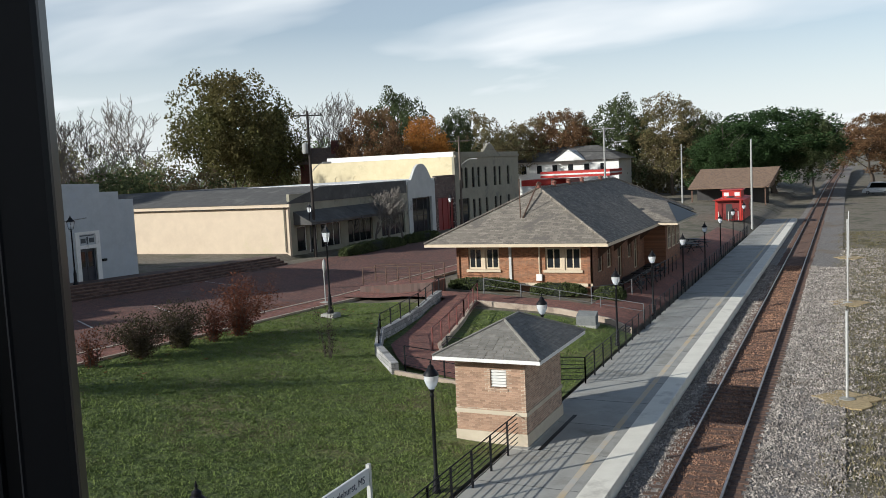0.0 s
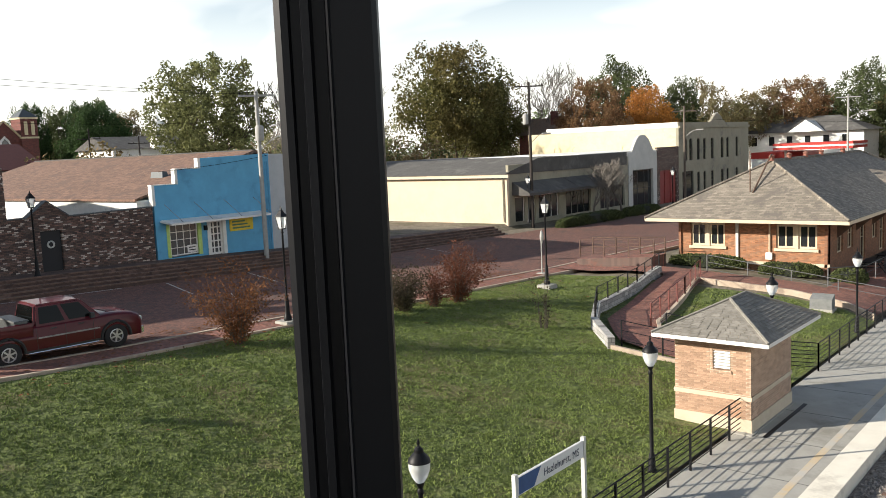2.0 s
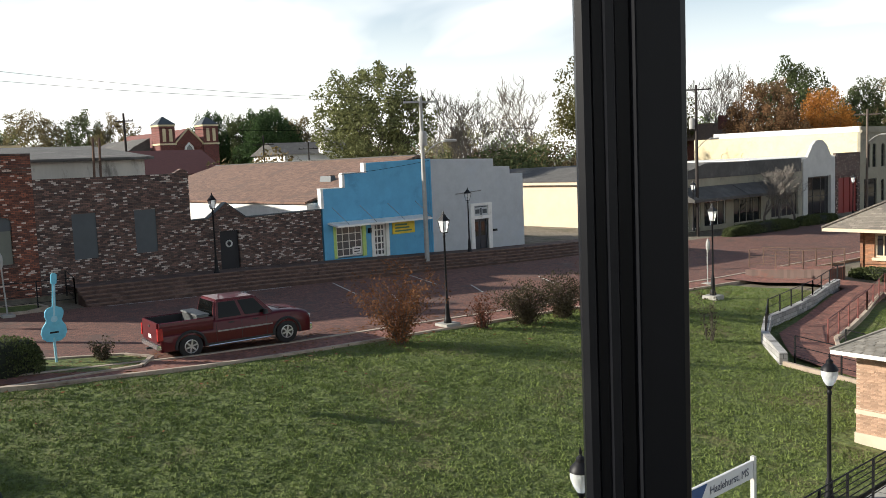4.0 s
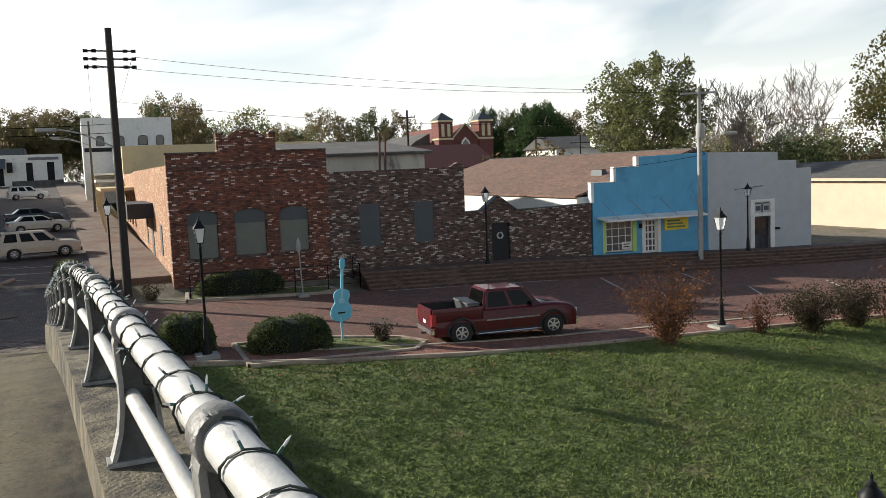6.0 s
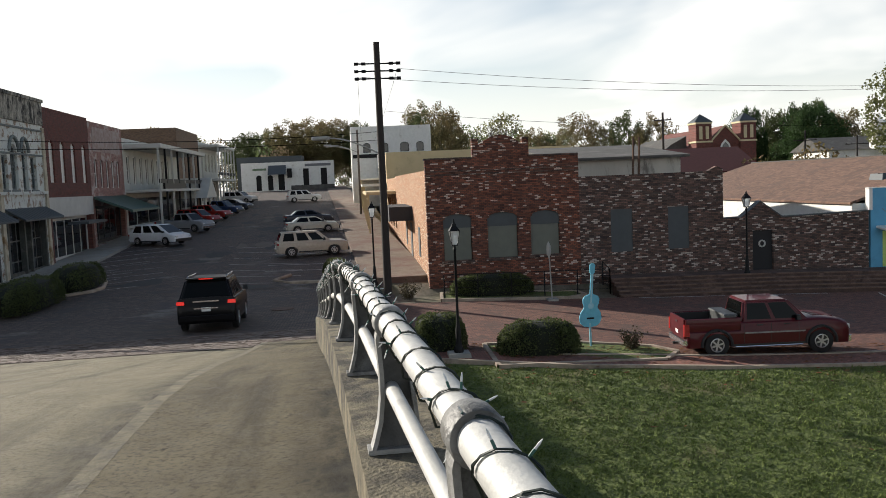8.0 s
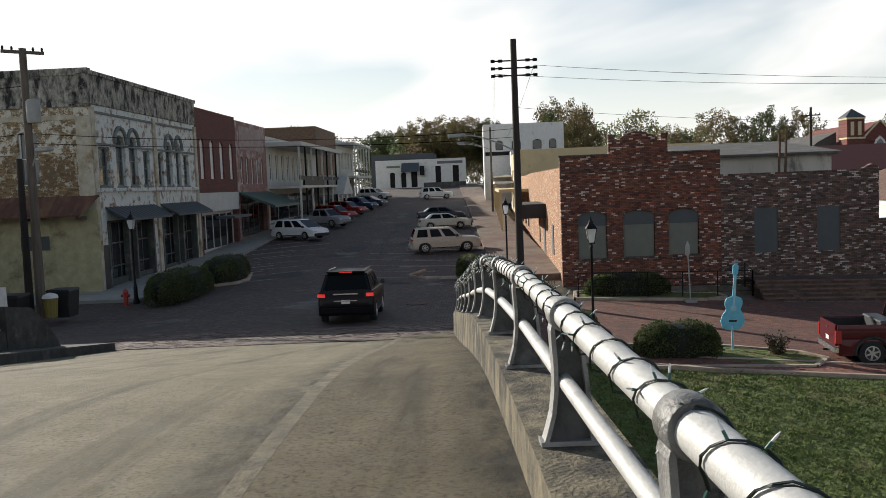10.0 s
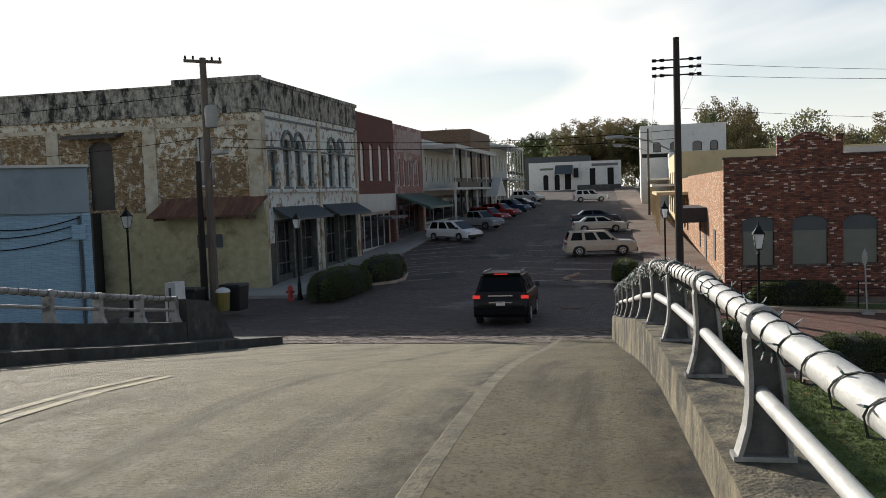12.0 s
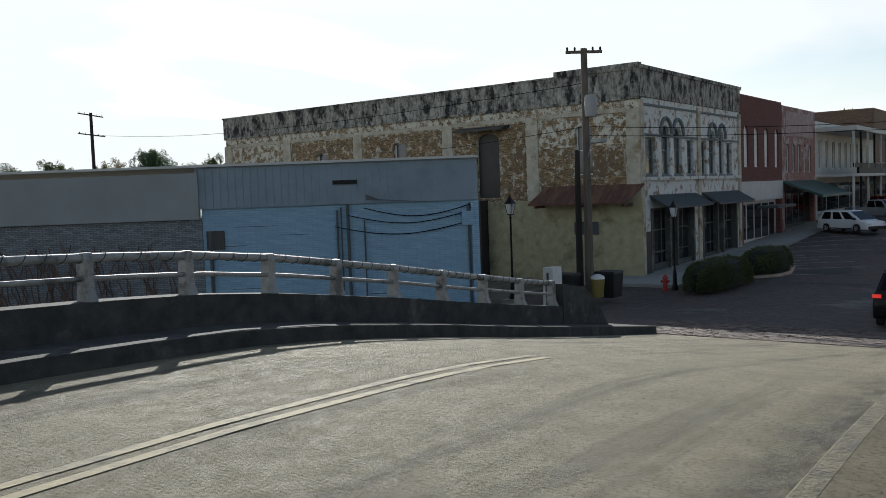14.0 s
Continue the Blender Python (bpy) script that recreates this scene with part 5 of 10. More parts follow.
h = house("mission_shop", "small white shop front with a curved mission parapet", (-47, 92, 1.5))
M_PALE2 = mat("white_grey_stucco", (0.50, 0.50, 0.47), (0.42, 0.42, 0.40), scale=1.0, rough=0.85, bump=0.2)
top = [(88.6, 6.495), (88.6, 7.5), (89.4, 7.6), (90.0, 8.3), (90.6, 9.0), (91.4, 9.45), (92.2, 9.55), (93.0, 9.45), (93.8, 9.0), (94.4, 8.3), (95.0, 7.6), (95.8, 7.5), (95.8, 6.495)]
part("facade", wall_mesh(WX, 88.6, 95.8, 0.8, 6.5, [(89.6, 94.8, 0.8, 5.6, 0)], 0.3, top=top), M_PALE2, h)
window(h, WX, 89.6, 94.8, 1.3, 5.6, 3, 2, M_DARKWOOD, M_GLASS, 0.35, 0.12)
h = house("red_door_shop", "narrow dark brick shop with a red panelled front", (-47, 99, 1.5))
part("facade", wall_mesh(WX, 95.9, 101.9, 0.8, 8.0, [(96.6, 101.2, 0.8, 5.2, 0)], 0.3), BR_RUB, h)
for a in (96.6, 98.2, 99.8):
    slab(h, "door", WX, a, a + 1.4, -0.25, -0.15, 1.2, 5.2, M_REDDOOR, "red panelled door")
part("roof", Geo().box(-60, -45.8, 88.6, 101.9, 7.0, 7.2), M_WHITE, h)

h = house("corner_block", "two-storey olive and cream block with tall windows and a curved gable", (-50, 112, 1.5))
wins = [(103.6, 104.6), (105.2, 106.2), (107.6, 108.5), (109.6, 110.5), (112.2, 113.1), (115.6, 116.6), (117.6, 118.5), (121.0, 122.0)]
holes = [(a, b, 6.1, 8.9, 0.3) for a, b in wins] + [(a, b, 2.0, 4.6, 0.3) for a, b in wins[2:]] + [(103, 106.4, 1.3, 4.8, 0)]
part("facade", wall_mesh(WX, 102.0, 126.0, 0.6, 10.9, holes, 0.35, top=[(112.0, 10.89), (112.0, 11.1)] + [(112.4 + 4.2 * t, 11.1 + 1.0 * math.sin(math.pi * t)) for t in span(0, 1, 0.1)] + [(117.0, 11.1), (117.0, 10.89)]), M_OLIVE, h)
part("cornice", WX.box(Geo(), 102, 126, 0, 0.2, 10.2, 10.5), M_OLIVE, h)
for a, b, c, d, r in holes:
    window(h, WX, a, b, c, d, 1, 2, M_DARKWOOD, M_GLASS, 0.15, 0.07)
W102 = Wall((0, 102), (1, 0), (0, -1))
hs = [(-63.5, -62.4, 6.6, 8.4, 0.3), (-60.6, -59.5, 6.6, 8.4, 0.3), (-53.2, -52.1, 6.6, 8.4, 0.3), (-50.5, -49.4, 6.6, 8.4, 0.3)]
part("side_wall", wall_mesh(W102, -67.6, -45.85, 0.6, 10.3, hs, 0.3), M_CREAM, h, "sunlit cream side wall")
for a, b, c, d, r in hs:
    slab(h, "blocked_window", W102, a, b, -0.15, -0.05, c, d, M_CREAM)
slab(h, "roof_edge", W102, -64.6, -45.6, -0.5, 0.05, 10.3, 10.95, M_WHITE, "white membrane parapet")
part("roof", Geo().box(-67.5, -45.8, 102.3, 126, 9.8, 10.0), M_WHITE, h)

# ---------------------------------------------------------------- main street, shaded side
WE = WX
WN = Wall((0, -20.7), (1, 0), (0, 1))
PEEL = brick_mat("peeling_whitewash_brick", (0.33, 0.235, 0.125), (0.19, 0.125, 0.065), (0.14, 0.105, 0.068), wall="x", wear=(0.64, 0.62, 0.52), wearamt=0.66, wears=2.4, vary=0.3)
PEEL_B = brick_mat("bare_brick_panel", (0.34, 0.235, 0.120), (0.17, 0.110, 0.055), (0.11, 0.082, 0.050), wall="x", stain=(0.16, 0.11, 0.062), wear=(0.56, 0.53, 0.43), wearamt=0.44, wears=2.2, vary=0.35)
PEEL_N = brick_mat("peeling_whitewash_front", (0.30, 0.21, 0.14), (0.22, 0.15, 0.10), (0.22, 0.18, 0.14), wall="y", wear=(0.62, 0.66, 0.63), wearamt=0.82, wears=1.6)
M_SOOT = mat("soot_streaked_parapet", (0.46, 0.44, 0.37), (0.10, 0.095, 0.08), scale=4.5, rough=0.92, bump=0.4, c3=(0.020, 0.020, 0.019), s3=1.7, amount3=0.55, stretch_=(1, 1, 0.55))
h = house("corner_building", "tall two-storey corner building with peeling whitewash over brick", (-50, -30, 3.6))
holes = [(-24.65, -23.55, 9.65, 12.5, 0.2), (-31.6, -29.9, 8.5, 12.5, 0.45), (-38.4, -37.3, 10.0, 12.4, 0.2), (-45.7, -44.5, 10.0, 12.1, 0.3), (-52.6, -51.3, 10.0, 11.5, 0.2)]
part("side_wall", wall_mesh(WE, -55.7, -20.7, 2.5, 13.85, holes, 0.4), PEEL, h)
for i, (a, b, c, d, r) in enumerate(holes):
    if i == 1:
        slab(h, "loading_door", WE, a, b, -0.35, -0.25, c, d, M_DARKWOOD, "dark arched loading door")
    else:
        window(h, WE, a, b, c, d, 1, 2, M_WHITE, M_GLASS2, 0.25, 0.08)
g = Geo()
WE.box(g, -55.9, -20.7, -0.3, 0.03, 13.86, 15.35)
part("parapet", g, M_SOOT, h, "black-streaked parapet")
part("parapet_coping", WE.box(Geo(), -55.95, -25.9, -0.35, 0.1, 15.35, 15.45), M_SOOT, h)
part("parapet_coping", WE.box(Geo(), -25.9, -20.6, -0.35, 0.1, 15.35, 15.72), M_SOOT, h)
part("moulding", WE.box(Geo(), -55.8, -20.6, 0, 0.12, 13.72, 13.86), M_SOOT, h)
PEEL_P = mat("pale_peeling_pilaster", (0.56, 0.52, 0.42), (0.33, 0.29, 0.21), scale=1.4, rough=0.9, bump=0.4, c3=(0.24, 0.16, 0.08), s3=0.9, amount3=0.25)
for s in (-55.4, -48.7, -41.6, -33.8, -27.5, -21.0):
    slab(h, "pilaster", WE, s - 0.4, s + 0.4, 0, 0.09, 8.2, 13.2, PEEL_P)
for a, b in ((-55, -49.1), (-48.3, -42), (-41.2, -34.2), (-33.4, -27.9), (-27.1, -21.4)):
    slab(h, "panel_band", WE, a, b, 0, 0.07, 13.05, 13.3, PEEL_P)
WPB = Wall((-45.478, 0), (0, 1), (1, 0))
for a, b, z0, z1 in ((-48.2, -42.1, 8.3, 12.95), (-41.1, -34.3, 8.3, 12.95), (-33.3, -28.0, 8.3, 12.95), (-27.0, -21.5, 8.3, 11.3)):
    part("panel_infill", wall_mesh(WPB, a, b, z0, z1, [q for q in holes if a < q[0] < b and q[3] <= z1 + 1.3 and q[2] >= z0] if z1 > 12 else [(-24.65, -23.55, 9.65, 11.3)], 0.02), PEEL_B, h, "sunken panel of bare yellow-brown brick")
M_OLIVEWALL = mat("olive_painted_render", (0.45, 0.41, 0.25), (0.33, 0.295, 0.175), scale=2.4, rough=0.88, bump=0.4, c3=(0.21, 0.185, 0.11), s3=0.7, amount3=0.36)
slab(h, "rendered_base", WE, -30.8, -20.5, 0, 0.14, 2.5, 8.25, M_OLIVEWALL, "olive painted lower wall")
slab(h, "base_window", WE, -24.75, -23.2, 0.14, 0.17, 6.2, 6.95, M_SLATE)
M_RUSTROOF = mat("rusted_sheet_roof", (0.13, 0.055, 0.035), (0.07, 0.035, 0.027), scale=1.5, rough=0.85, bump=0.3, c3=(0.17, 0.09, 0.05), s3=0.8, stretch_=(0.3, 2, 1))
g = Geo()
g.prism([WE.p(-26.6, 0.05, 9.05), WE.p(-26.6, 0.05, 8.95), WE.p(-27.2, 1.3, 7.95), WE.p(-27.2, 1.3, 8.05)], Vector((0, 6.2, 0)))
part("lean_to_roof", g, M_RUSTROOF, h, "rusted sheet metal canopy")
for s in (-26.8, -24, -21.2):
    part("rafter", WE.box(Geo(), s, s + 0.12, 0, 1.25, 7.8, 7.95), M_TIE, h)
# solid dark box in place of the dark stair gap, and hood at the loading door
slab(h, "stair_enclosure", WE, -32.3, -30.85, 0, 0.9, 2.5, 8.35, M_DARKWOOD, "solid dark box standing in for the dark stair gap")
g = Geo()
g.prism([WE.p(-32.7, 0, 12.95), WE.p(-32.7, 0, 12.8), WE.p(-32.7, 0.95, 12.62), WE.p(-32.7, 0.95, 12.74)], WE.a * 3.6)
part("door_hood", g, M_DARKWOOD, h, "dark sheet hood over the loading door")
for q in (-32.15, -31.2):
    part("downpipe", Geo().tube([WE.p(q, 0.95, 3.0), WE.p(q, 0.95, 9.6)], 0.06, 6), M_SLATE, h)
M_SHOPGREY = mat("grey_green_shopfront", (0.085, 0.092, 0.084), (0.045, 0.05, 0.045), scale=3, rough=0.7, c3=(0.14, 0.14, 0.125), s3=1.2, amount3=0.3)
# street front
pairs = [(-47.75, -46.35, 0), (-49.9, -48.65, 1), (-51.75, -50.5, 1), (-53.7, -52.65, 0), (-56.0, -55.1, 0), (-57.65, -56.5, 1), (-59.35, -58.4, 1), (-60.95, -59.9, 0)]
holes = [(a, b, 9.5, 12.4 if arch else 11.65, 0.55 if arch else 0) for a, b, arch in pairs]
holes += [(-53.6, -47.0, 3.2, 7.6, 0), (-61.8, -55.2, 3.2, 7.6, 0)]
part("facade", wall_mesh(WN, -62.6, -45.53, 2.5, 13.85, holes, 0.4), PEEL_N, h)
slab(h, "facade_parapet", WN, -62.6, -45.2, -0.3, 0.08, 13.86, 15.4, M_SOOT)
slab(h, "facade_coping", WN, -62.7, -45.1, -0.35, 0.16, 15.4, 15.62, M_SOOT)
M_TRIM = mat("blue_grey_trim", (0.17, 0.195, 0.19), (0.11, 0.13, 0.128), scale=2, rough=0.8, c3=(0.14, 0.14, 0.14), s3=1.5, amount3=0.3)
M_GLASSB = glass_mat("blue_grey_glass", (0.045, 0.055, 0.062), 0.15)
for (a, b, c, d, r), (_, _, arch) in zip(holes[:8], pairs):
    w = window(h, WN, a, b, c, d, 1, 2, M_TRIM, M_GLASSB, 0.2, 0.1, sill=M_TRIM)
    if arch:
        g = Geo()
        m_, rr = (a + b) / 2, (b - a) / 2 + 0.28
        g.tube([WN.p(m_ + (rr - 0.09) * math.cos(t), 0.05, d - 0.5 + 0.92 * math.sin(t)) for t in span(0, math.pi, 0.2)], 0.12, 6)
        part("hood_mould", g, M_TRIM, w)
for a, b in ((-54.4, -45.8), (-62.2, -54.6)):
    for z in (11.72, 13.4):
        slab(h, "string_course", WN, a, b, 0, 0.08, z, z + 0.12, M_TRIM)
slab(h, "sill_course", WN, -62.4, -45.6, 0, 0.16, 9.2, 9.4, PEEL_N)
for s in (-45.75, -54.5, -62.4):
    slab(h, "pilaster", WN, s - 0.22, s + 0.22, 0, 0.12, 3.4, 13.7, PEEL_P)
for a, b in ((-53.6, -47.0), (-61.8, -55.2)):
    w = window(h, WN, a, b, 3.7, 7.6, 6, 3, M_SHOPGREY, M_GLASS, 0.35, 0.14, name="shop_front", label="grey-green timber shop front")
    slab(w, "stall_riser", WN, a, b, -0.3, -0.12, 3.3, 4.35, M_SHOPGREY)
    for q in (a, (a + b) / 2 - 0.55, (a + b) / 2 + 0.55, b):
        slab(w, "shop_post", WN, q - 0.11, q + 0.11, -0.3, 0.04, 3.3, 7.6, M_SHOPGREY)
    g = Geo()
    g.prism([WN.p(a - 0.2, 0, 8.35), WN.p(a - 0.2, 0, 8.25), WN.p(a - 0.2, 1.2, 7.55), WN.p(a - 0.2, 1.2, 7.65)], Vector((b - a + 0.4, 0, 0)))
    aw = part("awning", g, M_SLATE, h, "dark metal pent awning")
    for q in span(a - 0.2, b + 0.2, 0.55):
        part("awning_seam", Geo().tube([WN.p(q, 0.0, 8.36), WN.p(q, 1.2, 7.66)], 0.035, 4), M_SLATE, aw, fix=False)
slab(h, "side_door", WN, -46.75, -45.95, 0.0, 0.06, 3.5, 6.3, M_DARKWOOD)
g = Geo()
g.box(-62.6, -62.2, -55.7, -21.1, 2.5, 14)
g.box(-62.6, -45.9, -55.7, -55.3, 2.5, 14)
part("back_wall", g, PEEL, h)
part("roof", Geo().box(-62.2, -45.9, -55.3, -21.1, 13.3, 13.5), M_ROOFGREY, h)


def row_house(name, label, x0, x1, z0, z1, m, wins, wz, front, deep=18, glass=None, frame=None, rise=0.3, cornice=None):
    h = house(name, label, ((x0 + x1) / 2, -25, z0))
    holes = [(a, b, wz[0], wz[1], rise) for a, b in wins] + [(x0 + 0.6, x1 - 0.6, z0, z0 + 3.2, 0)]
    part("facade", wall_mesh(WN, x0, x1, z0 - 1.2, z1, holes, 0.35), m, h)
    for a, b in wins:
        window(h, WN, a, b, *wz, 1, 2, frame or M_WHITE, glass or M_GLASS2, 0.15, 0.09)
    window(h, WN, x0 + 0.6, x1 - 0.6, z0 + 0.1, z0 + 3.2, 5, 1, front, M_GLASS, 0.4, 0.25, name="shop_front")
    if cornice:
        slab(h, "cornice", WN, x0, x1, 0, 0.3, z1 - 0.5, z1, cornice)
    part("wall", Geo().box(x0, x0 + 0.3, -20.7 - deep, -21.1, z0 - 1.2, z1), m, h)
    part("wall", Geo().box(x1 - 0.3, x1, -20.7 - deep, -21.1, z0 - 1.2, z1), m, h)
    part("roof", Geo().box(x0, x1, -20.7 - deep, -21.1, z1 - 0.9, z1 - 0.7), M_ROOFGREY, h)
    return h


BR_DRED = brick_mat("dark_red_brick_front", (0.15, 0.045, 0.035), (0.11, 0.038, 0.03), (0.09, 0.06, 0.05), wall="y")
BR_PINK = brick_mat("faded_pink_brick_front", (0.30, 0.155, 0.135), (0.23, 0.115, 0.10), (0.22, 0.16, 0.14), wall="y", wear=(0.42, 0.36, 0.33), wearamt=0.45, wears=0.6)
BR_BROWN = brick_mat("brown_brick_front", (0.19, 0.12, 0.075), (0.14, 0.09, 0.06), (0.12, 0.09, 0.07), wall="y")
BR_BROWNX = brick_mat("brown_brick_flank", (0.19, 0.12, 0.075), (0.14, 0.09, 0.06), (0.12, 0.09, 0.07), wall="x")
# white toned down, with the shade of this street side in the colour
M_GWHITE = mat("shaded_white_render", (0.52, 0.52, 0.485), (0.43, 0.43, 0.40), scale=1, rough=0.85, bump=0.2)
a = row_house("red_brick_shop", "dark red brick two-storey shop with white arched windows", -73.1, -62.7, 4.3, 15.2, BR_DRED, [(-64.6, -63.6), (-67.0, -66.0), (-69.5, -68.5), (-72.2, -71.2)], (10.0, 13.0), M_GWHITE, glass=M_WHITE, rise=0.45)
slab(a, "ground_floor_band", WN, -73.1, -62.7, 0, 0.06, 7.5, 8.95, M_GWHITE, "whitewashed shop front band")
slab(a, "canopy", WN, -71.5, -66.5, 0, 1.5, 6.9, 7.1, M_SLATE, "flat dark canopy")
a = row_house("pink_brick_shop", "faded pink brick shop with a green metal awning", -83.6, -73.2, 4.9, 15.0, BR_PINK, [(-75.2 - 1.75 * i, -74.3 - 1.75 * i) for i in range(5)], (9.6, 12.0), M_DARKWOOD)
slab(a, "old_sign_panel", WN, -82.6, -74.2, 0, 0.05, 12.6, 14.6, mat("ghost_sign", (0.38, 0.33, 0.31), (0.26, 0.17, 0.15), scale=2.2, rough=0.9), "faded painted sign panel")
g = Geo()
g.prism([(-83.4, -20.6, 8.9), (-83.4, -20.6, 8.7), (-83.4, -17.6, 7.5), (-83.4, -17.6, 7.7)], (10.2, 0, 0))
part("awning", g, mat("green_metal_awning", (0.035, 0.085, 0.07), (0.028, 0.065, 0.055), scale=2, rough=0.5), a, "green metal awning")
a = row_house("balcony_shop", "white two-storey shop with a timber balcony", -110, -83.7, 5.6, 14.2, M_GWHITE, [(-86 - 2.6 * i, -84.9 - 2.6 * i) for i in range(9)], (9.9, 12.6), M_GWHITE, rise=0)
slab(a, "balcony_floor", WN, -109.5, -84, 0, 3.2, 9.1, 9.35, M_GWHITE)
slab(a, "balcony_roof", WN, -109.5, -84, 0, 3.4, 13.2, 13.6, M_GWHITE)
for i in range(9):
    s = -84.2 - 3.1 * i
    part("balcony_post", WN.box(Geo(), s - 0.09, s + 0.09, 3.0, 3.18, 5.8, 13.2), M_BLACK if i % 2 else M_GWHITE, a)
slab(a, "balcony_rail", WN, -109.4, -84.1, 3.05, 3.15, 9.9, 10.3, M_BLACK)
slab(a, "planter", WN, -97, -86, 3.0, 3.2, 9.35, 9.9, M_BLACK, "dark balcony boxes")
g = Geo()
g.prism([(-112, -20.7, 8.2), (-104, -20.7, 8.2), (-108, -20.7, 10.6)], (0, 4.2, 0))
part("porch_gable", g, M_GWHITE, a, "white gabled porch")
for s in (-111.6, -108, -104.4):
    part("porch_column", Geo().tube([(s, -16.8, 5.6), (s, -16.8, 8.3)], 0.16, 8), M_GWHITE, a)
a = row_house("brown_brick_shop", "tall brown brick shop beyond the balcony", -125.5, -110.1, 6.6, 16.9, BR_BROWN, [(-115, -113.6), (-118.6, -117.2), (-122.4, -121)], (11.5, 14.2), M_DARKWOOD, rise=0)
slab(a, "flank", Wall((-110.05, 0), (0, 1), (1, 0)), -38, -20.75, -0.1, 0.02, 9, 16.9, BR_BROWNX)
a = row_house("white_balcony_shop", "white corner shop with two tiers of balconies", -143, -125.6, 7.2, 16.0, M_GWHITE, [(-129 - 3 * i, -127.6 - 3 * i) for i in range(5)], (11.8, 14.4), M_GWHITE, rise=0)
for z in (10.4, 15.2):
    slab(a, "balcony_floor", WN, -143, -125.6, 0, 2.8, z, z + 0.3, M_GWHITE)
for i in range(6):
    s = -125.9 - 3.35 * i
    part("balcony_post", WN.box(Geo(), s - 0.1, s + 0.1, 2.55, 2.75, 7, 15.2), M_GWHITE, a)
slab(a, "balcony_rail", WN, -143, -125.6, 2.6, 2.7, 11.2, 11.6, M_BLACK)

# ---------------------------------------------------------------- main street, sunny side
WSS = Wall((0, 4.0), (1, 0), (0, -1))
M_SUNCREAM = mat("cream_yellow_render", (0.62, 0.50, 0.29), (0.54, 0.43, 0.25), scale=0.8, rough=0.85, bump=0.2, c3=(0.42, 0.33, 0.2), s3=0.5, amount3=0.2)
for nm, x0, x1, z1, m, lab in (("brown_shop", -92, -74.2, 9.4, BR_TAN, "low brown brick shop with a metal canopy"), ("cream_shop", -112, -92.1, 12.2, M_SUNCREAM, "cream yellow two-storey shop with a porch canopy"), ("white_shop", -135, -112.1, 12.8, M_WHITE, "white rendered two-storey shop")):
    h = house(nm, lab, ((x0 + x1) / 2, 8, 5))
    n = max(2, int((x1 - x0) / 4))
    st = (x1 - x0) / n
    z0 = road_z(-x1)
    holes = [(x0 + st * i + 0.9, x0 + st * (i + 1) - 0.9, z0 + 0.3, z0 + 2.9, 0) for i in range(n)]
    if z1 > 11:
        holes += [(x0 + st * i + 1.3, x0 + st * (i + 1) - 1.3, z1 - 4, z1 - 1.9, 0) for i in range(n)]
    part("facade", wall_mesh(WSS, x0, x1, 3, z1, holes, 0.3), m, h)
    for a in holes:
        window(h, WSS, *a[:4], 2, 1, M_WHITE, M_GLASS, 0.15, 0.1)
    part("end_wall", Geo().box(x1 - 0.3, x1 - 0.002, 4.3, 24, 3, z1), m, h)
    part("roof", Geo().box(x0, x1 - 0.3, 4.3, 24, z1 - 0.8, z1 - 0.6), M_ROOFGREY, h)
    slab(h, "canopy", WSS, x0, x1, 0, 2.6, z0 + 3.4, z0 + 3.65, M_WHITE if z1 > 11 else M_SUNCREAM, "flat canopy over the sidewalk")
    for i in range(n + 1):
        s = x0 + st * i * 0.98 + 0.15
        part("canopy_post", WSS.box(Geo(), s - 0.07, s + 0.07, 2.35, 2.5, z0 - 0.8, z0 + 3.4), M_SUNCREAM, h)
h = house("white_hall", "white rendered hall with black arched windows above the shops", (-126, 20, 8))
HALL = ((2.2, 3.2), (4.4, 5.6), (7.2, 8.4), (9.4, 10.4))
W12 = Wall((-118, 0), (0, 1), (1, 0))
part("facade", wall_mesh(W12, 0.6, 11.4, 6, 16.7, [(a, b, 13.2, 14.5, 0.35) for a, b in HALL], 0.4), M_WHITE, h)
for a, b in HALL:
    window(h, W12, a, b, 13.2, 14.5, 1, 1, M_BLACK, M_GLASS, 0.15, 0.08)
slab(h, "dark_band", W12, 0.8, 11.3, 0, 0.1, 12.5, 13.0, M_BLACK)
part("wall", Geo().box(-134, -118.45, 0.6, 0.9, 6, 16.7), M_WHITE, h, "pale flank wall")
part("roof", Geo().box(-134, -118.45, 0.9, 11.4, 16.0, 16.2), M_ROOFGREY, h)

# the bank closing the street
h = house("bank", "single-storey white bank with dark doorways closing the street", (-178, -12, 8.5))
WB = Wall((-171, 0), (0, 1), (1, 0))
holes = [(-17.6, -16.6, 8.6, 11.6, 0.4), (-15.4, -14.4, 8.6, 11.6, 0.4), (-8.6, -7.5, 8.6, 12.6, 0), (-5.2, -4.0, 8.6, 12.6, 0), (-13.4, -12.2, 8.6, 11.8, 0)]
part("facade", wall_mesh(WB, -20.4, -2.6, 8.2, 14.0, holes, 0.4), M_WHITE, h)
for a in holes:
    slab(h, "doorway", WB, a[0], a[1], -0.35, -0.25, a[2], a[3], M_BLACK)
slab(h, "base_course", WB, -11, -2.6, 0, 0.1, 8.3, 9.4, M_ROOFGREY)
slab(h, "name_bar", WB, -8.2, -3.2, 0, 0.08, 13.0, 13.5, plain("bank_letters", (0.16, 0.16, 0.17), 0.6), "grey bar of lettering")
slab(h, "name_bar", WB, -18.2, -15.6, 0, 0.08, 12.5, 12.9, plain("bank_letters_green", (0.14, 0.2, 0.12), 0.6), "green bar of lettering")
g = Geo()
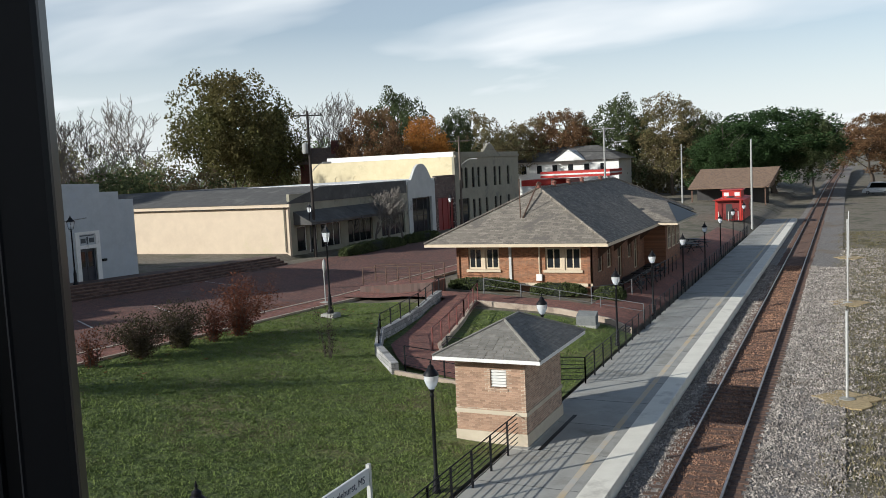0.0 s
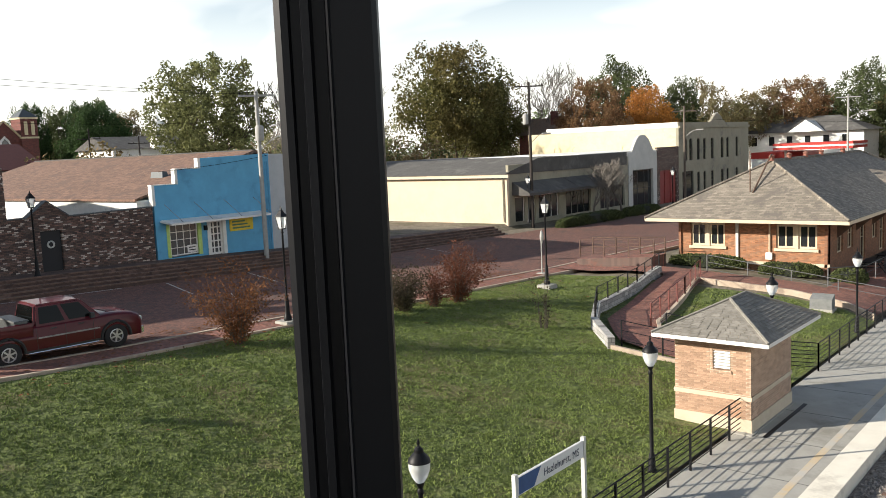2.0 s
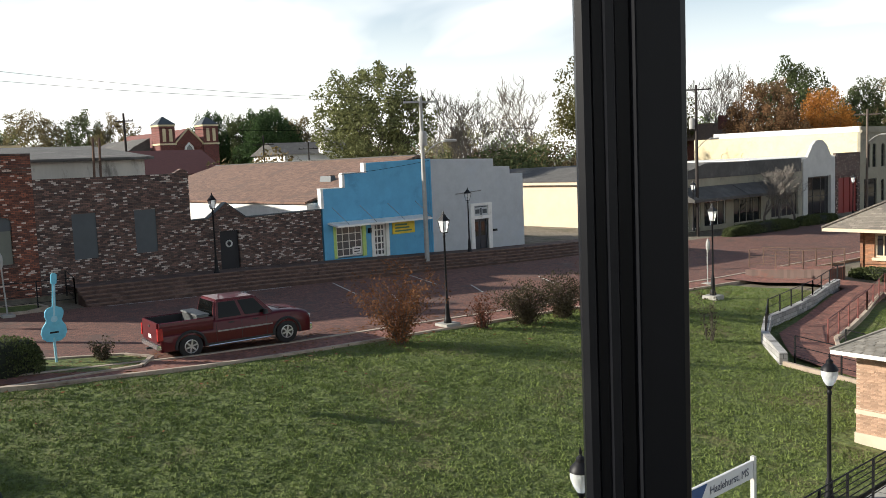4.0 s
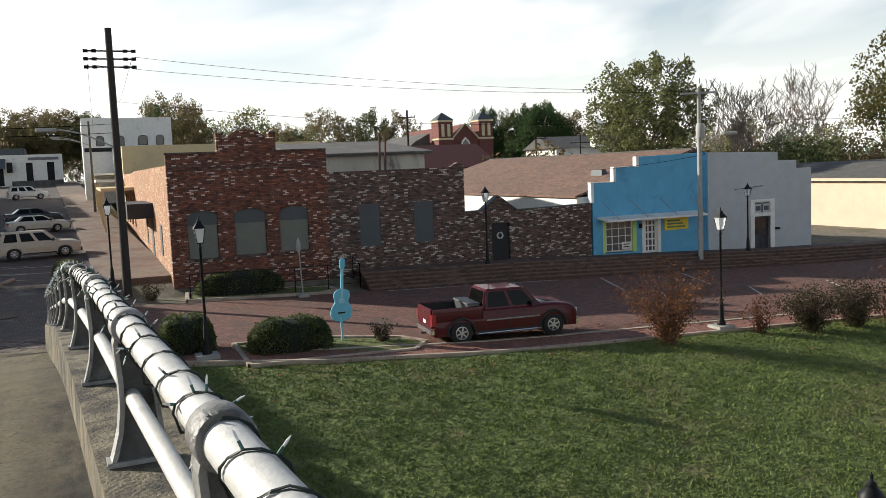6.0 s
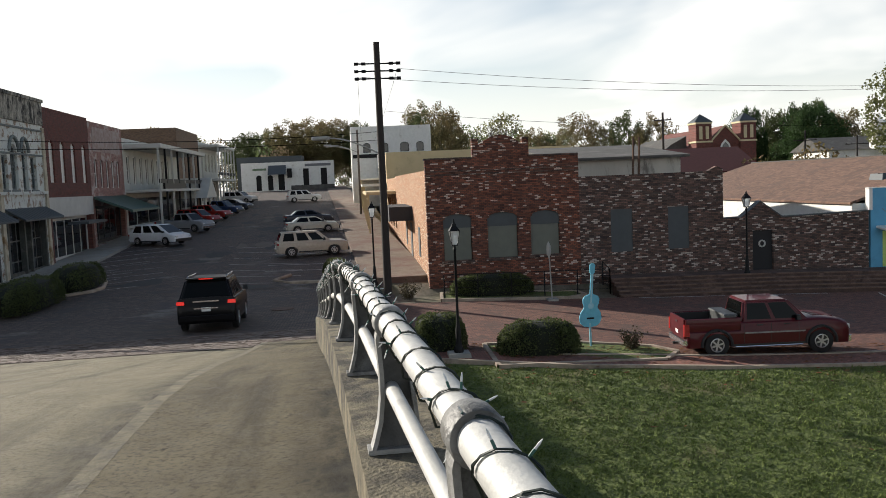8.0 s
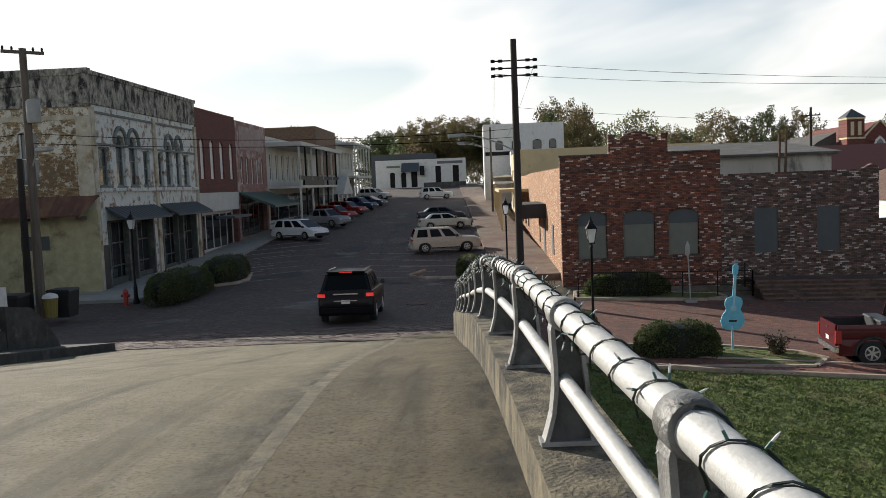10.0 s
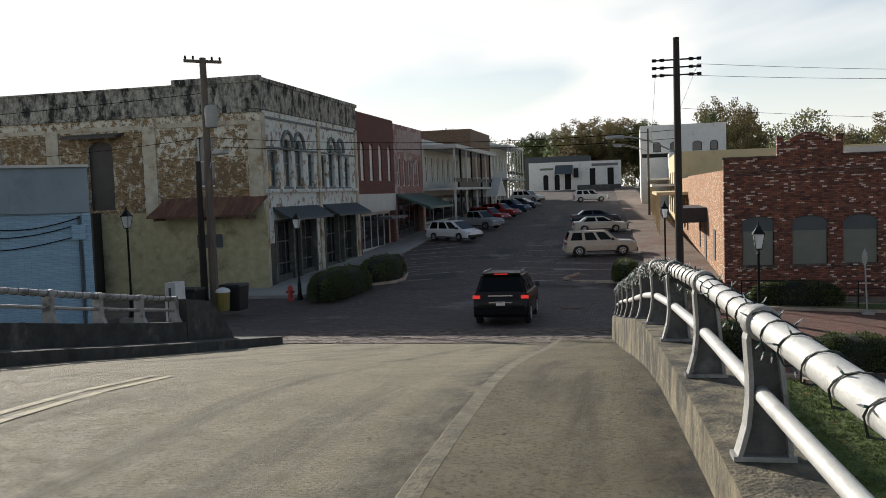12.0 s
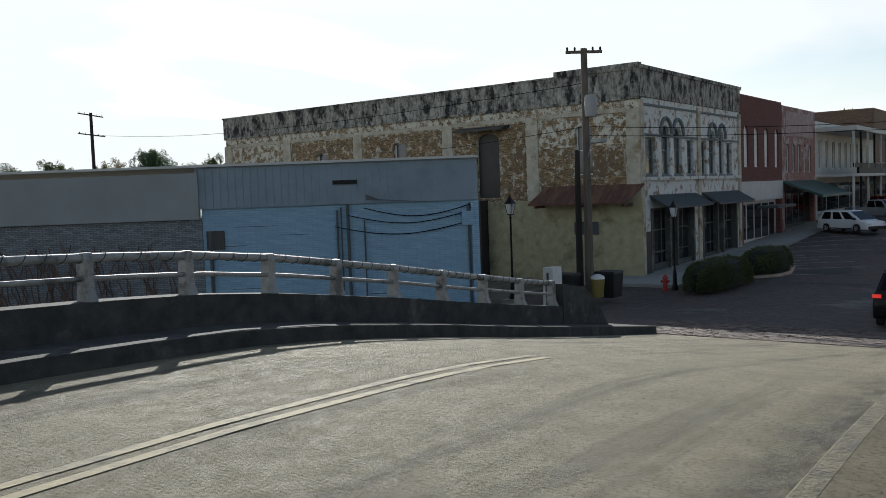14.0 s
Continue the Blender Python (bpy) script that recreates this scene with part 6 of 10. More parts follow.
g.prism([WB.p(-15.2, 0, 13.4), WB.p(-15.2, 0, 13.2), WB.p(-15.2, 2.2, 11.6)], Vector((0, 3.4, 0)))
part("awning", g, M_SLATE, h, "dark sloping awning")
part("roof", Geo().box(-186, -171.4, -20.4, -2.6, 13.2, 13.4), M_ROOFGREY, h)
part("upper_block", Geo().box(-186, -178, -22, -9, 8, 15.4), M_SLATE, h, "dark block behind")
slab(h, "clock", WB, -11.6, -10.7, 0.6, 1.0, 10.9, 12.7, M_BLACK, "black post clock head")

# ---------------------------------------------------------------- blue metal-topped building
C0 = Vector((-26.7, -18.7, 0))
WBL = Wall((C0.x, C0.y), (0.595, -0.804), (0.804, 0.595))
M_LBLUE = brick_mat("pale_blue_painted_brick", (0.245, 0.37, 0.47), (0.22, 0.34, 0.44), (0.17, 0.27, 0.36), 0.34, 0.085, 0.008, wall="x", wear=(0.085, 0.12, 0.17), wearamt=-0.28, wears=3.0, bump=0.9, vary=0.06)
BR_GREYB = brick_mat("grey_painted_brick_diagonal", (0.20, 0.215, 0.23), (0.15, 0.165, 0.18), (0.09, 0.10, 0.105), wall="x", ms=0.012)
h = house("blue_warehouse", "pale blue painted brick warehouse with a corrugated metal fascia", tuple(WBL.p(8, 0, 2)))
slab(h, "wall", WBL, 0, 10.2, -0.3, 0, 0.5, 8.75, M_LBLUE, "pale blue painted brick wall")
slab(h, "wall", WBL, 10.21, 30, -0.3, 0.02, 0.0, 8.3, BR_GREYB, "grey brick wall with bare vines")
M_FASCIA = mat("blue_grey_sheet_metal", (0.20, 0.255, 0.295), (0.17, 0.22, 0.26), scale=0.8, rough=0.55, c3=(0.15, 0.195, 0.23), s3=0.6)
g = Geo()
s = 0.0
while s < 10.2:
    WBL.poly(g, [(s, 8.62 + 0.0 * s), (s + 0.2, 8.62), (s + 0.2, 10.15), (s, 10.15)], 0.0, 0.10)
    WBL.poly(g, [(s + 0.2, 8.62), (s + 0.28, 8.62), (s + 0.28, 10.15), (s + 0.2, 10.15)], 0.0, 0.13)
    s += 0.28
tagged(part("corrugated_fascia", g, M_FASCIA, h, "blue grey ribbed metal fascia", fix=False), kind="stuff")
slab(h, "fascia", WBL, 10.25, 30, 0.0, 0.2, 8.25, 9.95, mat("grey_fascia", (0.24, 0.255, 0.26), (0.2, 0.215, 0.22), scale=0.5, rough=0.7), "flat grey metal fascia")
g = Geo()
WBL.box(g, -0.05, 30, -14, 0.26, 10.15, 10.24)
part("roof", g, M_PALE2, h, "pale metal roof")
slab(h, "corner_trim", WBL, -0.02, 0.25, -0.3, 0.16, 0.5, 8.6, M_LBLUE)
for s, z0, z1, r in ((4.8, 2.6, 8.6, 0.06), (5.2, 2.6, 8.4, 0.04), (5.05, 2.8, 8.5, 0.03), (4.2, 3.2, 8.0, 0.03), (0.35, 2.5, 8.5, 0.05), (9.9, 2.5, 7.8, 0.07)):
    part("conduit", Geo().tube([WBL.p(s, 0.07, z0), WBL.p(s, 0.07, z1)], r, 6), M_SLATE, h)
for s0, s1, z in ((4.8, 0.4, 8.2), (5.3, 0.5, 7.8), (4.2, 0.3, 8.45)):
    part("cable", Geo().tube([WBL.p(s0 + (s1 - s0) * t, 0.12, z - 0.35 * math.sin(math.pi * t)) for t in span(0, 1, 0.1)], 0.02, 5), M_BLACK, h)
slab(h, "patched_course", WBL, 0.4, 6.4, -0.01, 0.03, 4.35, 4.62, mat("bare_patch_blue", (0.27, 0.33, 0.36), (0.17, 0.24, 0.29), scale=4, rough=0.9, c3=(0.12, 0.16, 0.19), s3=3.0, amount3=0.4), "scraped pale band along the wall")
for s0, z0_, w_ in ((7.4, 7.9, 1.6), (6.3, 7.55, 1.1), (8.6, 7.2, 0.9), (2.2, 5.0, 1.3), (3.4, 5.25, 0.7), (8.0, 5.6, 1.2), (1.2, 4.0, 1.0)):
    slab(h, "open_joint", WBL, s0, s0 + w_, -0.01, 0.006, z0_, z0_ + 0.022, M_SLATE, "dark open mortar joint")
part("loose_flashing", Geo().prism([WBL.p(1.2, 0.15, 8.55), WBL.p(4.1, 0.15, 8.75), WBL.p(4.1, 0.15, 8.95), WBL.p(3.6, 0.15, 8.75)], WBL.n * 0.02), M_SLATE, h, "bent dark flashing")
slab(h, "meter_box", WBL, 0.15, 0.6, 0.0, 0.22, 7.7, 8.2, M_LBLUE)
slab(h, "fascia_vent", WBL, 4.4, 5.3, 0.14, 0.2, 9.35, 9.5, M_BLACK)
g = Geo()
WBL.box(g, 9.4, 10.05, 0.0, 0.1, 7.1, 7.8)
part("wall_fan", g, M_DARKWOOD, h, "dark wall fan opening")
g = Geo()
rv = random.Random(9)
for i in range(70):
    s = 11 + rv.random() * 9
    z = 3.5
    pts = []
    for k in range(9):
        pts.append(WBL.p(s, 0.06 + 0.05 * rv.random(), z))
        s += (rv.random() - 0.42) * 0.5
        z += 0.35 + rv.random() * 0.22
        if z > 8.2:
            break
    if len(pts) > 2:
        g.tube(pts, 0.022, 4)
tagged(part("vines", g, M_TIE, h, "bare brown vines", fix=False), kind="stuff")

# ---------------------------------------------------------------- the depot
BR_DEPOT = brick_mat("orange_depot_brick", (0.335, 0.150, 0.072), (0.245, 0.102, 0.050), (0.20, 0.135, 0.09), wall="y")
# darker copy of the depot brick: the track side's shade is in the colour
BR_DEPOTX = brick_mat("orange_depot_brick_shaded", (0.26, 0.118, 0.062), (0.19, 0.080, 0.042), (0.15, 0.10, 0.07), wall="x")
M_STONE = mat("pale_sill_stone", (0.58, 0.48, 0.34), (0.50, 0.41, 0.29), scale=2, rough=0.85)
W50 = Wall((0, 50.3), (1, 0), (0, -1))
WDE = Wall((-13.8, 0), (0, 1), (1, 0))
depot = house("depot", "orange brick railway depot with a wide grey-brown hipped shingle roof", (-18, 64, 1))
hs = [(-21.77, -19.66, 2.41, 3.78, 0), (-16.65, -14.4, 2.41, 3.78, 0)]
part("front_wall", wall_mesh(W50, -22.5, -13.8, 0.3, 4.05, hs, 0.35), BR_DEPOT, depot)
for a, b, c, d, r in hs:
    m_ = (a + b) / 2
    for p, q in ((a, m_ - 0.1), (m_ + 0.1, b)):
        window(depot, W50, p, q, c, d, 2, 1, M_STONE, M_GLASS, 0.12, 0.12)
    slab(depot, "mullion", W50, m_ - 0.1, m_ + 0.1, -0.2, -0.02, c, d, M_STONE)
    slab(depot, "sill", W50, a - 0.1, b + 0.1, -0.1, 0.1, c - 0.16, c, M_STONE, "pale stone sill")
slab(depot, "water_table", W50, -22.6, -13.7, 0, 0.1, 1.42, 1.6, M_STONE, "pale stone base course")
for s in (-22.45, -18.9, -13.9):
    slab(depot, "corner_board" if s != -18.9 else "downpipe", W50, s - 0.08, s + 0.08, 0, 0.1, 1.2, 4.0, M_GWHITE if s == -18.9 else BR_DEPOTX)
part("conduit", Geo().tube([(-17.0, 50.22, 1.8), (-17.0, 50.22, 4.0)], 0.05, 6), M_STONE, depot)
slab(depot, "meter_box", W50, -17.2, -16.85, 0, 0.18, 1.75, 2.15, M_WHITE)
hs = [(52, 53.2, 2.0, 3.8, 0), (54.2, 55.4, 2.0, 3.8, 0), (57, 58.3, 1.0, 3.7, 0), (60, 61.2, 2.0, 3.8, 0), (62, 63.2, 1.0, 3.7, 0), (73.5, 74.7, 2, 3.8, 0), (75.5, 76.7, 2, 3.8, 0)]
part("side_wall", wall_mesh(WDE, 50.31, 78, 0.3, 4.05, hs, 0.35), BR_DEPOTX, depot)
for a, b, c, d, r in hs:
    window(depot, WDE, a, b, c, d, 2, 2, M_STONE, M_GLASS, 0.12, 0.07)
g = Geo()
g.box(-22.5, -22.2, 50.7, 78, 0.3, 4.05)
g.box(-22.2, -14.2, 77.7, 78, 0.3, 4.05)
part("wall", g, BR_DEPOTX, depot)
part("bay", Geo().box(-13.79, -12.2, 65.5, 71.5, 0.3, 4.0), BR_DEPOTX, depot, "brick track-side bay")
for a in (66.2, 68.0, 69.8):
    window(depot, Wall((-12.05, 0), (0, 1), (1, 0)), a, a + 1.2, 2.0, 3.7, 2, 2, M_STONE, M_GLASS, 0.12, 0.07)
EZ, RZ = 4.02, 7.15
x0, x1, y0, y1, xr, ya, yb = -24.1, -12.35, 48.8, 80.0, -18.22, 54.3, 75.0
A, B, C, D, E_, F_ = (x0, y0, EZ), (x1, y0, EZ), (x1, y1, EZ), (x0, y1, EZ), (xr, ya, RZ), (xr, yb, RZ)
g = Geo()
g.face([A, B, E_], 0)
g.face([C, D, F_], 0)
g.face([B, C, F_, E_], 1)
g.face([D, A, E_, F_], 1)
g.v = [(x, y, z + 0.14) for x, y, z in g.v]
roof = part("roof", g, [M_SHINGLE, M_SHINGLE_T], depot, "grey-brown hipped shingle roof", fix=False)
part("eave", Geo().box(x0, x1, y0, y1, EZ - 0.06, EZ + 0.13), M_STONE, roof, "cream eave board")
g = Geo()
g.face([(-17.2, 68.5, 6.35), (-11.0, 63.6, 4.2), (-12.6, 68.5, 5.55)], 0)
g.face([(-17.2, 68.5, 6.35), (-12.6, 68.5, 5.55), (-11.0, 73.4, 4.2)], 0)
g.face([(-18.2, 63.6, 4.2), (-11.0, 63.6, 4.2), (-17.2, 68.5, 6.35)], 0)
g.face([(-11.05, 64.0, 4.2), (-11.05, 73.0, 4.2), (-12.6, 68.5, 5.5)], 1)
part("bay_roof", g, [M_SHINGLE, M_DARKWOOD], depot, "cross-gabled bay roof")
part("bay_eave", Geo().box(-14, -10.95, 63.5, 73.5, 4.03, 4.17), M_STONE, depot)
g = Geo()
for (p, q) in ((A, E_), (B, E_), (C, F_), (D, F_), (E_, F_)):
    g.tube([Vector(p) + Vector((0, 0, 0.17)), Vector(q) + Vector((0, 0, 0.17))], 0.09, 6)
part("ridge_tile", g, M_SHINGLE, roof, "capped hips and ridge")
for p in ((-18.2, 54.2, 7.3), (-18.2, 57.5, 7.3), (-18.2, 61, 7.3), (-18.2, 64.5, 7.3), (-18.2, 70, 7.3)):
    part("ridge_vent", Geo().lathe(p, [(0.16, 0), (0.16, 0.25), (0.22, 0.3), (0.05, 0.42)], 10), mat("terracotta_vent", (0.25, 0.10, 0.07), rough=0.8), depot, "small terracotta ridge vent")
part("conductor", Geo().tube([(-18.2, 54.1, 7.7), (-18.3, 51.2, 5.55)], 0.05, 6), M_TIE, depot, "rusty vent pipe")
g = Geo()
g.tube([(-18.5, 51.3, 5.2), (-18.5, 51.3, 8.0)], 0.035, 6)
part("mast", g, M_TIE, depot)
# timber posts under the track-side eave
for y in (52, 56, 60, 64, 74, 78):
    part("eave_bracket", Geo().prism([(-13.8, y, 3.95), (-12.6, y, 3.95), (-13.8, y, 2.9)], (0, 0.15, 0)), M_TIE, depot)

# ---------------------------------------------------------------- brick utility shed
BR_SHED = brick_mat("pink_tan_shed_brick", (0.40, 0.265, 0.18), (0.33, 0.21, 0.14), (0.46, 0.385, 0.29), wall="y", ms=0.009)
BR_SHEDX = brick_mat("pink_tan_shed_brick_flank", (0.38, 0.245, 0.17), (0.31, 0.195, 0.135), (0.42, 0.35, 0.265), wall="x", ms=0.009)
shed = house("utility_shed", "small pink-tan brick utility shed with a hipped shingle roof", (-10.3, 27, 0))
WSH = Wall((0, 25.1), (1, 0), (0, -1))
WSE = Wall((-9.1, 0), (0, 1), (1, 0))
part("front_wall", wall_mesh(WSH, -11.5, -9.104, 0.42, 2.95, [(-10.28, -9.72, 1.86, 2.46, 0)], 0.2), BR_SHED, shed)
part("side_wall", WSE.box(Geo(), 25.105, 28.8, -0.2, 0.0, 0.42, 2.95), BR_SHEDX, shed)
g = Geo()
g.box(-11.5, -11.3, 25.31, 28.8, 0, 2.95)
g.box(-11.3, -9.3, 28.6, 28.8, 0, 2.95)
part("wall", g, BR_SHEDX, shed)
M_BAND = mat("cream_cast_stone", (0.52, 0.445, 0.335), (0.45, 0.38, 0.28), scale=2, rough=0.85)
for z0, z1, o in ((-0.2, 0.42, 0.035), (0.99, 1.12, 0.03)):
    slab(shed, "stone_course", WSH, -11.53, -9.07, -0.2, o, z0, z1, M_BAND, "cream cast stone course")
    slab(shed, "stone_course", WSE, 25.1, 28.83, -0.2, o, z0, z1, M_BAND, "cream cast stone course")
lv = slab(shed, "louvre", WSH, -10.28, -9.72, -0.16, -0.12, 1.86, 2.46, M_BAND, "cream louvred vent")
for i in range(6):
    z = 1.9 + 0.095 * i
    g = Geo()
    g.prism([WSH.p(-10.25, -0.12, z + 0.06), WSH.p(-10.25, -0.02, z), WSH.p(-10.25, -0.02, z + 0.025), WSH.p(-10.25, -0.12, z + 0.085)], Vector((0.5, 0, 0)))
    part("slat", g, M_WHITE, lv)
slab(shed, "brick_sill", WSH, -10.32, -9.68, 0, 0.04, 1.77, 1.86, BR_SHED)
EZ, RZ, x0, x1, y0, y1, xr, ya, yb = 2.93, 3.82, -12.0, -8.38, 24.5, 29.55, -10.2, 26.35, 27.7
A, B, C, D, E_, F_ = (x0, y0, EZ), (x1, y0, EZ), (x1, y1, EZ), (x0, y1, EZ), (xr, ya, RZ), (xr, yb, RZ)


def shingle_slope(par, lo0, lo1, hi0, hi1, rows, m, w=0.3):
    """Courses of single shingles up a roof slope, each tab a little uneven."""
    lo0, lo1, hi0, hi1 = map(Vector, (lo0, lo1, hi0, hi1))
    nrm = (lo1 - lo0).cross(hi0 - lo0).normalized()
    if nrm.z < 0:
        nrm = -nrm
    g = Geo()
    rg = random.Random(11)
    for i in range(rows):
        t0, t1 = i / rows, (i + 1.25) / rows
        a, b = lo0.lerp(hi0, t0), lo1.lerp(hi1, t0)
        c, d = lo0.lerp(hi0, min(1, t1)), lo1.lerp(hi1, min(1, t1))
        n = max(1, round((b - a).length / w))
        off = 0.5 * (i % 2)
        for j in range(n + 1):
            u0, u1 = max(0, (j - off) / n), min(1, (j + 1 - off) / n - 0.01)
            if u1 <= u0:
                continue
            k = 0.014 + 0.006 * rg.random()
            g.face([a.lerp(b, u0) + nrm * k, a.lerp(b, u1) + nrm * k, c.lerp(d, u1) + nrm * 0.004, c.lerp(d, u0) + nrm * 0.004])
            g.face([a.lerp(b, u0), a.lerp(b, u1), a.lerp(b, u1) + nrm * k, a.lerp(b, u0) + nrm * k])
    return tagged(part("shingle_field", g, m, par, "weathered grey-brown shingles", fix=False), kind="stuff")


M_TAB = mat("shingle_tabs", (0.215, 0.20, 0.175), (0.15, 0.14, 0.12), scale=5, rough=0.92, bump=0.4, bscale=90, isl=0.16)
g = Geo()
for f in ((A, B, E_), (C, D, F_), (B, C, F_, E_), (D, A, E_, F_)):
    g.face(f)
rf = part("roof", g, M_SHINGLE, shed, "hipped grey-brown shingle roof")
shingle_slope(rf, A, B, E_, E_, 15, M_TAB)
shingle_slope(rf, B, C, E_, F_, 15, M_TAB)
shingle_slope(rf, D, A, F_, E_, 15, M_TAB)
g = Geo()
for p, q in ((A, E_), (B, E_), (C, F_), (D, F_), (E_, F_)):
    g.tube([Vector(p) + Vector((0, 0, 0.02)), Vector(q) + Vector((0, 0, 0.02))], 0.05, 5)
part("hip_cap", g, M_TAB, rf)
part("fascia", Geo().box(x0, x1, y0, y1, EZ - 0.12, EZ - 0.002), M_WHITE, rf, "white gutter board")
part("footing", Geo().box(-11.75, -9.0, 24.85, 29.0, -0.3, 0.03), M_CONC, shed)
# drain grate and shoe-dark patch on the platform beside it
g = Geo()
g.box(-8.72, -8.6, 25.0, 28.9, -0.02, 0.02)
obj("drain_channel", g, M_BLACK)
tagged(bpy.data.objects["drain_channel"], "narrow black drain channel in the platform", "drain")

# ---------------------------------------------------------------- ramp, walls and yard walks
M_RUBBLE = brick_mat("grey_block_stone", (0.36, 0.35, 0.33), (0.26, 0.255, 0.245), (0.15, 0.145, 0.14), 0.4, 0.18, 0.012, wall="x", bump=0.8)


def strip(name, pts, w, lift, m, label, zoff=None):
    """A path of width w along pts, laid over the ground."""
    g = Geo()
    P = [Vector((x, y, 0)) for x, y in pts]
    line = []
    for a, b in zip(P[:-1], P[1:]):
        k = max(1, int((b - a).length / 0.7))
        line += [a.lerp(b, i / k) for i in range(k)]
    line.append(P[-1])
    rows = []
    for i, p in enumerate(line):
        d = (line[min(i + 1, len(line) - 1)] - line[max(0, i - 1)]).normalized()
        nrm = Vector((-d.y, d.x, 0))
        rows.append([p + nrm * (w * (k / 4 - 0.5)) for k in range(5)])
    for r in rows:
        for p in r:
            g.v.append((p.x, p.y, land_z(p.x, p.y) + lift))
    for i in range(len(rows) - 1):
        for j in range(4):
            q = i * 5 + j
            g.f.append((q, q + 5, q + 6, q + 1))
            g.m.append(0)
    return setting(name, g, m, label, smooth=True, category="path")


strip("brick_ramp", [(-13.0, 31.9), (-16.2, 32.4), (-17.8, 34.6), (-18.9, 40.0), (-20.0, 46.2)], 2.2, 0.16, M_BRICKWALK, "red brick ramp climbing to the depot walk")
strip("depot_walk", [(-28.0, 45.6), (-20.0, 45.8), (-9.8, 45.0)], 2.4, 0.17, M_BRICKWALK, "red brick walk before the depot")
strip("depot_yard", [(-11.4, 45.5), (-11.4, 100.0)], 3.1, 0.10, M_BRICKWALK, "red brick yard between depot and platform")


def low_wall(pts, h, w, m, label):
    g = Geo()
    for (xa, ya_), (xb, yb_) in zip(pts[:-1], pts[1:]):
        k = max(1, int(math.hypot(xb - xa, yb_ - ya_) / 1.2))
        for i in range(k):
            p, q = i / k, (i + 1) / k
            a, b = Vector((xa + (xb - xa) * p, ya_ + (yb_ - ya_) * p, 0)), Vector((xa + (xb - xa) * q, ya_ + (yb_ - ya_) * q, 0))
            a.z, b.z = land_z(a.x, a.y), land_z(b.x, b.y)
            d = (b - a).normalized()
            nrm = Vector((-d.y, d.x, 0)) * w / 2
            n = len(g.v)
            for e in (a, b):
                g.v += [tuple(e - nrm - Vector((0, 0, 0.4))), tuple(e + nrm - Vector((0, 0, 0.4))), tuple(e + nrm + Vector((0, 0, h))), tuple(e - nrm + Vector((0, 0, h)))]
            for f in ((0, 1, 5, 4), (1, 2, 6, 5), (2, 3, 7, 6), (3, 0, 4, 7), (0, 3, 2, 1), (4, 5, 6, 7)):
                g.f.append(tuple(n + i_ for i_ in f))
                g.m.append(0)
    return setting("low_wall", g, m, label, category="wall")


low_wall([(-16.6, 30.4), (-18.6, 32.6), (-19.9, 35.2), (-20.5, 40.5), (-21.4, 45.0)], 0.52, 0.3, M_RUBBLE, "grey block retaining wall beside the ramp")
low_wall([(-12.6, 33.2), (-16.0, 33.7), (-17.0, 35.5), (-17.9, 40.5), (-18.9, 44.4)], 0.26, 0.16, M_KERB, "pale concrete ramp kerb")
low_wall([(-18.9, 44.4), (-9.9, 43.7)], 0.24, 0.16, M_KERB, "pale concrete kerb before the depot walk")
low_wall([(-12.9, 30.7), (-16.6, 30.4)], 0.2, 0.16, M_KERB, "pale concrete ramp kerb")


def zline(pts, dz):
    return [(x, y, land_z(x, y) + dz) for x, y in pts]


M_GREYRAIL = mat("grey_rail_paint", (0.11, 0.11, 0.11), (0.08, 0.08, 0.08), rough=0.5)
M_REDRAIL = mat("oxide_red_rail_paint", (0.16, 0.035, 0.028), (0.11, 0.028, 0.022), rough=0.55)
fence_run("ramp_railing", zline([(-18.6, 32.7), (-19.9, 35.2), (-20.5, 40.5), (-21.4, 45.0)], 0.4), "black steel railing on the block wall", gaps=1.5, h=0.85, bars=3)
fence_run("ramp_railing", zline([(-16.9, 34.6), (-17.9, 40.5), (-18.9, 44.8)], 0.2), "dark red steel handrail along the ramp", gaps=1.5, h=0.95, bars=3, m=M_REDRAIL)
fence_run("ramp_railing", zline([(-16.4, 30.9), (-12.9, 31.0)], 0.2), "black steel railing below the ramp", gaps=1.7, h=0.95, bars=3)
fence_run("ramp_railing", zline([(-15.9, 34.0), (-12.2, 33.6)], 0.1), "black steel railing at the ramp foot", gaps=1.7, h=0.95, bars=3)
fence_run("walk_railing", zline([(-19.5, 47.2), (-9.9, 46.4)], 0.1), "grey pipe railing along the depot walk", gaps=2.4, h=0.95, bars=3, m=M_GREYRAIL)
fence_run("walk_railing", zline([(-13.0, 47.3), (-11.8, 50), (-11.6, 62)], 0.1), "grey pipe railing beside the depot", gaps=2.0, h=0.95, bars=3, m=M_GREYRAIL)
fence_run("walk_railing", zline([(-11.2, 52), (-11.2, 64)], 0.35), "dark steel yard railing", gaps=1.6, h=0.95, bars=4)
fence_run("entry_railing", zline([(-27.4, 46.6), (-22.6, 46.9)], 0.75), "rusty brown railing of the depot side ramp", gaps=1.6, h=0.95, bars=3, m=M_TIE)
fence_run("entry_railing", zline([(-27.4, 48.2), (-22.6, 48.4)], 0.75), "rusty brown railing of the depot side ramp", gaps=1.6, h=0.95, bars=3, m=M_TIE)
g = Geo()
g.prism([(-27.6, 46.5, 1.2), (-22.5, 46.5, 1.0), (-22.5, 46.5, 2.1), (-27.6, 46.5, 1.75)], (0, 1.8, 0))
setting("side_ramp", g, M_BRICKWALK, "brick-paved side ramp to the depot", category="ramp")
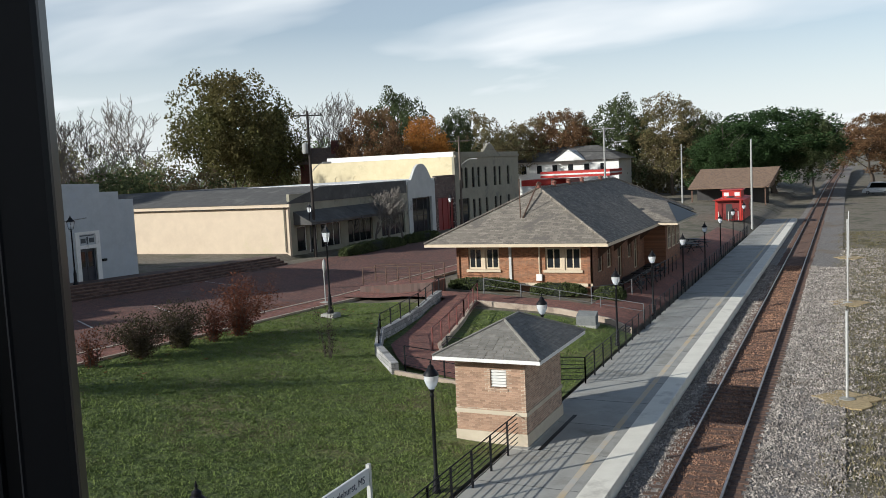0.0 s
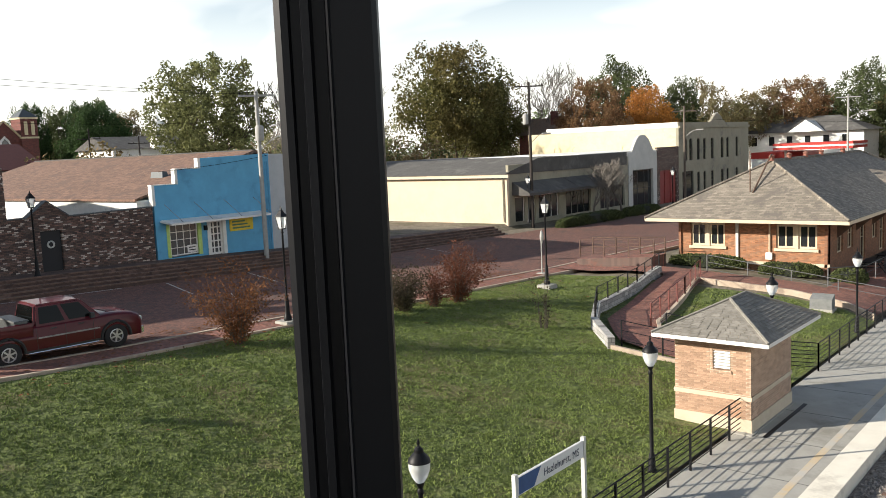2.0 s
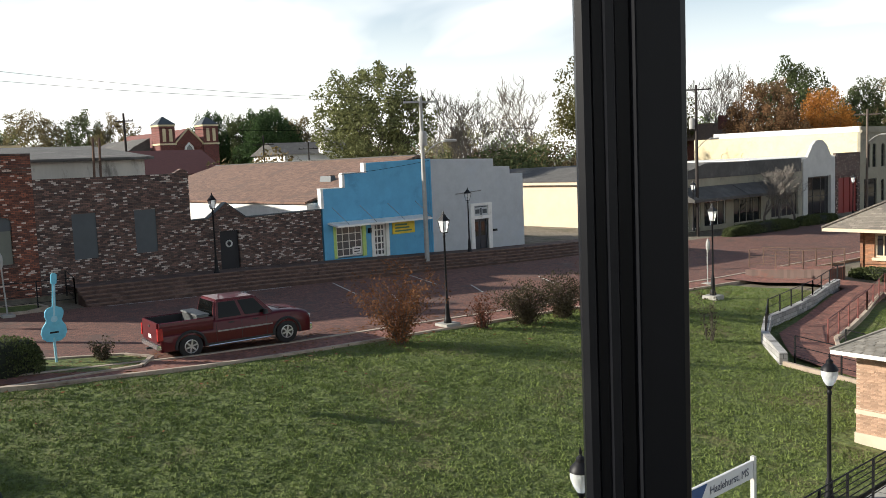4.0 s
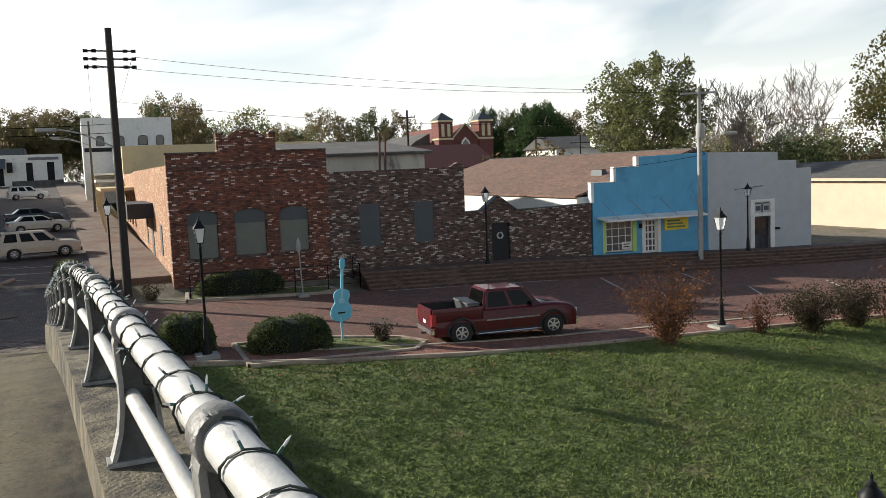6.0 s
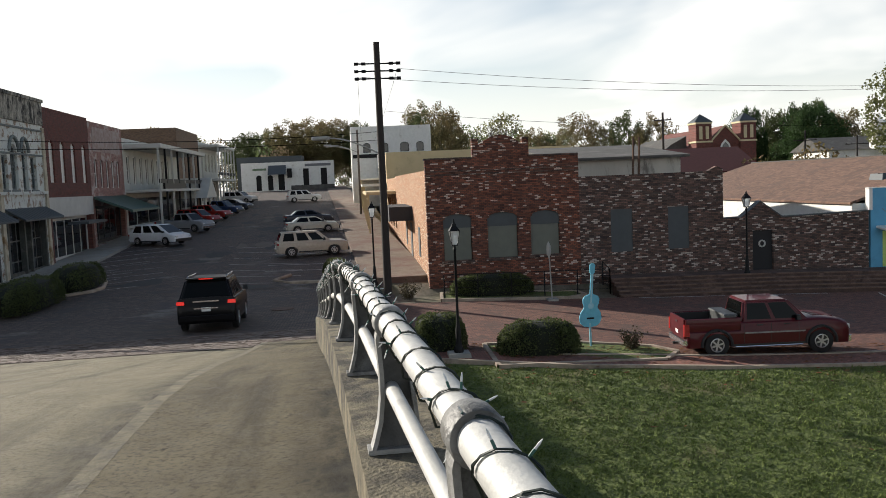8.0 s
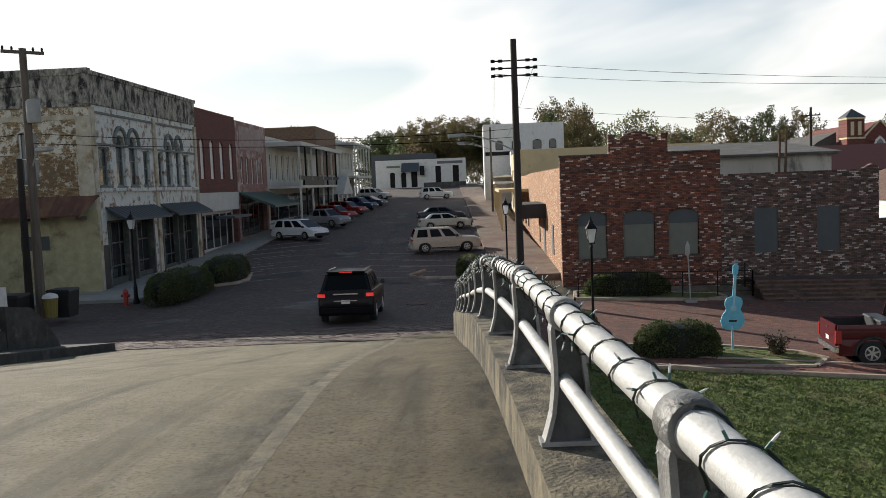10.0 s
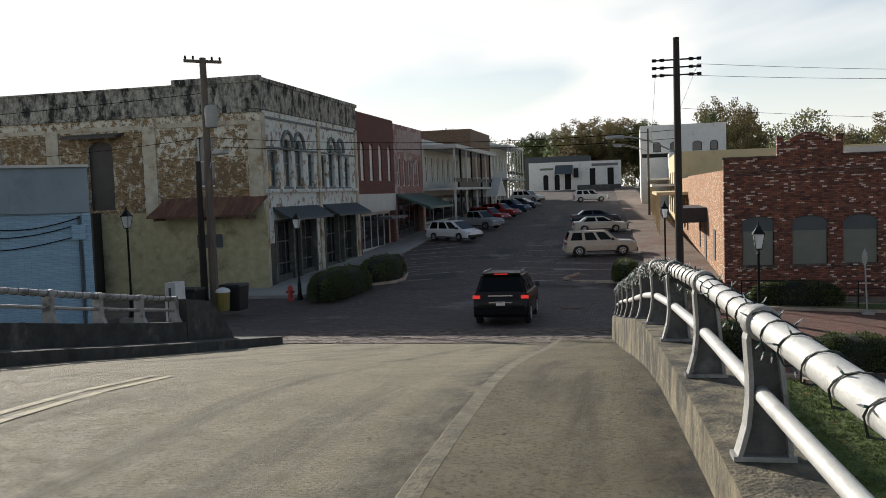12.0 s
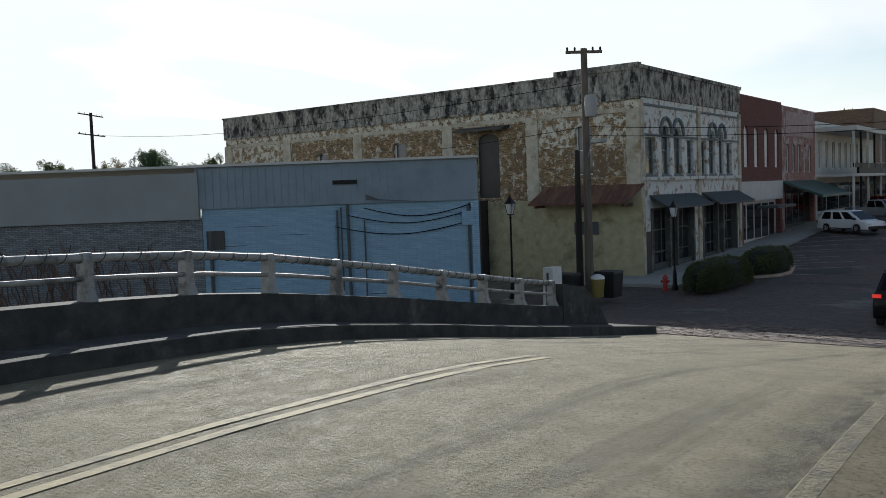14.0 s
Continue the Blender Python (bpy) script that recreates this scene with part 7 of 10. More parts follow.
# plaque on the lawn
pl = thing("plaque", "grey stone plaque sloping on the small lawn", "plaque", at=(-11.9, 42.3, land_z(-11.9, 42.3)))
z = land_z(-11.9, 42.3)
g = Geo()
g.prism([(-12.4, 42.1, z), (-12.4, 42.6, z), (-12.4, 42.6, z + 0.75), (-12.4, 42.1, z + 0.55)], (1.0, 0, 0))
part("slab", g, mat("grey_stone", (0.17, 0.175, 0.17), (0.11, 0.115, 0.11), scale=4, rough=0.8), pl)
part("base", Geo().box(-12.45, -11.35, 42.0, 42.7, z - 0.2, z + 0.08), M_CONC, pl)

# ---------------------------------------------------------------- station name sign
sg = thing("station_sign", "grey framed station name sign on two posts beside the platform", "sign", at=(-10.6, 16.3, 0))
for y in (14.85, 17.8):
    part("post", Geo().box(-10.65, -10.55, y - 0.05, y + 0.05, -0.3, 1.78), M_GWHITE, sg, "pale grey square post")
part("panel", Geo().box(-10.63, -10.57, 14.9, 17.75, 1.28, 1.70), mat("sign_panel", (0.60, 0.61, 0.60), (0.55, 0.56, 0.55), rough=0.5), sg, "pale grey sign panel")
g = Geo()
g.prism([(-10.568, 14.95, 1.30), (-10.568, 15.55, 1.30), (-10.568, 15.85, 1.68), (-10.568, 14.95, 1.68)], (0.006, 0, 0))
part("emblem", g, plain("sign_blue_paint", (0.02, 0.07, 0.20), 0.5), sg, "blue emblem block")
fc = bpy.data.curves.new("lettering", "FONT")
fc.body, fc.size, fc.extrude = "Hazlehurst, MS", 0.26, 0.002
tmp = bpy.data.objects.new("lettering_source", fc)
scene.collection.objects.link(tmp)
tm = bpy.data.meshes.new_from_object(tmp.evaluated_get(bpy.context.evaluated_depsgraph_get()))
bpy.data.objects.remove(tmp)
tm.transform(Matrix(((0, 0, 1, -10.562), (1, 0, 0, 15.95), (0, 1, 0, 1.40), (0, 0, 0, 1))))
tm.materials.clear()
tm.materials.append(plain("sign_letter_paint", (0.05, 0.06, 0.09), 0.5))
let = new("lettering", tm)
let.parent = sg
let.matrix_parent_inverse = sg.matrix_basis.inverted()
tagged(let, "dark lettering")

# ---------------------------------------------------------------- platform slabs and ties
g = Geo()
for y in span(P_Y0 + 3, P_Y1 - 3, 3.05):
    g.box(-9.6, -6.53, y - 0.012, y + 0.012, -0.02, 0.0035)
tagged(part("joint_lines", g, M_ASPHALT, platform, "dark slab joints", fix=False), kind="stuff")
tie = Geo().box(-1.3, 1.3, -0.115, 0.115, -0.18, 0.0, top=0.012).mesh("tie", M_TIE)
for i in range(220):
    y = 8 + 0.53 * i
    if y > 125:
        break
    o = new("tie", tie)
    o.matrix_basis = pose(-3.785 + 0.04 * math.sin(i * 7.1), y, -0.335, 0, 0, 1.2 * math.sin(i * 3.7))
    tagged(o, "weathered rust-stained timber railway tie", "railway tie", "ties of the track", "structure")

# ---------------------------------------------------------------- trees
def leaf_mat(name, c1, c2, isl=0.35):
    m = mat(name, c1, c2, scale=1.5, rough=0.75, isl=isl)
    b = m.node_tree.nodes["Principled BSDF"]
    b.inputs["Specular IOR Level"].default_value = 0.25
    # light shines through the leaves
    nt = m.node_tree
    tr = nt.nodes.new("ShaderNodeBsdfTranslucent")
    src = b.inputs["Base Color"].links[0].from_socket
    nt.links.new(src, tr.inputs[0])
    mx = nt.nodes.new("ShaderNodeMixShader")
    mx.inputs[0].default_value = 0.38
    nt.links.new(b.outputs[0], mx.inputs[1])
    nt.links.new(tr.outputs[0], mx.inputs[2])
    nt.links.new(mx.outputs[0], nt.nodes["Material Output"].inputs[0])
    return m


M_BARK = mat("bark", (0.11, 0.088, 0.068), (0.06, 0.048, 0.038), scale=3, rough=0.95, bump=0.5, bscale=12)
M_PALEBARK = mat("pale_bark", (0.165, 0.145, 0.125), (0.095, 0.083, 0.070), scale=3, rough=0.95)
LEAF = {
    "oak": leaf_mat("oak_leaves", (0.083, 0.102, 0.030), (0.128, 0.098, 0.036)),
    "rust": leaf_mat("rust_leaves", (0.215, 0.105, 0.050), (0.145, 0.100, 0.050)),
    "orange": leaf_mat("orange_leaves", (0.400, 0.178, 0.031), (0.340, 0.145, 0.034)),
    "green": leaf_mat("green_leaves", (0.090, 0.114, 0.044), (0.068, 0.082, 0.034)),
    "olive": leaf_mat("olive_leaves", (0.150, 0.146, 0.062), (0.170, 0.124, 0.062)),
    "dark": leaf_mat("dark_green_leaves", (0.048, 0.088, 0.026), (0.035, 0.064, 0.022)),
    "lite": leaf_mat("yellow_green_leaves", (0.178, 0.188, 0.078), (0.128, 0.136, 0.056)),
    "brush": leaf_mat("brown_brush_leaves", (0.162, 0.105, 0.065), (0.128, 0.119, 0.044)),
}


def leaves(rng, centres, radii, n, size, flat=1.0):
    """n small leaf quads scattered through clumps; centres (k, 3), radii (k,)."""
    k = len(centres)
    w = radii ** 2
    pick = rng.choice(k, n, p=w / w.sum())
    v = rng.normal(size=(n, 3))
    v /= np.linalg.norm(v, axis=1, keepdims=True)
    rad = radii[pick][:, None] * (0.35 + 0.65 * rng.random((n, 1)) ** 0.5)
    c = centres[pick] + v * rad * [1, 1, flat]
    a = rng.normal(size=(n, 3))
    a /= np.linalg.norm(a, axis=1, keepdims=True)
    b = np.cross(a, rng.normal(size=(n, 3)))
    b /= np.linalg.norm(b, axis=1, keepdims=True)
    s = size * (0.6 + 0.8 * rng.random((n, 1)))
    return c, a * s, b * s * 0.6


def leaf_mesh(name, c, a, b, m, sc=(1, 1, 1)):
    n = len(c)
    sc = np.array(sc)
    v = np.stack([c - a * sc, c + b * sc, c + a * sc, c - b * sc], 1).reshape(-1, 3)
    me = bpy.data.meshes.new(name)
    me.from_pydata(v.tolist(), [], np.arange(4 * n).reshape(n, 4).tolist())
    me.materials.append(m)
    return me


def tree_template(kind, seed, label, bare=False, n=6500, open_=0.0):
    """A tree one unit high and one wide."""
    rng = np.random.default_rng(seed)
    rp = random.Random(seed)
    t = thing(("bare_" if bare else "") + "tree", label, "tree", "trees round the town")
    g = Geo()
    tips = []

    def limb(p, d, length, r, depth):
        pts, rs = [p], [r]
        q = p.copy()
        for i in range(4):
            d = (d + Vector((rp.uniform(-1, 1), rp.uniform(-1, 1), rp.uniform(-0.3, 0.7))) * 0.22).normalized()
            q = q + Vector((d.x, d.y, d.z)) * (length / 4)
            pts.append(q.copy())
            rs.append(max(0.0016 if bare else 0.002, r * (1 - 0.2 * (i + 1))))
        g.tube(pts, rs, 5 if depth < 2 else 3, caps=False)
        if depth >= (5 if bare else 3):
            tips.append(q)
            return
        for i in range((3 if bare else rp.choice((2, 3, 3))) if depth else 6):
            k = rp.randint(2, 4)
            s = Vector((rp.uniform(-1, 1), rp.uniform(-1, 1), rp.uniform(0.1, 0.9))).normalized()
            limb(pts[k], (d * 0.55 + s * 0.75).normalized(), length * rp.uniform(0.55, 0.75), rs[k] * 0.62, depth + 1)

    limb(Vector((0, 0, 0)), Vector((0.03, 0.02, 1)), 0.42, 0.020, 0)
    V = np.array(g.v)
    V[:, 2] *= (1.0 if bare else 0.90) / V[:, 2].max()
    V[:, :2] *= (0.5 if bare else 0.40) / max(np.abs(V[:, 0]).max(), np.abs(V[:, 1]).max())
    g.v = [tuple(p) for p in V]
    part("trunk", g, M_PALEBARK if bare else M_BARK, t, fix=False, smooth=True)
    if not bare:
        # clumps over a broad lobed dome, thinner towards its foot
        k = 230
        u = rng.normal(size=(k, 3))
        u /= np.linalg.norm(u, axis=1, keepdims=True)
        u[:, 2] = np.where(u[:, 2] < 0, u[:, 2] * 0.75, u[:, 2])
        lobe = np.array([[1 + 0.24 * noise.noise((q[0] * 1.9 + seed, q[1] * 1.9, q[2] * 1.9)) + 0.14 * noise.noise((q[0] * 4.3, q[1] * 4.3 + seed, q[2] * 4.3))] for q in u])
        rad = (0.30 + 0.70 * rng.random((k, 1)) ** 0.55) * lobe
        cen = u * rad * [0.42, 0.42, 0.36] + [0, 0, 0.58]
        low = rng.normal(size=(14, 3)) * [0.20, 0.20, 0.06] + [0, 0, 0.27]
        cen = np.vstack([cen, low])
        rr = rng.uniform(0.028, 0.066, len(cen)) * (1.35 if open_ == 0 else 1 - 0.15 * open_)
        c, a, b = leaves(rng, cen, rr, int(n * 3.0), 0.0088)
        c += rng.normal(size=c.shape) * 0.006
        c[:, 2] = np.minimum(c[:, 2], 1.0)
        part_ob = new("crown", leaf_mesh("crown", c, a, b, LEAF[kind], (1.15, 1.15, 1.0)))
        part_ob.parent = t
    return t


# where the trees stand: x, y, z, height, width
GROVES = {}
GROVES["oak"] = [(-88.1, 111.0, 0.5, 25.3, 17.0), (-88.4, 122.6, 0.5, 20.1, 11.9)]
GROVES["bare"] = [(-83.25, 86.42, 0.5, 19.4, 7.8), (-89.06, 83.37, 0.5, 18.4, 9.6), (-81.61, 125.85, 0.5, 22.6, 8.3), (-77.76, 130.6, 0.5, 23.0, 9.4), (-86.96, 79.95, 0.5, 18.2, 8.5), (-90.17, 79.39, 0.5, 17.7, 7.1), (-148.12, 25.37, 2.3, 16.6, 6.9), (-148.65, 22.08, 2.3, 16.3, 5.9)]
GROVES["rust"] = [(-68.67, 122.0, 0.5, 18.8, 11.0), (-60.12, 195.98, 0.5, 20.9, 15.4), (5.99, 229.92, 0.5, 16.6, 19.5), (11.37, 209.69, 0.5, 16.6, 17.8)]
GROVES["green"] = [(-76.16, 146.36, 0.5, 22.7, 14.0), (-70.97, 159.96, 0.5, 19.9, 8.6), (-47.42, 199.43, 0.5, 22.0, 15.4), (-28.11, 198.01, 0.5, 17.1, 12.4), (-5.39, 179.91, 0.5, 14.1, 10.6), (-166.0, 86.0, 0.5, 19.5, 11.0), (-181.14, 58.17, 2.3, 18.7, 11.8), (-166.98, 91.07, 0.5, 21.0, 14.3), (-154.72, 13.4, 2.3, 18.6, 8.1)]
GROVES["green"] += [(-194.72, 46.79, 2.3, 15.9, 10.4), (-249.16, -24.07, 8.6, 15.5, 18.0), (-238.85, -26.9, 8.6, 15.3, 12.5), (-230.29, 2.93, 8.6, 16.2, 12.0), (-92.86, -166.49, 5.12, 13.0, 9.9), (-86.11, -170.08, 4.87, 12.2, 9.9), (-99.74, -125.93, 5.37, 11.9, 5.2)]
GROVES["green"] += [(-math.sin(radians(a)) * d, math.cos(radians(a)) * d, 4.6, hh_, 9.5) for a, d, hh_ in ((141, 190, 10.5), (144, 205, 11.5), (147, 185, 9.8), (150, 200, 11.0), (153, 190, 10.2), (156, 205, 11.4), (138, 210, 11.0))]
GROVES["orange"] = [(-65.52, 134.93, 0.5, 17.5, 8.6)]
GROVES["olive"] = [(-71.79, 175.91, 0.5, 19.6, 11.8), (-67.22, 188.36, 0.5, 18.4, 14.4), (-62.0, 214.0, 0.5, 19.5, 11.5), (-34.6, 196.0, 0.5, 21.9, 16.7), (-0.98, 329.99, 0.5, 14.0, 17.2), (-160.0, 95.0, 0.5, 18.5, 12.0), (-156.0, 108.0, 0.5, 18.0, 11.0), (-168.97, 46.55, 2.3, 18.4, 12.6), (-173.85, 63.96, 0.5, 19.5, 11.5)]
GROVES["olive"] += [(-154.91, 92.05, 0.5, 18.0, 9.4), (-149.41, 16.22, 2.3, 19.1, 9.8), (-186.07, 39.76, 2.3, 16.8, 11.2), (-240.1, -10.29, 8.6, 18.3, 18.8), (-235.31, 1.37, 8.6, 17.5, 13.8), (-234.9, -14.41, 8.6, 17.3, 15.3), (-230.26, -5.17, 8.6, 17.6, 15.0), (-174.68, 14.42, 2.3, 21.5, 10.3), (-179.03, 20.95, 2.3, 20.4, 9.4)]
GROVES["olive"] += [(-97.43, -152.11, 5.28, 12.0, 9.4), (-102.23, -136.63, 5.46, 10.8, 6.7)]
GROVES["dark"] = [(-19.02, 173.96, 0.5, 14.6, 14.9), (-12.7, 185.0, 0.5, 17.0, 24.0), (-152.66, 85.61, 0.5, 20.0, 11.4), (-162.62, 77.68, 0.5, 20.2, 7.1), (-97.29, -140.19, 5.28, 13.8, 7.8)]
GROVES["lite"] = [(-80.97, 58.73, 2.3, 18.2, 13.2)]
KINDS = {
    "oak": ("tall broad oak with dark green and bronze leaves", 9000, 0.0), "rust": ("tree with rust-brown autumn leaves", 6500, 0.2), "orange": ("round tree with bright orange autumn leaves", 7000, 0.0),
    "green": ("green leafy tree in the distant tree line", 6500, 0.2), "olive": ("tree with thin olive-brown autumn leaves", 5000, 0.7), "dark": ("dense dark evergreen tree", 13000, 0.0),
    "lite": ("large airy tree with yellow-green leaves", 7000, 0.5),
}
rt = random.Random(21)
for kind, (label, n, op) in KINDS.items():
    variants = [tree_template(kind, s, label, n=n, open_=op) for s in ((3, 8) if len(GROVES[kind]) > 5 else (5,))]
    used = [False] * len(variants)
    for i, (x, y, z, hgt, wid) in enumerate(GROVES[kind]):
        hgt *= 1.07
        k = i % len(variants)
        m = pose(x, y, z, 0, 0, rt.uniform(0, 360)) @ Matrix.Diagonal((wid * 1.28, wid * 1.28, hgt, 1))
        if used[k]:
            copy_thing(variants[k], pose(x, y, z, 0, 0, rt.uniform(0, 360)) @ Matrix.Diagonal((wid * 1.28 / variants[k].scale[0], wid * 1.28 / variants[k].scale[1], hgt / variants[k].scale[2], 1)))
        else:
            variants[k].matrix_basis = m
            used[k] = True
bare = [tree_template("olive", s, "bare winter tree with pale branches", bare=True) for s in (13, 31)]
for i, (x, y, z, hgt, wid) in enumerate(GROVES["bare"]):
    v = bare[i % 2]
    wid *= 1.7
    if i < 2:
        v.matrix_basis = pose(x, y, z, 0, 0, 40 * i) @ Matrix.Diagonal((wid, wid, hgt, 1))
    else:
        copy_thing(v, pose(x, y, z, 0, 0, 77 * i) @ Matrix.Diagonal((wid / v.scale[0], wid / v.scale[1], hgt / v.scale[2], 1)))
# crape myrtles before the far shops
for x, y, hgt in ((-42.6, 75.6, 6.2), (-42.8, 78.6, 6.0), (-42.7, 81.2, 5.4)):
    v = bare[0]
    copy_thing(v, pose(x, y, 1.2, 0, 0, 30 * y) @ Matrix.Diagonal((6.4 / v.scale[0], 6.4 / v.scale[1], hgt / v.scale[2], 1)))

# tangled brush behind the shops, and the woods along the horizon
rng = np.random.default_rng(77)


def mass(name, cen, rad, n, size, m, label, flat=0.9):
    c, a, b = leaves(rng, cen, rad, n, size, flat)
    return tagged(new(name, leaf_mesh(name, c, a, b, m)), label, "vegetation", kind="stuff")


k = 90
cen = np.stack([rng.uniform(-98, -72, k), rng.uniform(44, 100, k), rng.uniform(2, 9.0, k)], 1)
mass("brush", cen[:45], rng.uniform(1.8, 3.4, 45), 16000, 0.22, LEAF["brush"], "tangled brown brush behind the shops")
mass("thicket", cen[45:], rng.uniform(1.8, 3.2, 45), 16000, 0.22, LEAF["green"], "green thicket of vines behind the shops")
FAR = {"olive": leaf_mat("far_olive_woods", (0.24, 0.235, 0.11), (0.17, 0.165, 0.08)), "green": leaf_mat("far_green_woods", (0.15, 0.19, 0.085), (0.11, 0.145, 0.065)), "brush": leaf_mat("far_brown_woods", (0.25, 0.19, 0.12), (0.18, 0.14, 0.09))}
for nm, kind, seed in (("far_woods", "olive", 0), ("far_woods", "green", 1), ("far_woods", "brush", 2)):
    k = 150
    ang = np.radians(rng.uniform(-14, 126, k))
    dist = rng.uniform(205, 330, k)
    keep = ~((np.degrees(ang) < 3.5) & (np.degrees(ang) > -1.2))
    ang, dist = ang[keep], dist[keep]
    tall = rng.uniform(10.5, 17.5, len(ang))
    cen = []
    for w, d, h_ in zip(ang, dist, tall):
        base = 7.5 if w > radians(75) else 1.0
        for q in rng.uniform(0.15, 1.0, 9):
            spread = h_ * 0.30 * math.sqrt(max(0.05, 1 - ((q - 0.5) / 0.55) ** 2))
            cen.append((-math.sin(w) * d + rng.uniform(-1, 1) * spread, math.cos(w) * d + rng.uniform(-1, 1) * spread, base + q * h_))
    cen = np.array(cen)
    mass(nm, cen, rng.uniform(1.3, 3.0, len(cen)), 90000, 0.34, FAR[kind], "distant mixed autumn woods along the horizon")
# low tree belt north of the depot and beside the track
cen = np.stack([rng.uniform(-66, -16, 60), rng.uniform(206, 236, 60), rng.uniform(1, 8, 60)], 1)
mass("tree_belt", cen, rng.uniform(2.5, 4.5, 60), 14000, 0.4, LEAF["olive"], "low belt of olive trees beyond the depot")
cen = np.stack([rng.uniform(12, 45, 50), rng.uniform(190, 330, 50), rng.uniform(1, 11, 50)], 1)
mass("tree_belt", cen, rng.uniform(3, 6, 50), 12000, 0.5, LEAF["rust"], "rust-coloured trees beside the track")

# ---------------------------------------------------------------- hedges and shrubs
M_HEDGE = leaf_mat("hedge_leaves", (0.100, 0.120, 0.044), (0.060, 0.074, 0.028), 0.4)
# near-black core colour stands in for the shade between the hedge leaves
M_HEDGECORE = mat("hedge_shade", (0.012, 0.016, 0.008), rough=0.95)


def hedge(x, y, z, lx, ly, hgt, label, m=None, n=9000, rot=0.0, leaf=0.034):
    t = thing("hedge", label, "hedge", "clipped hedges of the street", at=(x, y, z))
    r = np.random.default_rng(int(abs(x * 13 + y * 7)))
    g = Geo()
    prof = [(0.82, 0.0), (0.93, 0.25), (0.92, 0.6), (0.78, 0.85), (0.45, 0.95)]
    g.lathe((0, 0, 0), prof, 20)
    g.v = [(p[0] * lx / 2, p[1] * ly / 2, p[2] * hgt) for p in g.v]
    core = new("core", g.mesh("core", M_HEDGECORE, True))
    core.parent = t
    u = r.normal(size=(n, 3))
    u[:, 2] = np.abs(u[:, 2]) * 0.9
    u = np.sign(u) * np.abs(u / np.linalg.norm(u, axis=1, keepdims=True)) ** 0.62
    lump = 1 + 0.05 * np.sin(u[:, :1] * 7 + x) * np.cos(u[:, 1:2] * 9 + y) + 0.03 * r.normal(size=(n, 1))
    c = u * lump * [lx / 2, ly / 2, hgt] * 0.97
    a = r.normal(size=(n, 3))
    a /= np.linalg.norm(a, axis=1, keepdims=True)
    b = np.cross(a, r.normal(size=(n, 3)))
    b /= np.linalg.norm(b, axis=1, keepdims=True)
    s = leaf * (0.6 + 0.9 * r.random((n, 1)))
    lf = new("foliage", leaf_mesh("foliage", c, a * s, b * s * 0.7, m or M_HEDGE))
    lf.parent = t
    t.matrix_basis = pose(x, y, z, 0, 0, rot)
    return t


HG = "clipped dark green hedge beside the brick street"
hedge(-31.6, 2.95, land_z(-31.6, 2.95), 1.9, 1.9, 1.35, "round clipped green bush beside the street lamp")
hedge(-30.3, 6.35, land_z(-30.3, 6.35), 1.5, 2.9, 1.25, HG)
hedge(-43.7, 6.9, land_z(-43.7, 6.9) + 0.05, 1.3, 4.3, 1.15, HG)
hedge(-42.6, -15.3, road_z(42.6) + 0.1, 7.0, 2.0, 1.4, HG, n=16000)
hedge(-49.4, -15.0, road_z(49.4) + 0.1, 5.4, 2.0, 1.4, HG, n=7000)
hedge(-47.5, -1.0, road_z(47.5) + 0.1, 3.2, 1.4, 1.1, HG)
hedge(-41.5, 73, 1.15, 1.6, 12, 1.1, HG, n=9000, leaf=0.07)
hedge(-41.8, 84, 1.0, 1.6, 8, 1.1, HG, n=7000, leaf=0.07)
for x, y, lx, ly in ((-20.4, 49.4, 4.6, 0.9), (-15.6, 49.3, 3.4, 1.0), (-12.6, 49.9, 1.8, 1.8)):
    hedge(x, y, land_z(x, y), lx, ly, 0.72, "shaggy green shrubs under the depot wall", n=3500, leaf=0.06)
M_SHRUB = leaf_mat("dull_shrub_leaves", (0.062, 0.056, 0.026), (0.048, 0.034, 0.022), 0.4)
M_REDLEAF = leaf_mat("red_brown_leaves", (0.15, 0.050, 0.026), (0.10, 0.042, 0.024), 0.4)
M_ORLEAF = leaf_mat("orange_brown_leaves", (0.20, 0.085, 0.032), (0.13, 0.055, 0.026), 0.4)


def shrub(x, y, hgt, wid, m, n, label, seed, stems=26, up=0.6):
    """A shrub of many arching stems with small leaves along them."""
    z = land_z(x, y) + 0.02
    t = thing("shrub", label, "shrub", "shrubs of the lawn", at=(x, y, z))
    rp, rg = random.Random(seed), np.random.default_rng(seed)
    g, cs = Geo(), []
    for i in range(stems):
        w, lean = rp.uniform(0, 6.28), rp.uniform(0.05, 1.0)
        L = hgt * rp.uniform(0.6, 1.05)
        pts = []
        for k in range(6):
            q = k / 5
            o = wid / 2 * lean * (0.25 * q + 0.75 * q ** 1.5)
            pts.append((0.12 * math.cos(w) + o * math.cos(w) + 0.05 * rp.uniform(-1, 1), 0.12 * math.sin(w) + o * math.sin(w) + 0.05 * rp.uniform(-1, 1), L * q * (1 - 0.25 * lean * q)))
        g.tube(pts, [0.02, 0.016, 0.013, 0.01, 0.007, 0.004], 4, caps=False)
        cs += pts[1:]
    st = new("stem", g.mesh("stem", M_BARK, False, False))
    st.parent = t
    c, a, b = leaves(rg, np.array(cs), np.full(len(cs), 0.16 * wid / 2 + 0.08), n, 0.042)
    c[:, 2] = np.maximum(c[:, 2], 0.03)
    lf = new("foliage", leaf_mesh("foliage", c, a, b, m))
    lf.parent = t
    t.matrix_basis = pose(x, y, z)


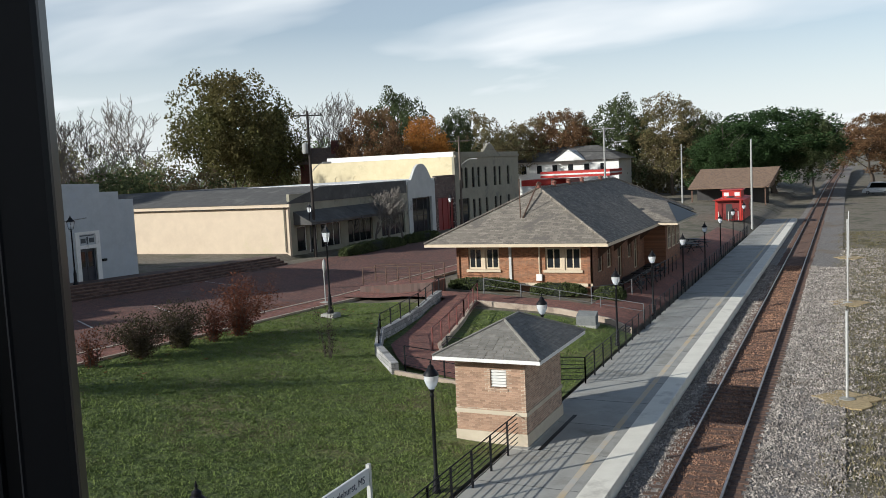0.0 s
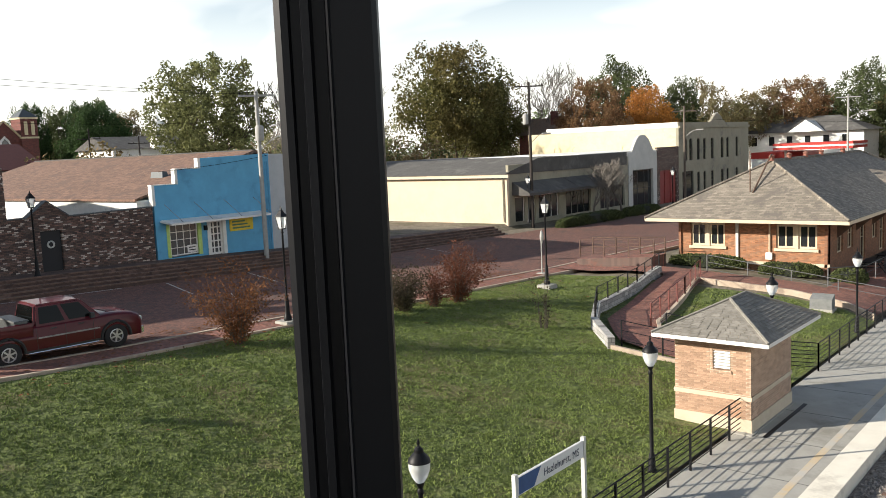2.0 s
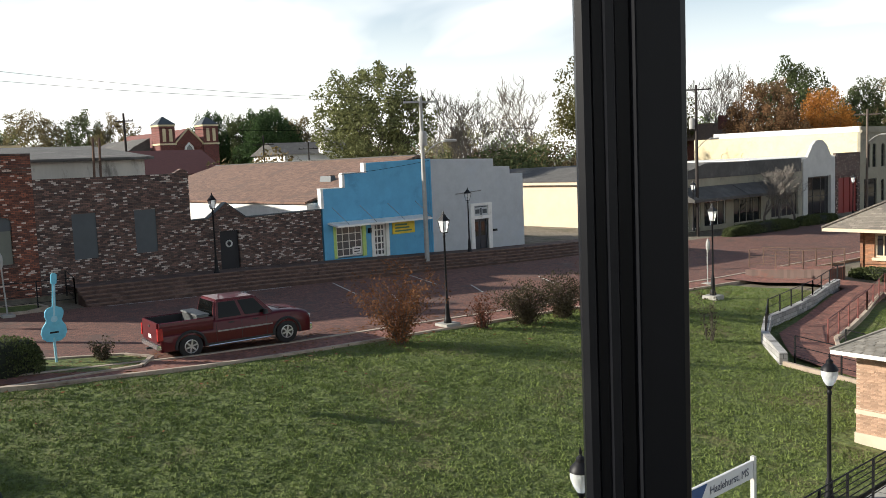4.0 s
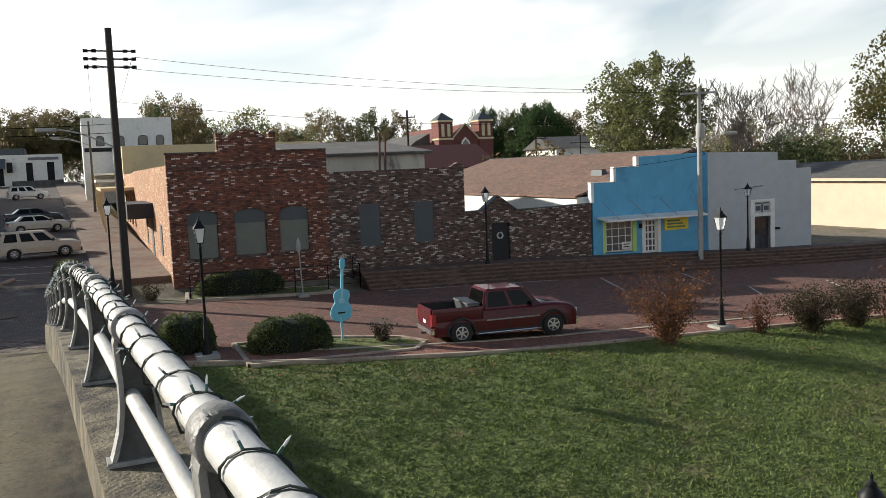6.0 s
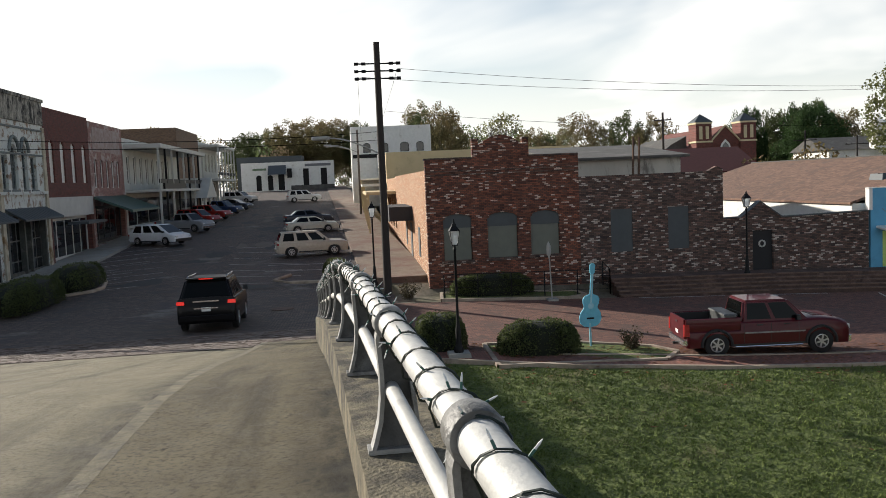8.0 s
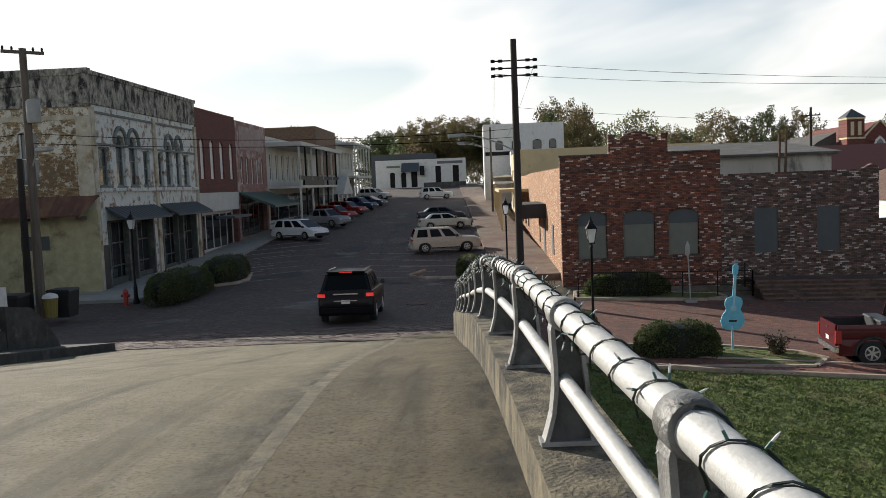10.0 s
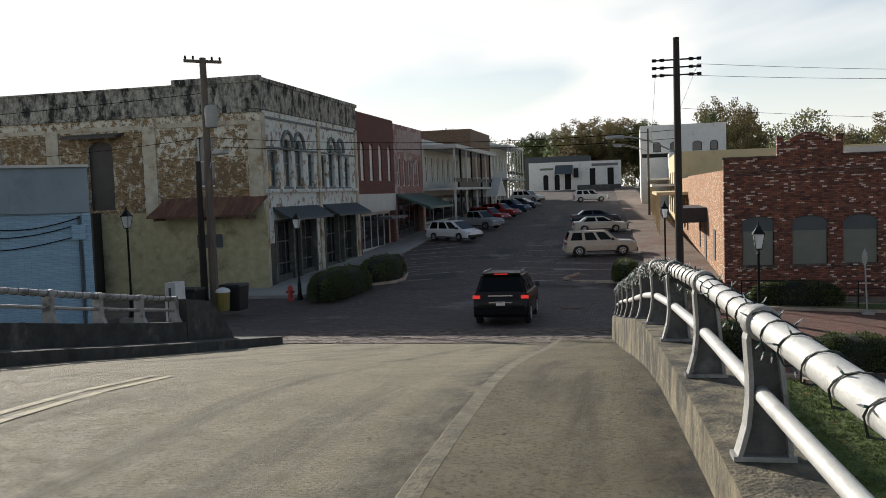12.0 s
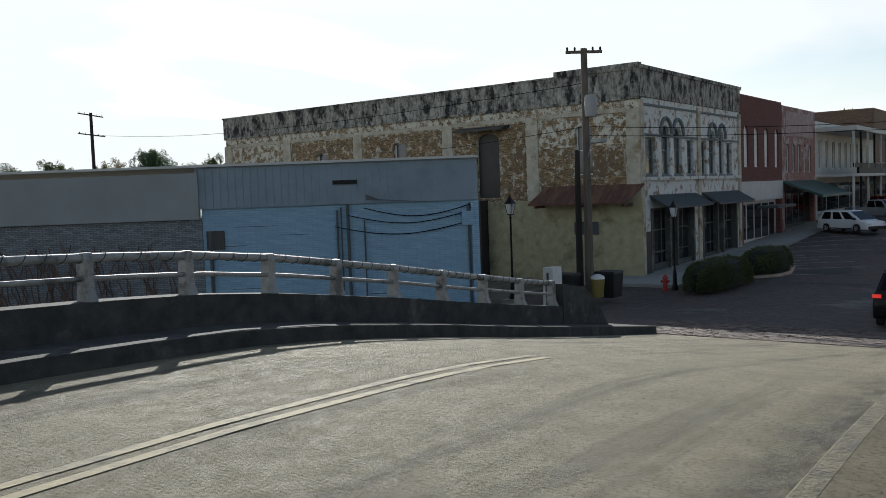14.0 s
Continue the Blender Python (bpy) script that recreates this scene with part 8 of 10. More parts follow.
shrub(-26.0, 19.35, 3.2, 3.7, M_ORLEAF, 5600, "tall orange-brown shrub with thin stems on the lawn", 1, 34)
shrub(-25.8, 26.0, 1.9, 2.9, M_SHRUB, 5600, "rounded dull green shrub on the lawn edge", 2, 40)
shrub(-25.8, 28.3, 2.05, 2.9, M_SHRUB, 6000, "rounded dull green shrub on the lawn edge", 3, 40)
shrub(-25.6, 30.1, 1.6, 1.9, M_REDLEAF, 2000, "small red-brown shrub on the lawn edge", 4, 22)
shrub(-25.4, 31.7, 3.0, 4.0, M_REDLEAF, 7000, "large red-brown shrub on the lawn edge", 5, 36)
shrub(-26.2, 23.9, 1.5, 1.3, M_REDLEAF, 1000, "small red-brown shrub beside the street lamp", 6, 18)
shrub(-30.4, 9.8, 0.8, 1.0, M_SHRUB, 700, "low straggling plant in the kerbed bed", 7, 18)
shrub(-20.0, 30.8, 2.4, 1.3, M_SHRUB, 260, "thin bare sapling on the lawn", 8, 9)
shrub(-43.4, 2.6, 0.9, 1.2, M_SHRUB, 700, "low straggling plant at the street corner", 9, 16)

# ---------------------------------------------------------------- grass tufts on the lawn
rng = np.random.default_rng(5)
n = 46000
gy_ = np.clip(43.0 - 44.0 * rng.random(n) ** 0.85, -1.2, 43.0)
ft = rng.random(n)
bx = np.array([-9.9 + (edge_x(y) + 0.25 + 9.9) * t for y, t in zip(gy_, ft)])
# tufts: some blades round each root
big = 0.5 + 0.9 * rng.random(n) ** 2
bx = (bx[:, None] + rng.normal(0, 0.11, (n, 7)) * big[:, None]).ravel()
gy_ = (gy_[:, None] + rng.normal(0, 0.11, (n, 7)) * big[:, None]).ravel()
big = np.repeat(big, 7)
ok = (bx < -9.85) & ~((bx > -12.1) & (bx < -8.9) & (gy_ > 24.6) & (gy_ < 29.4))
for (xa, ya_), (xb, yb_), w in (((-13, 31.9), (-16.2, 32.4), 1.3), ((-16.2, 32.4), (-17.8, 34.6), 1.45), ((-17.8, 34.6), (-18.9, 40), 1.5), ((-18.9, 40), (-20, 46.2), 1.5)):
    d = np.array([xb - xa, yb_ - ya_])
    t = np.clip(((bx - xa) * d[0] + (gy_ - ya_) * d[1]) / (d @ d), 0, 1)
    ok &= np.hypot(bx - xa - t * d[0], gy_ - ya_ - t * d[1]) > w
bx, gy_, big = bx[ok], gy_[ok], big[ok]
bz = np.array([lawn_z(x, y) for x, y in zip(bx, gy_)])
n = len(bx)
c = np.stack([bx, gy_, bz - 0.005], 1)
w = rng.uniform(0, 6.283, n)
hh = rng.uniform(0.03, 0.085, n) * big
wd = rng.uniform(0.012, 0.028, n)
side_ = np.stack([np.cos(w), np.sin(w), 0 * w], 1) * wd[:, None]
tip = c + np.stack([rng.normal(0, 0.04, n), rng.normal(0, 0.04, n), hh], 1)
v = np.stack([c - side_, c + side_, tip], 1).reshape(-1, 3)
me = bpy.data.meshes.new("grass")
me.from_pydata(v.tolist(), [], np.arange(3 * n).reshape(n, 3).tolist())
me.materials.append(mat("grass_blades", (0.148, 0.190, 0.044), (0.078, 0.108, 0.024), scale=1.4, rough=0.95, isl=0.26))
tagged(new("grass", me), "short green winter grass of the lawn", "grass", kind="stuff")
# fallen leaves
n = 2600
fy = rng.uniform(2, 42, n)
fx = np.array([edge_x(y) for y in fy]) + rng.exponential(1.6, n) - 3.0
fz = np.array([land_z(x, y) for x, y in zip(fx, fy)]) + 0.10
me = leaf_mesh("fallen_leaves", np.stack([fx, fy, fz], 1), rng.normal(size=(n, 3)) * [0.05, 0.05, 0.008], rng.normal(size=(n, 3)) * [0.05, 0.05, 0.008], M_ORLEAF)
tagged(new("fallen_leaves", me), "dry brown fallen leaves along the kerb", "leaves", kind="stuff")

# loose stones of the ballast and dry grass beyond the track
def stones(name, x0, x1, y0, y1, n, lo, hi, m, label, zfun):
    y = y0 + (y1 - y0) * rng.random(n) ** 1.5
    x = rng.uniform(x0, x1, n)
    z = np.array([zfun(a, b) for a, b in zip(x, y)])
    s = rng.uniform(lo, hi, n) * (1 + (y - y0) / 60)
    w = rng.uniform(0, 6.283, n)
    P = []
    for k in range(3):
        r = s * rng.uniform(0.7, 1.2, n)
        P.append(np.stack([x + r * np.cos(w + 2.1 * k), y + r * np.sin(w + 2.1 * k), z - 0.01], 1))
    P.append(np.stack([x + rng.normal(0, 0.3, n) * s, y + rng.normal(0, 0.3, n) * s, z + s * rng.uniform(0.5, 1.1, n)], 1))
    v = np.stack(P, 1).reshape(-1, 3)
    q = np.arange(n)[:, None] * 4
    f = np.concatenate([q + [0, 1, 3], q + [1, 2, 3], q + [2, 0, 3]])
    me = bpy.data.meshes.new(name)
    me.from_pydata(v.tolist(), [], f.tolist())
    me.materials.append(m)
    tagged(new(name, me), label, "stones", kind="stuff")


M_STONE = mat("grey_ballast_stone", (0.34, 0.305, 0.265), (0.13, 0.11, 0.095), scale=1.5, rough=0.95, isl=0.55)
M_RUSTSTONE = mat("rusty_ballast_stone", (0.27, 0.15, 0.09), (0.09, 0.05, 0.035), scale=1.5, rough=0.95, isl=0.55)
stones("ballast_stones", -2.5, 0.0, 13, 75, 26000, 0.03, 0.06, M_STONE, "crushed grey ballast stones beside the track", bed_z)
stones("ballast_stones", -5.75, -4.7, 13, 75, 9000, 0.03, 0.055, M_STONE, "crushed grey ballast stones along the platform", bed_z)
stones("rusty_stones", -4.45, -3.1, 13, 75, 12000, 0.03, 0.05, M_RUSTSTONE, "rust-stained stones between the rails", lambda x, y: bed_z(x, y) + 0.01)
stones("scattered_gravel", -0.4, 5.0, 22, 90, 15000, 0.03, 0.06, M_STONE, "gravel scattered over the bare ground", lambda x, y: -0.49)
n = 4200
gy2 = 18 + 90 * rng.random(n) ** 1.4
gx2 = -0.9 + 7.0 * rng.random(n) ** 0.8
gx2 = np.repeat(gx2, 10) + rng.normal(0, 0.16, n * 10)
gy2 = np.repeat(gy2, 10) + rng.normal(0, 0.16, n * 10)
n = len(gx2)
c = np.stack([gx2, gy2, np.full(n, -0.5)], 1)
w = rng.uniform(0, 6.283, n)
side_ = np.stack([np.cos(w), np.sin(w), 0 * w], 1) * rng.uniform(0.015, 0.04, n)[:, None]
tip = c + np.stack([rng.normal(0, 0.06, n), rng.normal(0, 0.06, n), rng.uniform(0.05, 0.16, n)], 1)
me = bpy.data.meshes.new("dry_grass")
me.from_pydata(np.stack([c - side_, c + side_, tip], 1).reshape(-1, 3).tolist(), [], np.arange(3 * n).reshape(n, 3).tolist())
me.materials.append(mat("dry_grass_blades", (0.16, 0.13, 0.07), (0.075, 0.07, 0.03), scale=0.8, rough=0.9, isl=0.4))
tagged(new("dry_grass", me), "dry brown winter grass beyond the track", "grass", kind="stuff")

# ---------------------------------------------------------------- vehicles
M_TYRE = mat("tyre_rubber", (0.018, 0.018, 0.018), (0.012, 0.012, 0.012), rough=0.85)
M_RIM = mat("alloy_rim", (0.55, 0.55, 0.56), (0.42, 0.42, 0.43), rough=0.3, metal=0.8)
M_CARGLASS = glass_mat("tinted_car_glass", (0.004, 0.005, 0.005), 0.05)
M_CARGLASS.node_tree.nodes["Principled BSDF"].inputs["Specular IOR Level"].default_value = 0.15
M_RIMDARK = mat("dark_rim_recess", (0.03, 0.03, 0.032), rough=0.6)
M_CHROME = plain("chrome", (0.65, 0.65, 0.66), 0.18, 0.9)
M_TAIL = plain("red_tail_light", (0.35, 0.012, 0.012), 0.25)
M_TAIL_ON = plain("lit_tail_light", (0.9, 0.03, 0.02), 0.25, emit=0.3)
M_HEAD = plain("clear_head_light", (0.6, 0.62, 0.62), 0.12)
M_TRIMBLK = mat("black_trim", (0.014, 0.014, 0.015), rough=0.6)


def paint(name, c, coat=0.5):
    m = plain(name, c, 0.45)
    b = m.node_tree.nodes["Principled BSDF"]
    b.inputs["Coat Weight"].default_value, b.inputs["Coat Roughness"].default_value = coat, 0.04
    b.inputs["Specular IOR Level"].default_value = 0.12
    return m


def vehicle(name, label, L, Wd, wheelbase, rear, low, cab, col, wheel=0.37, bed=False, brake=False, trim=None, panes=3):
    """Nose along +x, wheels on z = 0. low: upper outline of the lower body from tail to nose; cab: (rear foot, front foot, rear top, front top, belt, roof, half widths)."""
    t = thing(name, label, "car", "vehicles of the town")
    hw = Wd / 2
    axles = (rear, rear + wheelbase)
    base = 0.30 * wheel / 0.37
    pts = [(0.06, base)]
    for a in axles:
        r = wheel + 0.06
        pts += [(a - r, base)] + [(a - r * math.cos(w), base + max(0, (wheel + r * math.sin(w)) - base)) for w in span(0.15, math.pi - 0.15, 0.35)] + [(a + r, base)]
    pts += [(L - 0.05, base)]
    outline = pts + list(reversed(low))
    g = Geo()
    k = len(outline)
    # sections across the car: rounded shoulders, corners drawn in at nose and tail
    across = [(0.0, -0.075, 0.13), (0.025, -0.035, 0.07), (0.075, -0.008, 0.03), (0.20, 0.022, 0.008), (0.45, 0.040, 0.0)]
    rings = []
    for s_, rows in ((-1, across), (1, across[::-1])):
        for inset, dz, pull in rows:
            ring = []
            for x, z in outline:
                top = smooth01((z - 0.6) / 0.25)
                end = 1 if x < 0.35 else -1 if x > L - 0.45 else 0
                ring.append(len(g.v))
                g.v.append((x + end * pull, s_ * (hw - inset), z + dz * top + (0.03 if inset == 0.0 and z < base + 0.02 else 0.0)))
            rings.append(ring)
    for a, b in zip(rings[:-1], rings[1:]):
        for i in range(k):
            j = (i + 1) % k
            g.f.append((a[i], a[j], b[j], b[i]))
            g.m.append(0)
    g.f.append(tuple(rings[0]))
    g.f.append(tuple(reversed(rings[-1])))
    g.m += [0, 0]
    body = part("body", g, col, t, smooth=True)
    xb0, xb1, xt0, xt1, zb, zt, wb, wtp = cab
    C = [Vector(p) for p in ((xb0, -wb, zb), (xb1, -wb, zb), (xb1, wb, zb), (xb0, wb, zb))]
    Tt = [Vector(p) for p in ((xt0, -wtp, zt), (xt1, -wtp, zt), (xt1, wtp, zt), (xt0, wtp, zt))]
    g = Geo()
    g.v = [tuple(p) for p in C + Tt]
    g.f = [(4, 5, 6, 7), (0, 1, 5, 4), (1, 2, 6, 5), (2, 3, 7, 6), (3, 0, 4, 7)]
    g.m = [0] * 5
    part("cabin", g, col, t, bevel=0.075, smooth=True)

    def pane(nm, a, b, c, d, u0, u1, v0, v1, m=M_CARGLASS):
        """A pane on the face a-b (foot) c-d (top)."""
        a, b, c, d = map(Vector, (a, b, c, d))
        nr = (b - a).cross(d - a).normalized()
        mid = (a + b + c + d) / 4
        if nr.dot(mid - Vector((L / 2, 0, zb))) < 0:
            nr = -nr
        f = lambda u, v: a.lerp(b, u).lerp(d.lerp(c, u), v)
        q = [f(u0, v0), f(u1, v0), f(u1, v1), f(u0, v1)]
        part(nm, Geo().prism([p - nr * 0.03 for p in q], nr * 0.036), m, t)

    pane("windscreen", C[1], C[2], Tt[2], Tt[1], 0.06, 0.94, 0.06, 0.92)
    pane("rear_window", C[3], C[0], Tt[0], Tt[3], 0.08, 0.92, 0.12 if not bed else 0.1, 0.9)
    for s in (0, 1):
        a, b, c, d = (C[0], C[1], Tt[1], Tt[0]) if s == 0 else (C[3], C[2], Tt[2], Tt[3])
        step = 0.88 / panes
        for i in range(panes):
            pane("side_window", a, b, c, d, 0.08 + i * step, 0.08 + (i + 1) * step - 0.065, 0.12, 0.86)
    for a in axles:
        for s in (-1, 1):
            g = Geo()
            y = s * (hw - 0.11)
            g.tube([(a, y - 0.11, wheel), (a, y - 0.09, wheel), (a, y + 0.09, wheel), (a, y + 0.11, wheel)], [wheel * 0.93, wheel, wheel, wheel * 0.93], 20)
            tyre = part("wheel", g, M_TYRE, t, "black tyre on an alloy rim", smooth=True)
            yo = y + s * 0.108
            g = Geo()
            g.tube([(a, yo - s * 0.02, wheel), (a, yo + s * 0.006, wheel)], [wheel * 0.57, wheel * 0.54], 18)
            for q in range(6):
                w = q * math.pi / 3 + 0.3
                g.obox((a + 0.32 * wheel * math.cos(w), yo + s * 0.012, wheel + 0.32 * wheel * math.sin(w)), Vector((math.cos(w), 0, math.sin(w))) * wheel * 0.24, Vector((0, 0.008, 0)), Vector((-math.sin(w), 0, math.cos(w))) * wheel * 0.07, 1)
            g.tube([(a + 0.55 * wheel * math.cos(w), yo + s * 0.008, wheel + 0.55 * wheel * math.sin(w)) for w in span(0, 2 * math.pi, 0.35)], wheel * 0.05, 5, 1)
            g.tube([(a, yo, wheel), (a, yo + s * 0.022, wheel)], [wheel * 0.13, wheel * 0.11], 10, 1)
            part("rim", g, [M_RIMDARK, M_RIM], tyre)
    for s in (-1, 1):
        part("tail_light", Geo().box(-0.03 if bed else 0.0, 0.16, s * (hw - 0.27 if not bed else hw - 0.14), s * (hw + 0.004), zb - (0.42 if bed else 0.17), zb - (0.0 if bed else 0.05), top=0.01), M_TAIL_ON if brake else M_TAIL, t)
        part("head_light", Geo().box(L - 0.30, L - 0.03, s * (hw - 0.36), s * (hw - 0.09), zb - 0.36, zb - 0.22), M_HEAD, t)
        xm = xb1 - 0.45
        part("mirror", Geo().box(xm - 0.08, xm + 0.08, s * (wb + 0.06), s * (wb + 0.24), zb + 0.05, zb + 0.22, top=0.02), M_TRIMBLK if trim is None else trim, t)
        part("sill_trim", Geo().box(axles[0] + wheel + 0.1, axles[1] - wheel - 0.1, s * (hw - 0.02), s * (hw + 0.015), base + 0.02, base + 0.10), M_TRIMBLK, t)
    part("rear_bumper", Geo().box(-0.05, 0.16, -hw * 0.93, hw * 0.93, base + 0.08, base + 0.28), M_CHROME if bed else (trim or col), t, bevel=0.02)
    part("front_bumper", Geo().box(L - 0.18, L + 0.04, -hw * 0.92, hw * 0.92, base, base + 0.24), M_TRIMBLK if not bed else M_CHROME, t, bevel=0.02)
    part("number_plate", Geo().box(-0.012, 0.03, -0.16, 0.16, zb - 0.42, zb - 0.28), M_WHITE, t, "blank pale number plate")
    return t


# pickup truck
P_RED = paint("dark_red_car_paint", (0.078, 0.006, 0.010), 0.35)
low = [(0.05, 0.62), (0.04, 0.95), (1.94, 0.95), (1.96, 1.22), (4.15, 1.22), (4.45, 1.235), (4.75, 1.23), (5.10, 1.205), (5.45, 1.15), (5.70, 1.05), (5.78, 0.90), (5.80, 0.66)]
truck = vehicle("pickup_truck", "dark red crew-cab pickup truck parked beside the brick walk", 5.82, 2.0, 3.65, 1.12, low, (1.98, 4.36, 2.12, 3.66, 1.18, 1.92, 0.95, 0.79), P_RED, wheel=0.42, bed=True, panes=2)
part("bed_floor", Geo().box(0.10, 1.92, -0.86, 0.86, 0.94, 1.0), M_TRIMBLK, truck, "dark ribbed floor of the load bed")
part("bed_front", Geo().box(1.90, 1.97, -0.93, 0.93, 0.93, 1.34), P_RED, truck, bevel=0.012)
for s in (-1, 1):
    part("bed_side", Geo().prism([(0.05, s * 0.965, 0.90), (0.03, s * 0.985, 1.20), (0.05, s * 0.96, 1.34), (0.05, s * 0.90, 1.36), (0.05, s * 0.87, 1.34), (0.05, s * 0.87, 0.90)], (1.92, 0, 0)), P_RED, truck, smooth=True)
    part("bed_lining", Geo().box(0.10, 1.90, s * 0.84, s * 0.868, 0.98, 1.33), M_TRIMBLK, truck)
gate = part("tailgate", Geo().box(-0.01, 0.08, -0.86, 0.86, 0.66, 1.36), P_RED, truck, bevel=0.02)
part("handle", Geo().box(-0.025, 0.0, -0.09, 0.09, 1.16, 1.22), M_TRIMBLK, gate)
part("tool_box", Geo().box(1.42, 1.89, -0.83, 0.83, 1.06, 1.42, top=0.03), mat("dull_grey_metal", (0.10, 0.105, 0.105), (0.05, 0.053, 0.053), scale=14, rough=0.42, metal=0.5), truck, "dull grey metal tool box across the bed")
part("tool_box_lid", Geo().box(1.40, 1.90, -0.86, 0.86, 1.42, 1.47, top=0.02), mat("dull_plate_metal", (0.09, 0.095, 0.095), (0.045, 0.048, 0.048), scale=18, rough=0.4, metal=0.5), truck)
part("tow_bar", Geo().box(-0.16, 0.05, -0.05, 0.05, 0.36, 0.44), M_TRIMBLK, truck)
for s in (-1, 1):
    part("step_bar", Geo().tube([(1.75, s * 0.98, 0.34), (4.1, s * 0.98, 0.34)], 0.045, 8), M_CHROME, truck, smooth=True)
    for x in (2.62, 3.55):
        part("door_handle", Geo().box(x - 0.1, x + 0.1, s * 0.985, s * 1.012, 1.06, 1.10), M_TRIMBLK, truck)
    for x in (2.06, 3.02, 3.98):
        part("door_gap", Geo().box(x - 0.008, x + 0.008, s * 0.97, s * 1.003, 0.46, 1.14), M_TRIMBLK, truck)
for s in (-1, 1):
    part("side_moulding", Geo().box(2.1, 4.2, s * 0.99, s * 1.015, 0.79, 0.84), M_CAST, truck)
for ax in (1.12, 4.77):
    for s in (-1, 1):
        part("wheel_flare", Geo().tube([(ax + 0.53 * math.cos(w), s * 1.0, 0.42 + 0.53 * math.sin(w)) for w in span(-0.1, math.pi + 0.1, 0.3)], 0.055, 6), M_TRIMBLK, truck, "grey plastic wheel flare", smooth=True)
part("hood", Geo().prism([(4.62, -0.60, 1.262), (5.35, -0.56, 1.20), (5.35, 0.56, 1.20), (4.62, 0.60, 1.262)], (0, 0, 0.03)), P_RED, truck, "raised centre of the bonnet", bevel=0.012)
truck.matrix_basis = pose(-30.0, 11.35, land_z(-29.7, 14) + 0.04, 0, 0, 84.5)

# dark sport utility vehicle coming off the bridge
P_BLK = paint("black_car_paint", (0.003, 0.003, 0.004), 0.18)
low = [(0.02, 0.55), (0.0, 0.80), (0.06, 0.98), (0.10, 1.20), (3.7, 1.20), (4.2, 1.20), (4.7, 1.16), (5.02, 1.06), (5.18, 0.86), (5.2, 0.55)]
suv = vehicle("sport_utility_car", "black sport utility car with lit tail lights below the bridge", 5.22, 2.03, 3.05, 1.05, low, (0.12, 4.0, 0.52, 3.15, 1.17, 1.88, 0.95, 0.74), P_BLK, wheel=0.40, brake=True, panes=3)
part("chrome_bar", Geo().box(0.0, 0.06, -0.45, 0.45, 1.08, 1.13), M_CHROME, suv)
part("chrome_bar", Geo().box(-0.02, 0.05, -0.42, 0.42, 0.84, 0.88), M_CHROME, suv)
part("roof_lip", Geo().box(0.36, 0.72, -0.70, 0.70, 1.86, 1.91), P_BLK, suv)
part("high_brake_light", Geo().box(0.345, 0.37, -0.24, 0.24, 1.855, 1.895), M_TAIL_ON, suv)
for s in (-1, 1):
    part("roof_rail", Geo().tube([(0.75, s * 0.68, 1.90), (0.85, s * 0.68, 1.95), (2.8, s * 0.68, 1.95), (2.95, s * 0.68, 1.90)], 0.022, 6), M_CHROME, suv)
SUV_D = 31.4
sx, sy, _ = on_bridge(SUV_D, -4.15, 0)
suv.matrix_basis = pose(sx, sy, road_z(SUV_D) + 0.02, 0, 2.4, 182.1)

# parked cars on the main street
low_v = [(0.04, 0.6), (0.03, 1.0), (3.4, 0.98), (4.3, 0.96), (4.95, 0.84), (5.1, 0.6)]
van = vehicle("minivan", "white minivan parked at an angle on the main street", 5.12, 1.95, 3.0, 0.98, low_v, (0.08, 4.35, 0.5, 3.05, 0.95, 1.68, 0.92, 0.72), paint("white_car_paint", (0.80, 0.81, 0.82)), wheel=0.34)
low_s = [(0.04, 0.55), (0.03, 0.95), (0.9, 0.98), (3.3, 0.95), (4.5, 0.86), (4.75, 0.6)]
low_j = [(0.04, 0.6), (0.03, 1.08), (3.4, 1.08), (4.6, 1.02), (4.9, 0.9), (4.95, 0.6)]


def parked(t, x, y, rot):
    t.matrix_basis = pose(x, y, road_z(UX * x + UY * y) + 0.04, 0, 0, rot)


parked(van, -75.2, -17.9, 58)
jeep = vehicle("wagon_car", "tan sport utility car parked at an angle on the main street", 4.95, 1.95, 2.95, 0.98, low_j, (0.10, 3.7, 0.4, 2.9, 1.05, 1.75, 0.92, 0.74), paint("tan_car_paint", (0.52, 0.45, 0.36)), wheel=0.38)
parked(jeep, -61.0, -5.3, 100)
sed = vehicle("sedan_car", "pale gold sedan car parked at an angle on the main street", 4.8, 1.85, 2.75, 1.0, low_s, (0.6, 3.75, 1.25, 2.75, 0.93, 1.42, 0.88, 0.66), paint("gold_car_paint", (0.55, 0.53, 0.45)), wheel=0.32, panes=2)
parked(sed, -79.0, -5.9, 100)
c = vehicle("sedan_car", "dark blue sedan car parked at an angle on the main street", 4.8, 1.85, 2.75, 1.0, low_s, (0.6, 3.75, 1.25, 2.75, 0.93, 1.42, 0.88, 0.66), paint("navy_car_paint", (0.03, 0.035, 0.05)), wheel=0.32, panes=2)
parked(c, -88.0, -6.6, 100)
c2 = copy_thing(c, c.matrix_basis.copy())
parked(c2, -116.0, -17.2, 70)
c = vehicle("wagon_car", "white sport utility car parked far up the street", 4.95, 1.95, 2.95, 0.98, low_j, (0.10, 3.7, 0.4, 2.9, 1.05, 1.75, 0.92, 0.74), paint("pearl_car_paint", (0.55, 0.55, 0.54)), wheel=0.38)
parked(c, -128.0, -9.0, 100)
c2 = copy_thing(c, c.matrix_basis.copy())
parked(c2, -132.0, -18.4, 70)
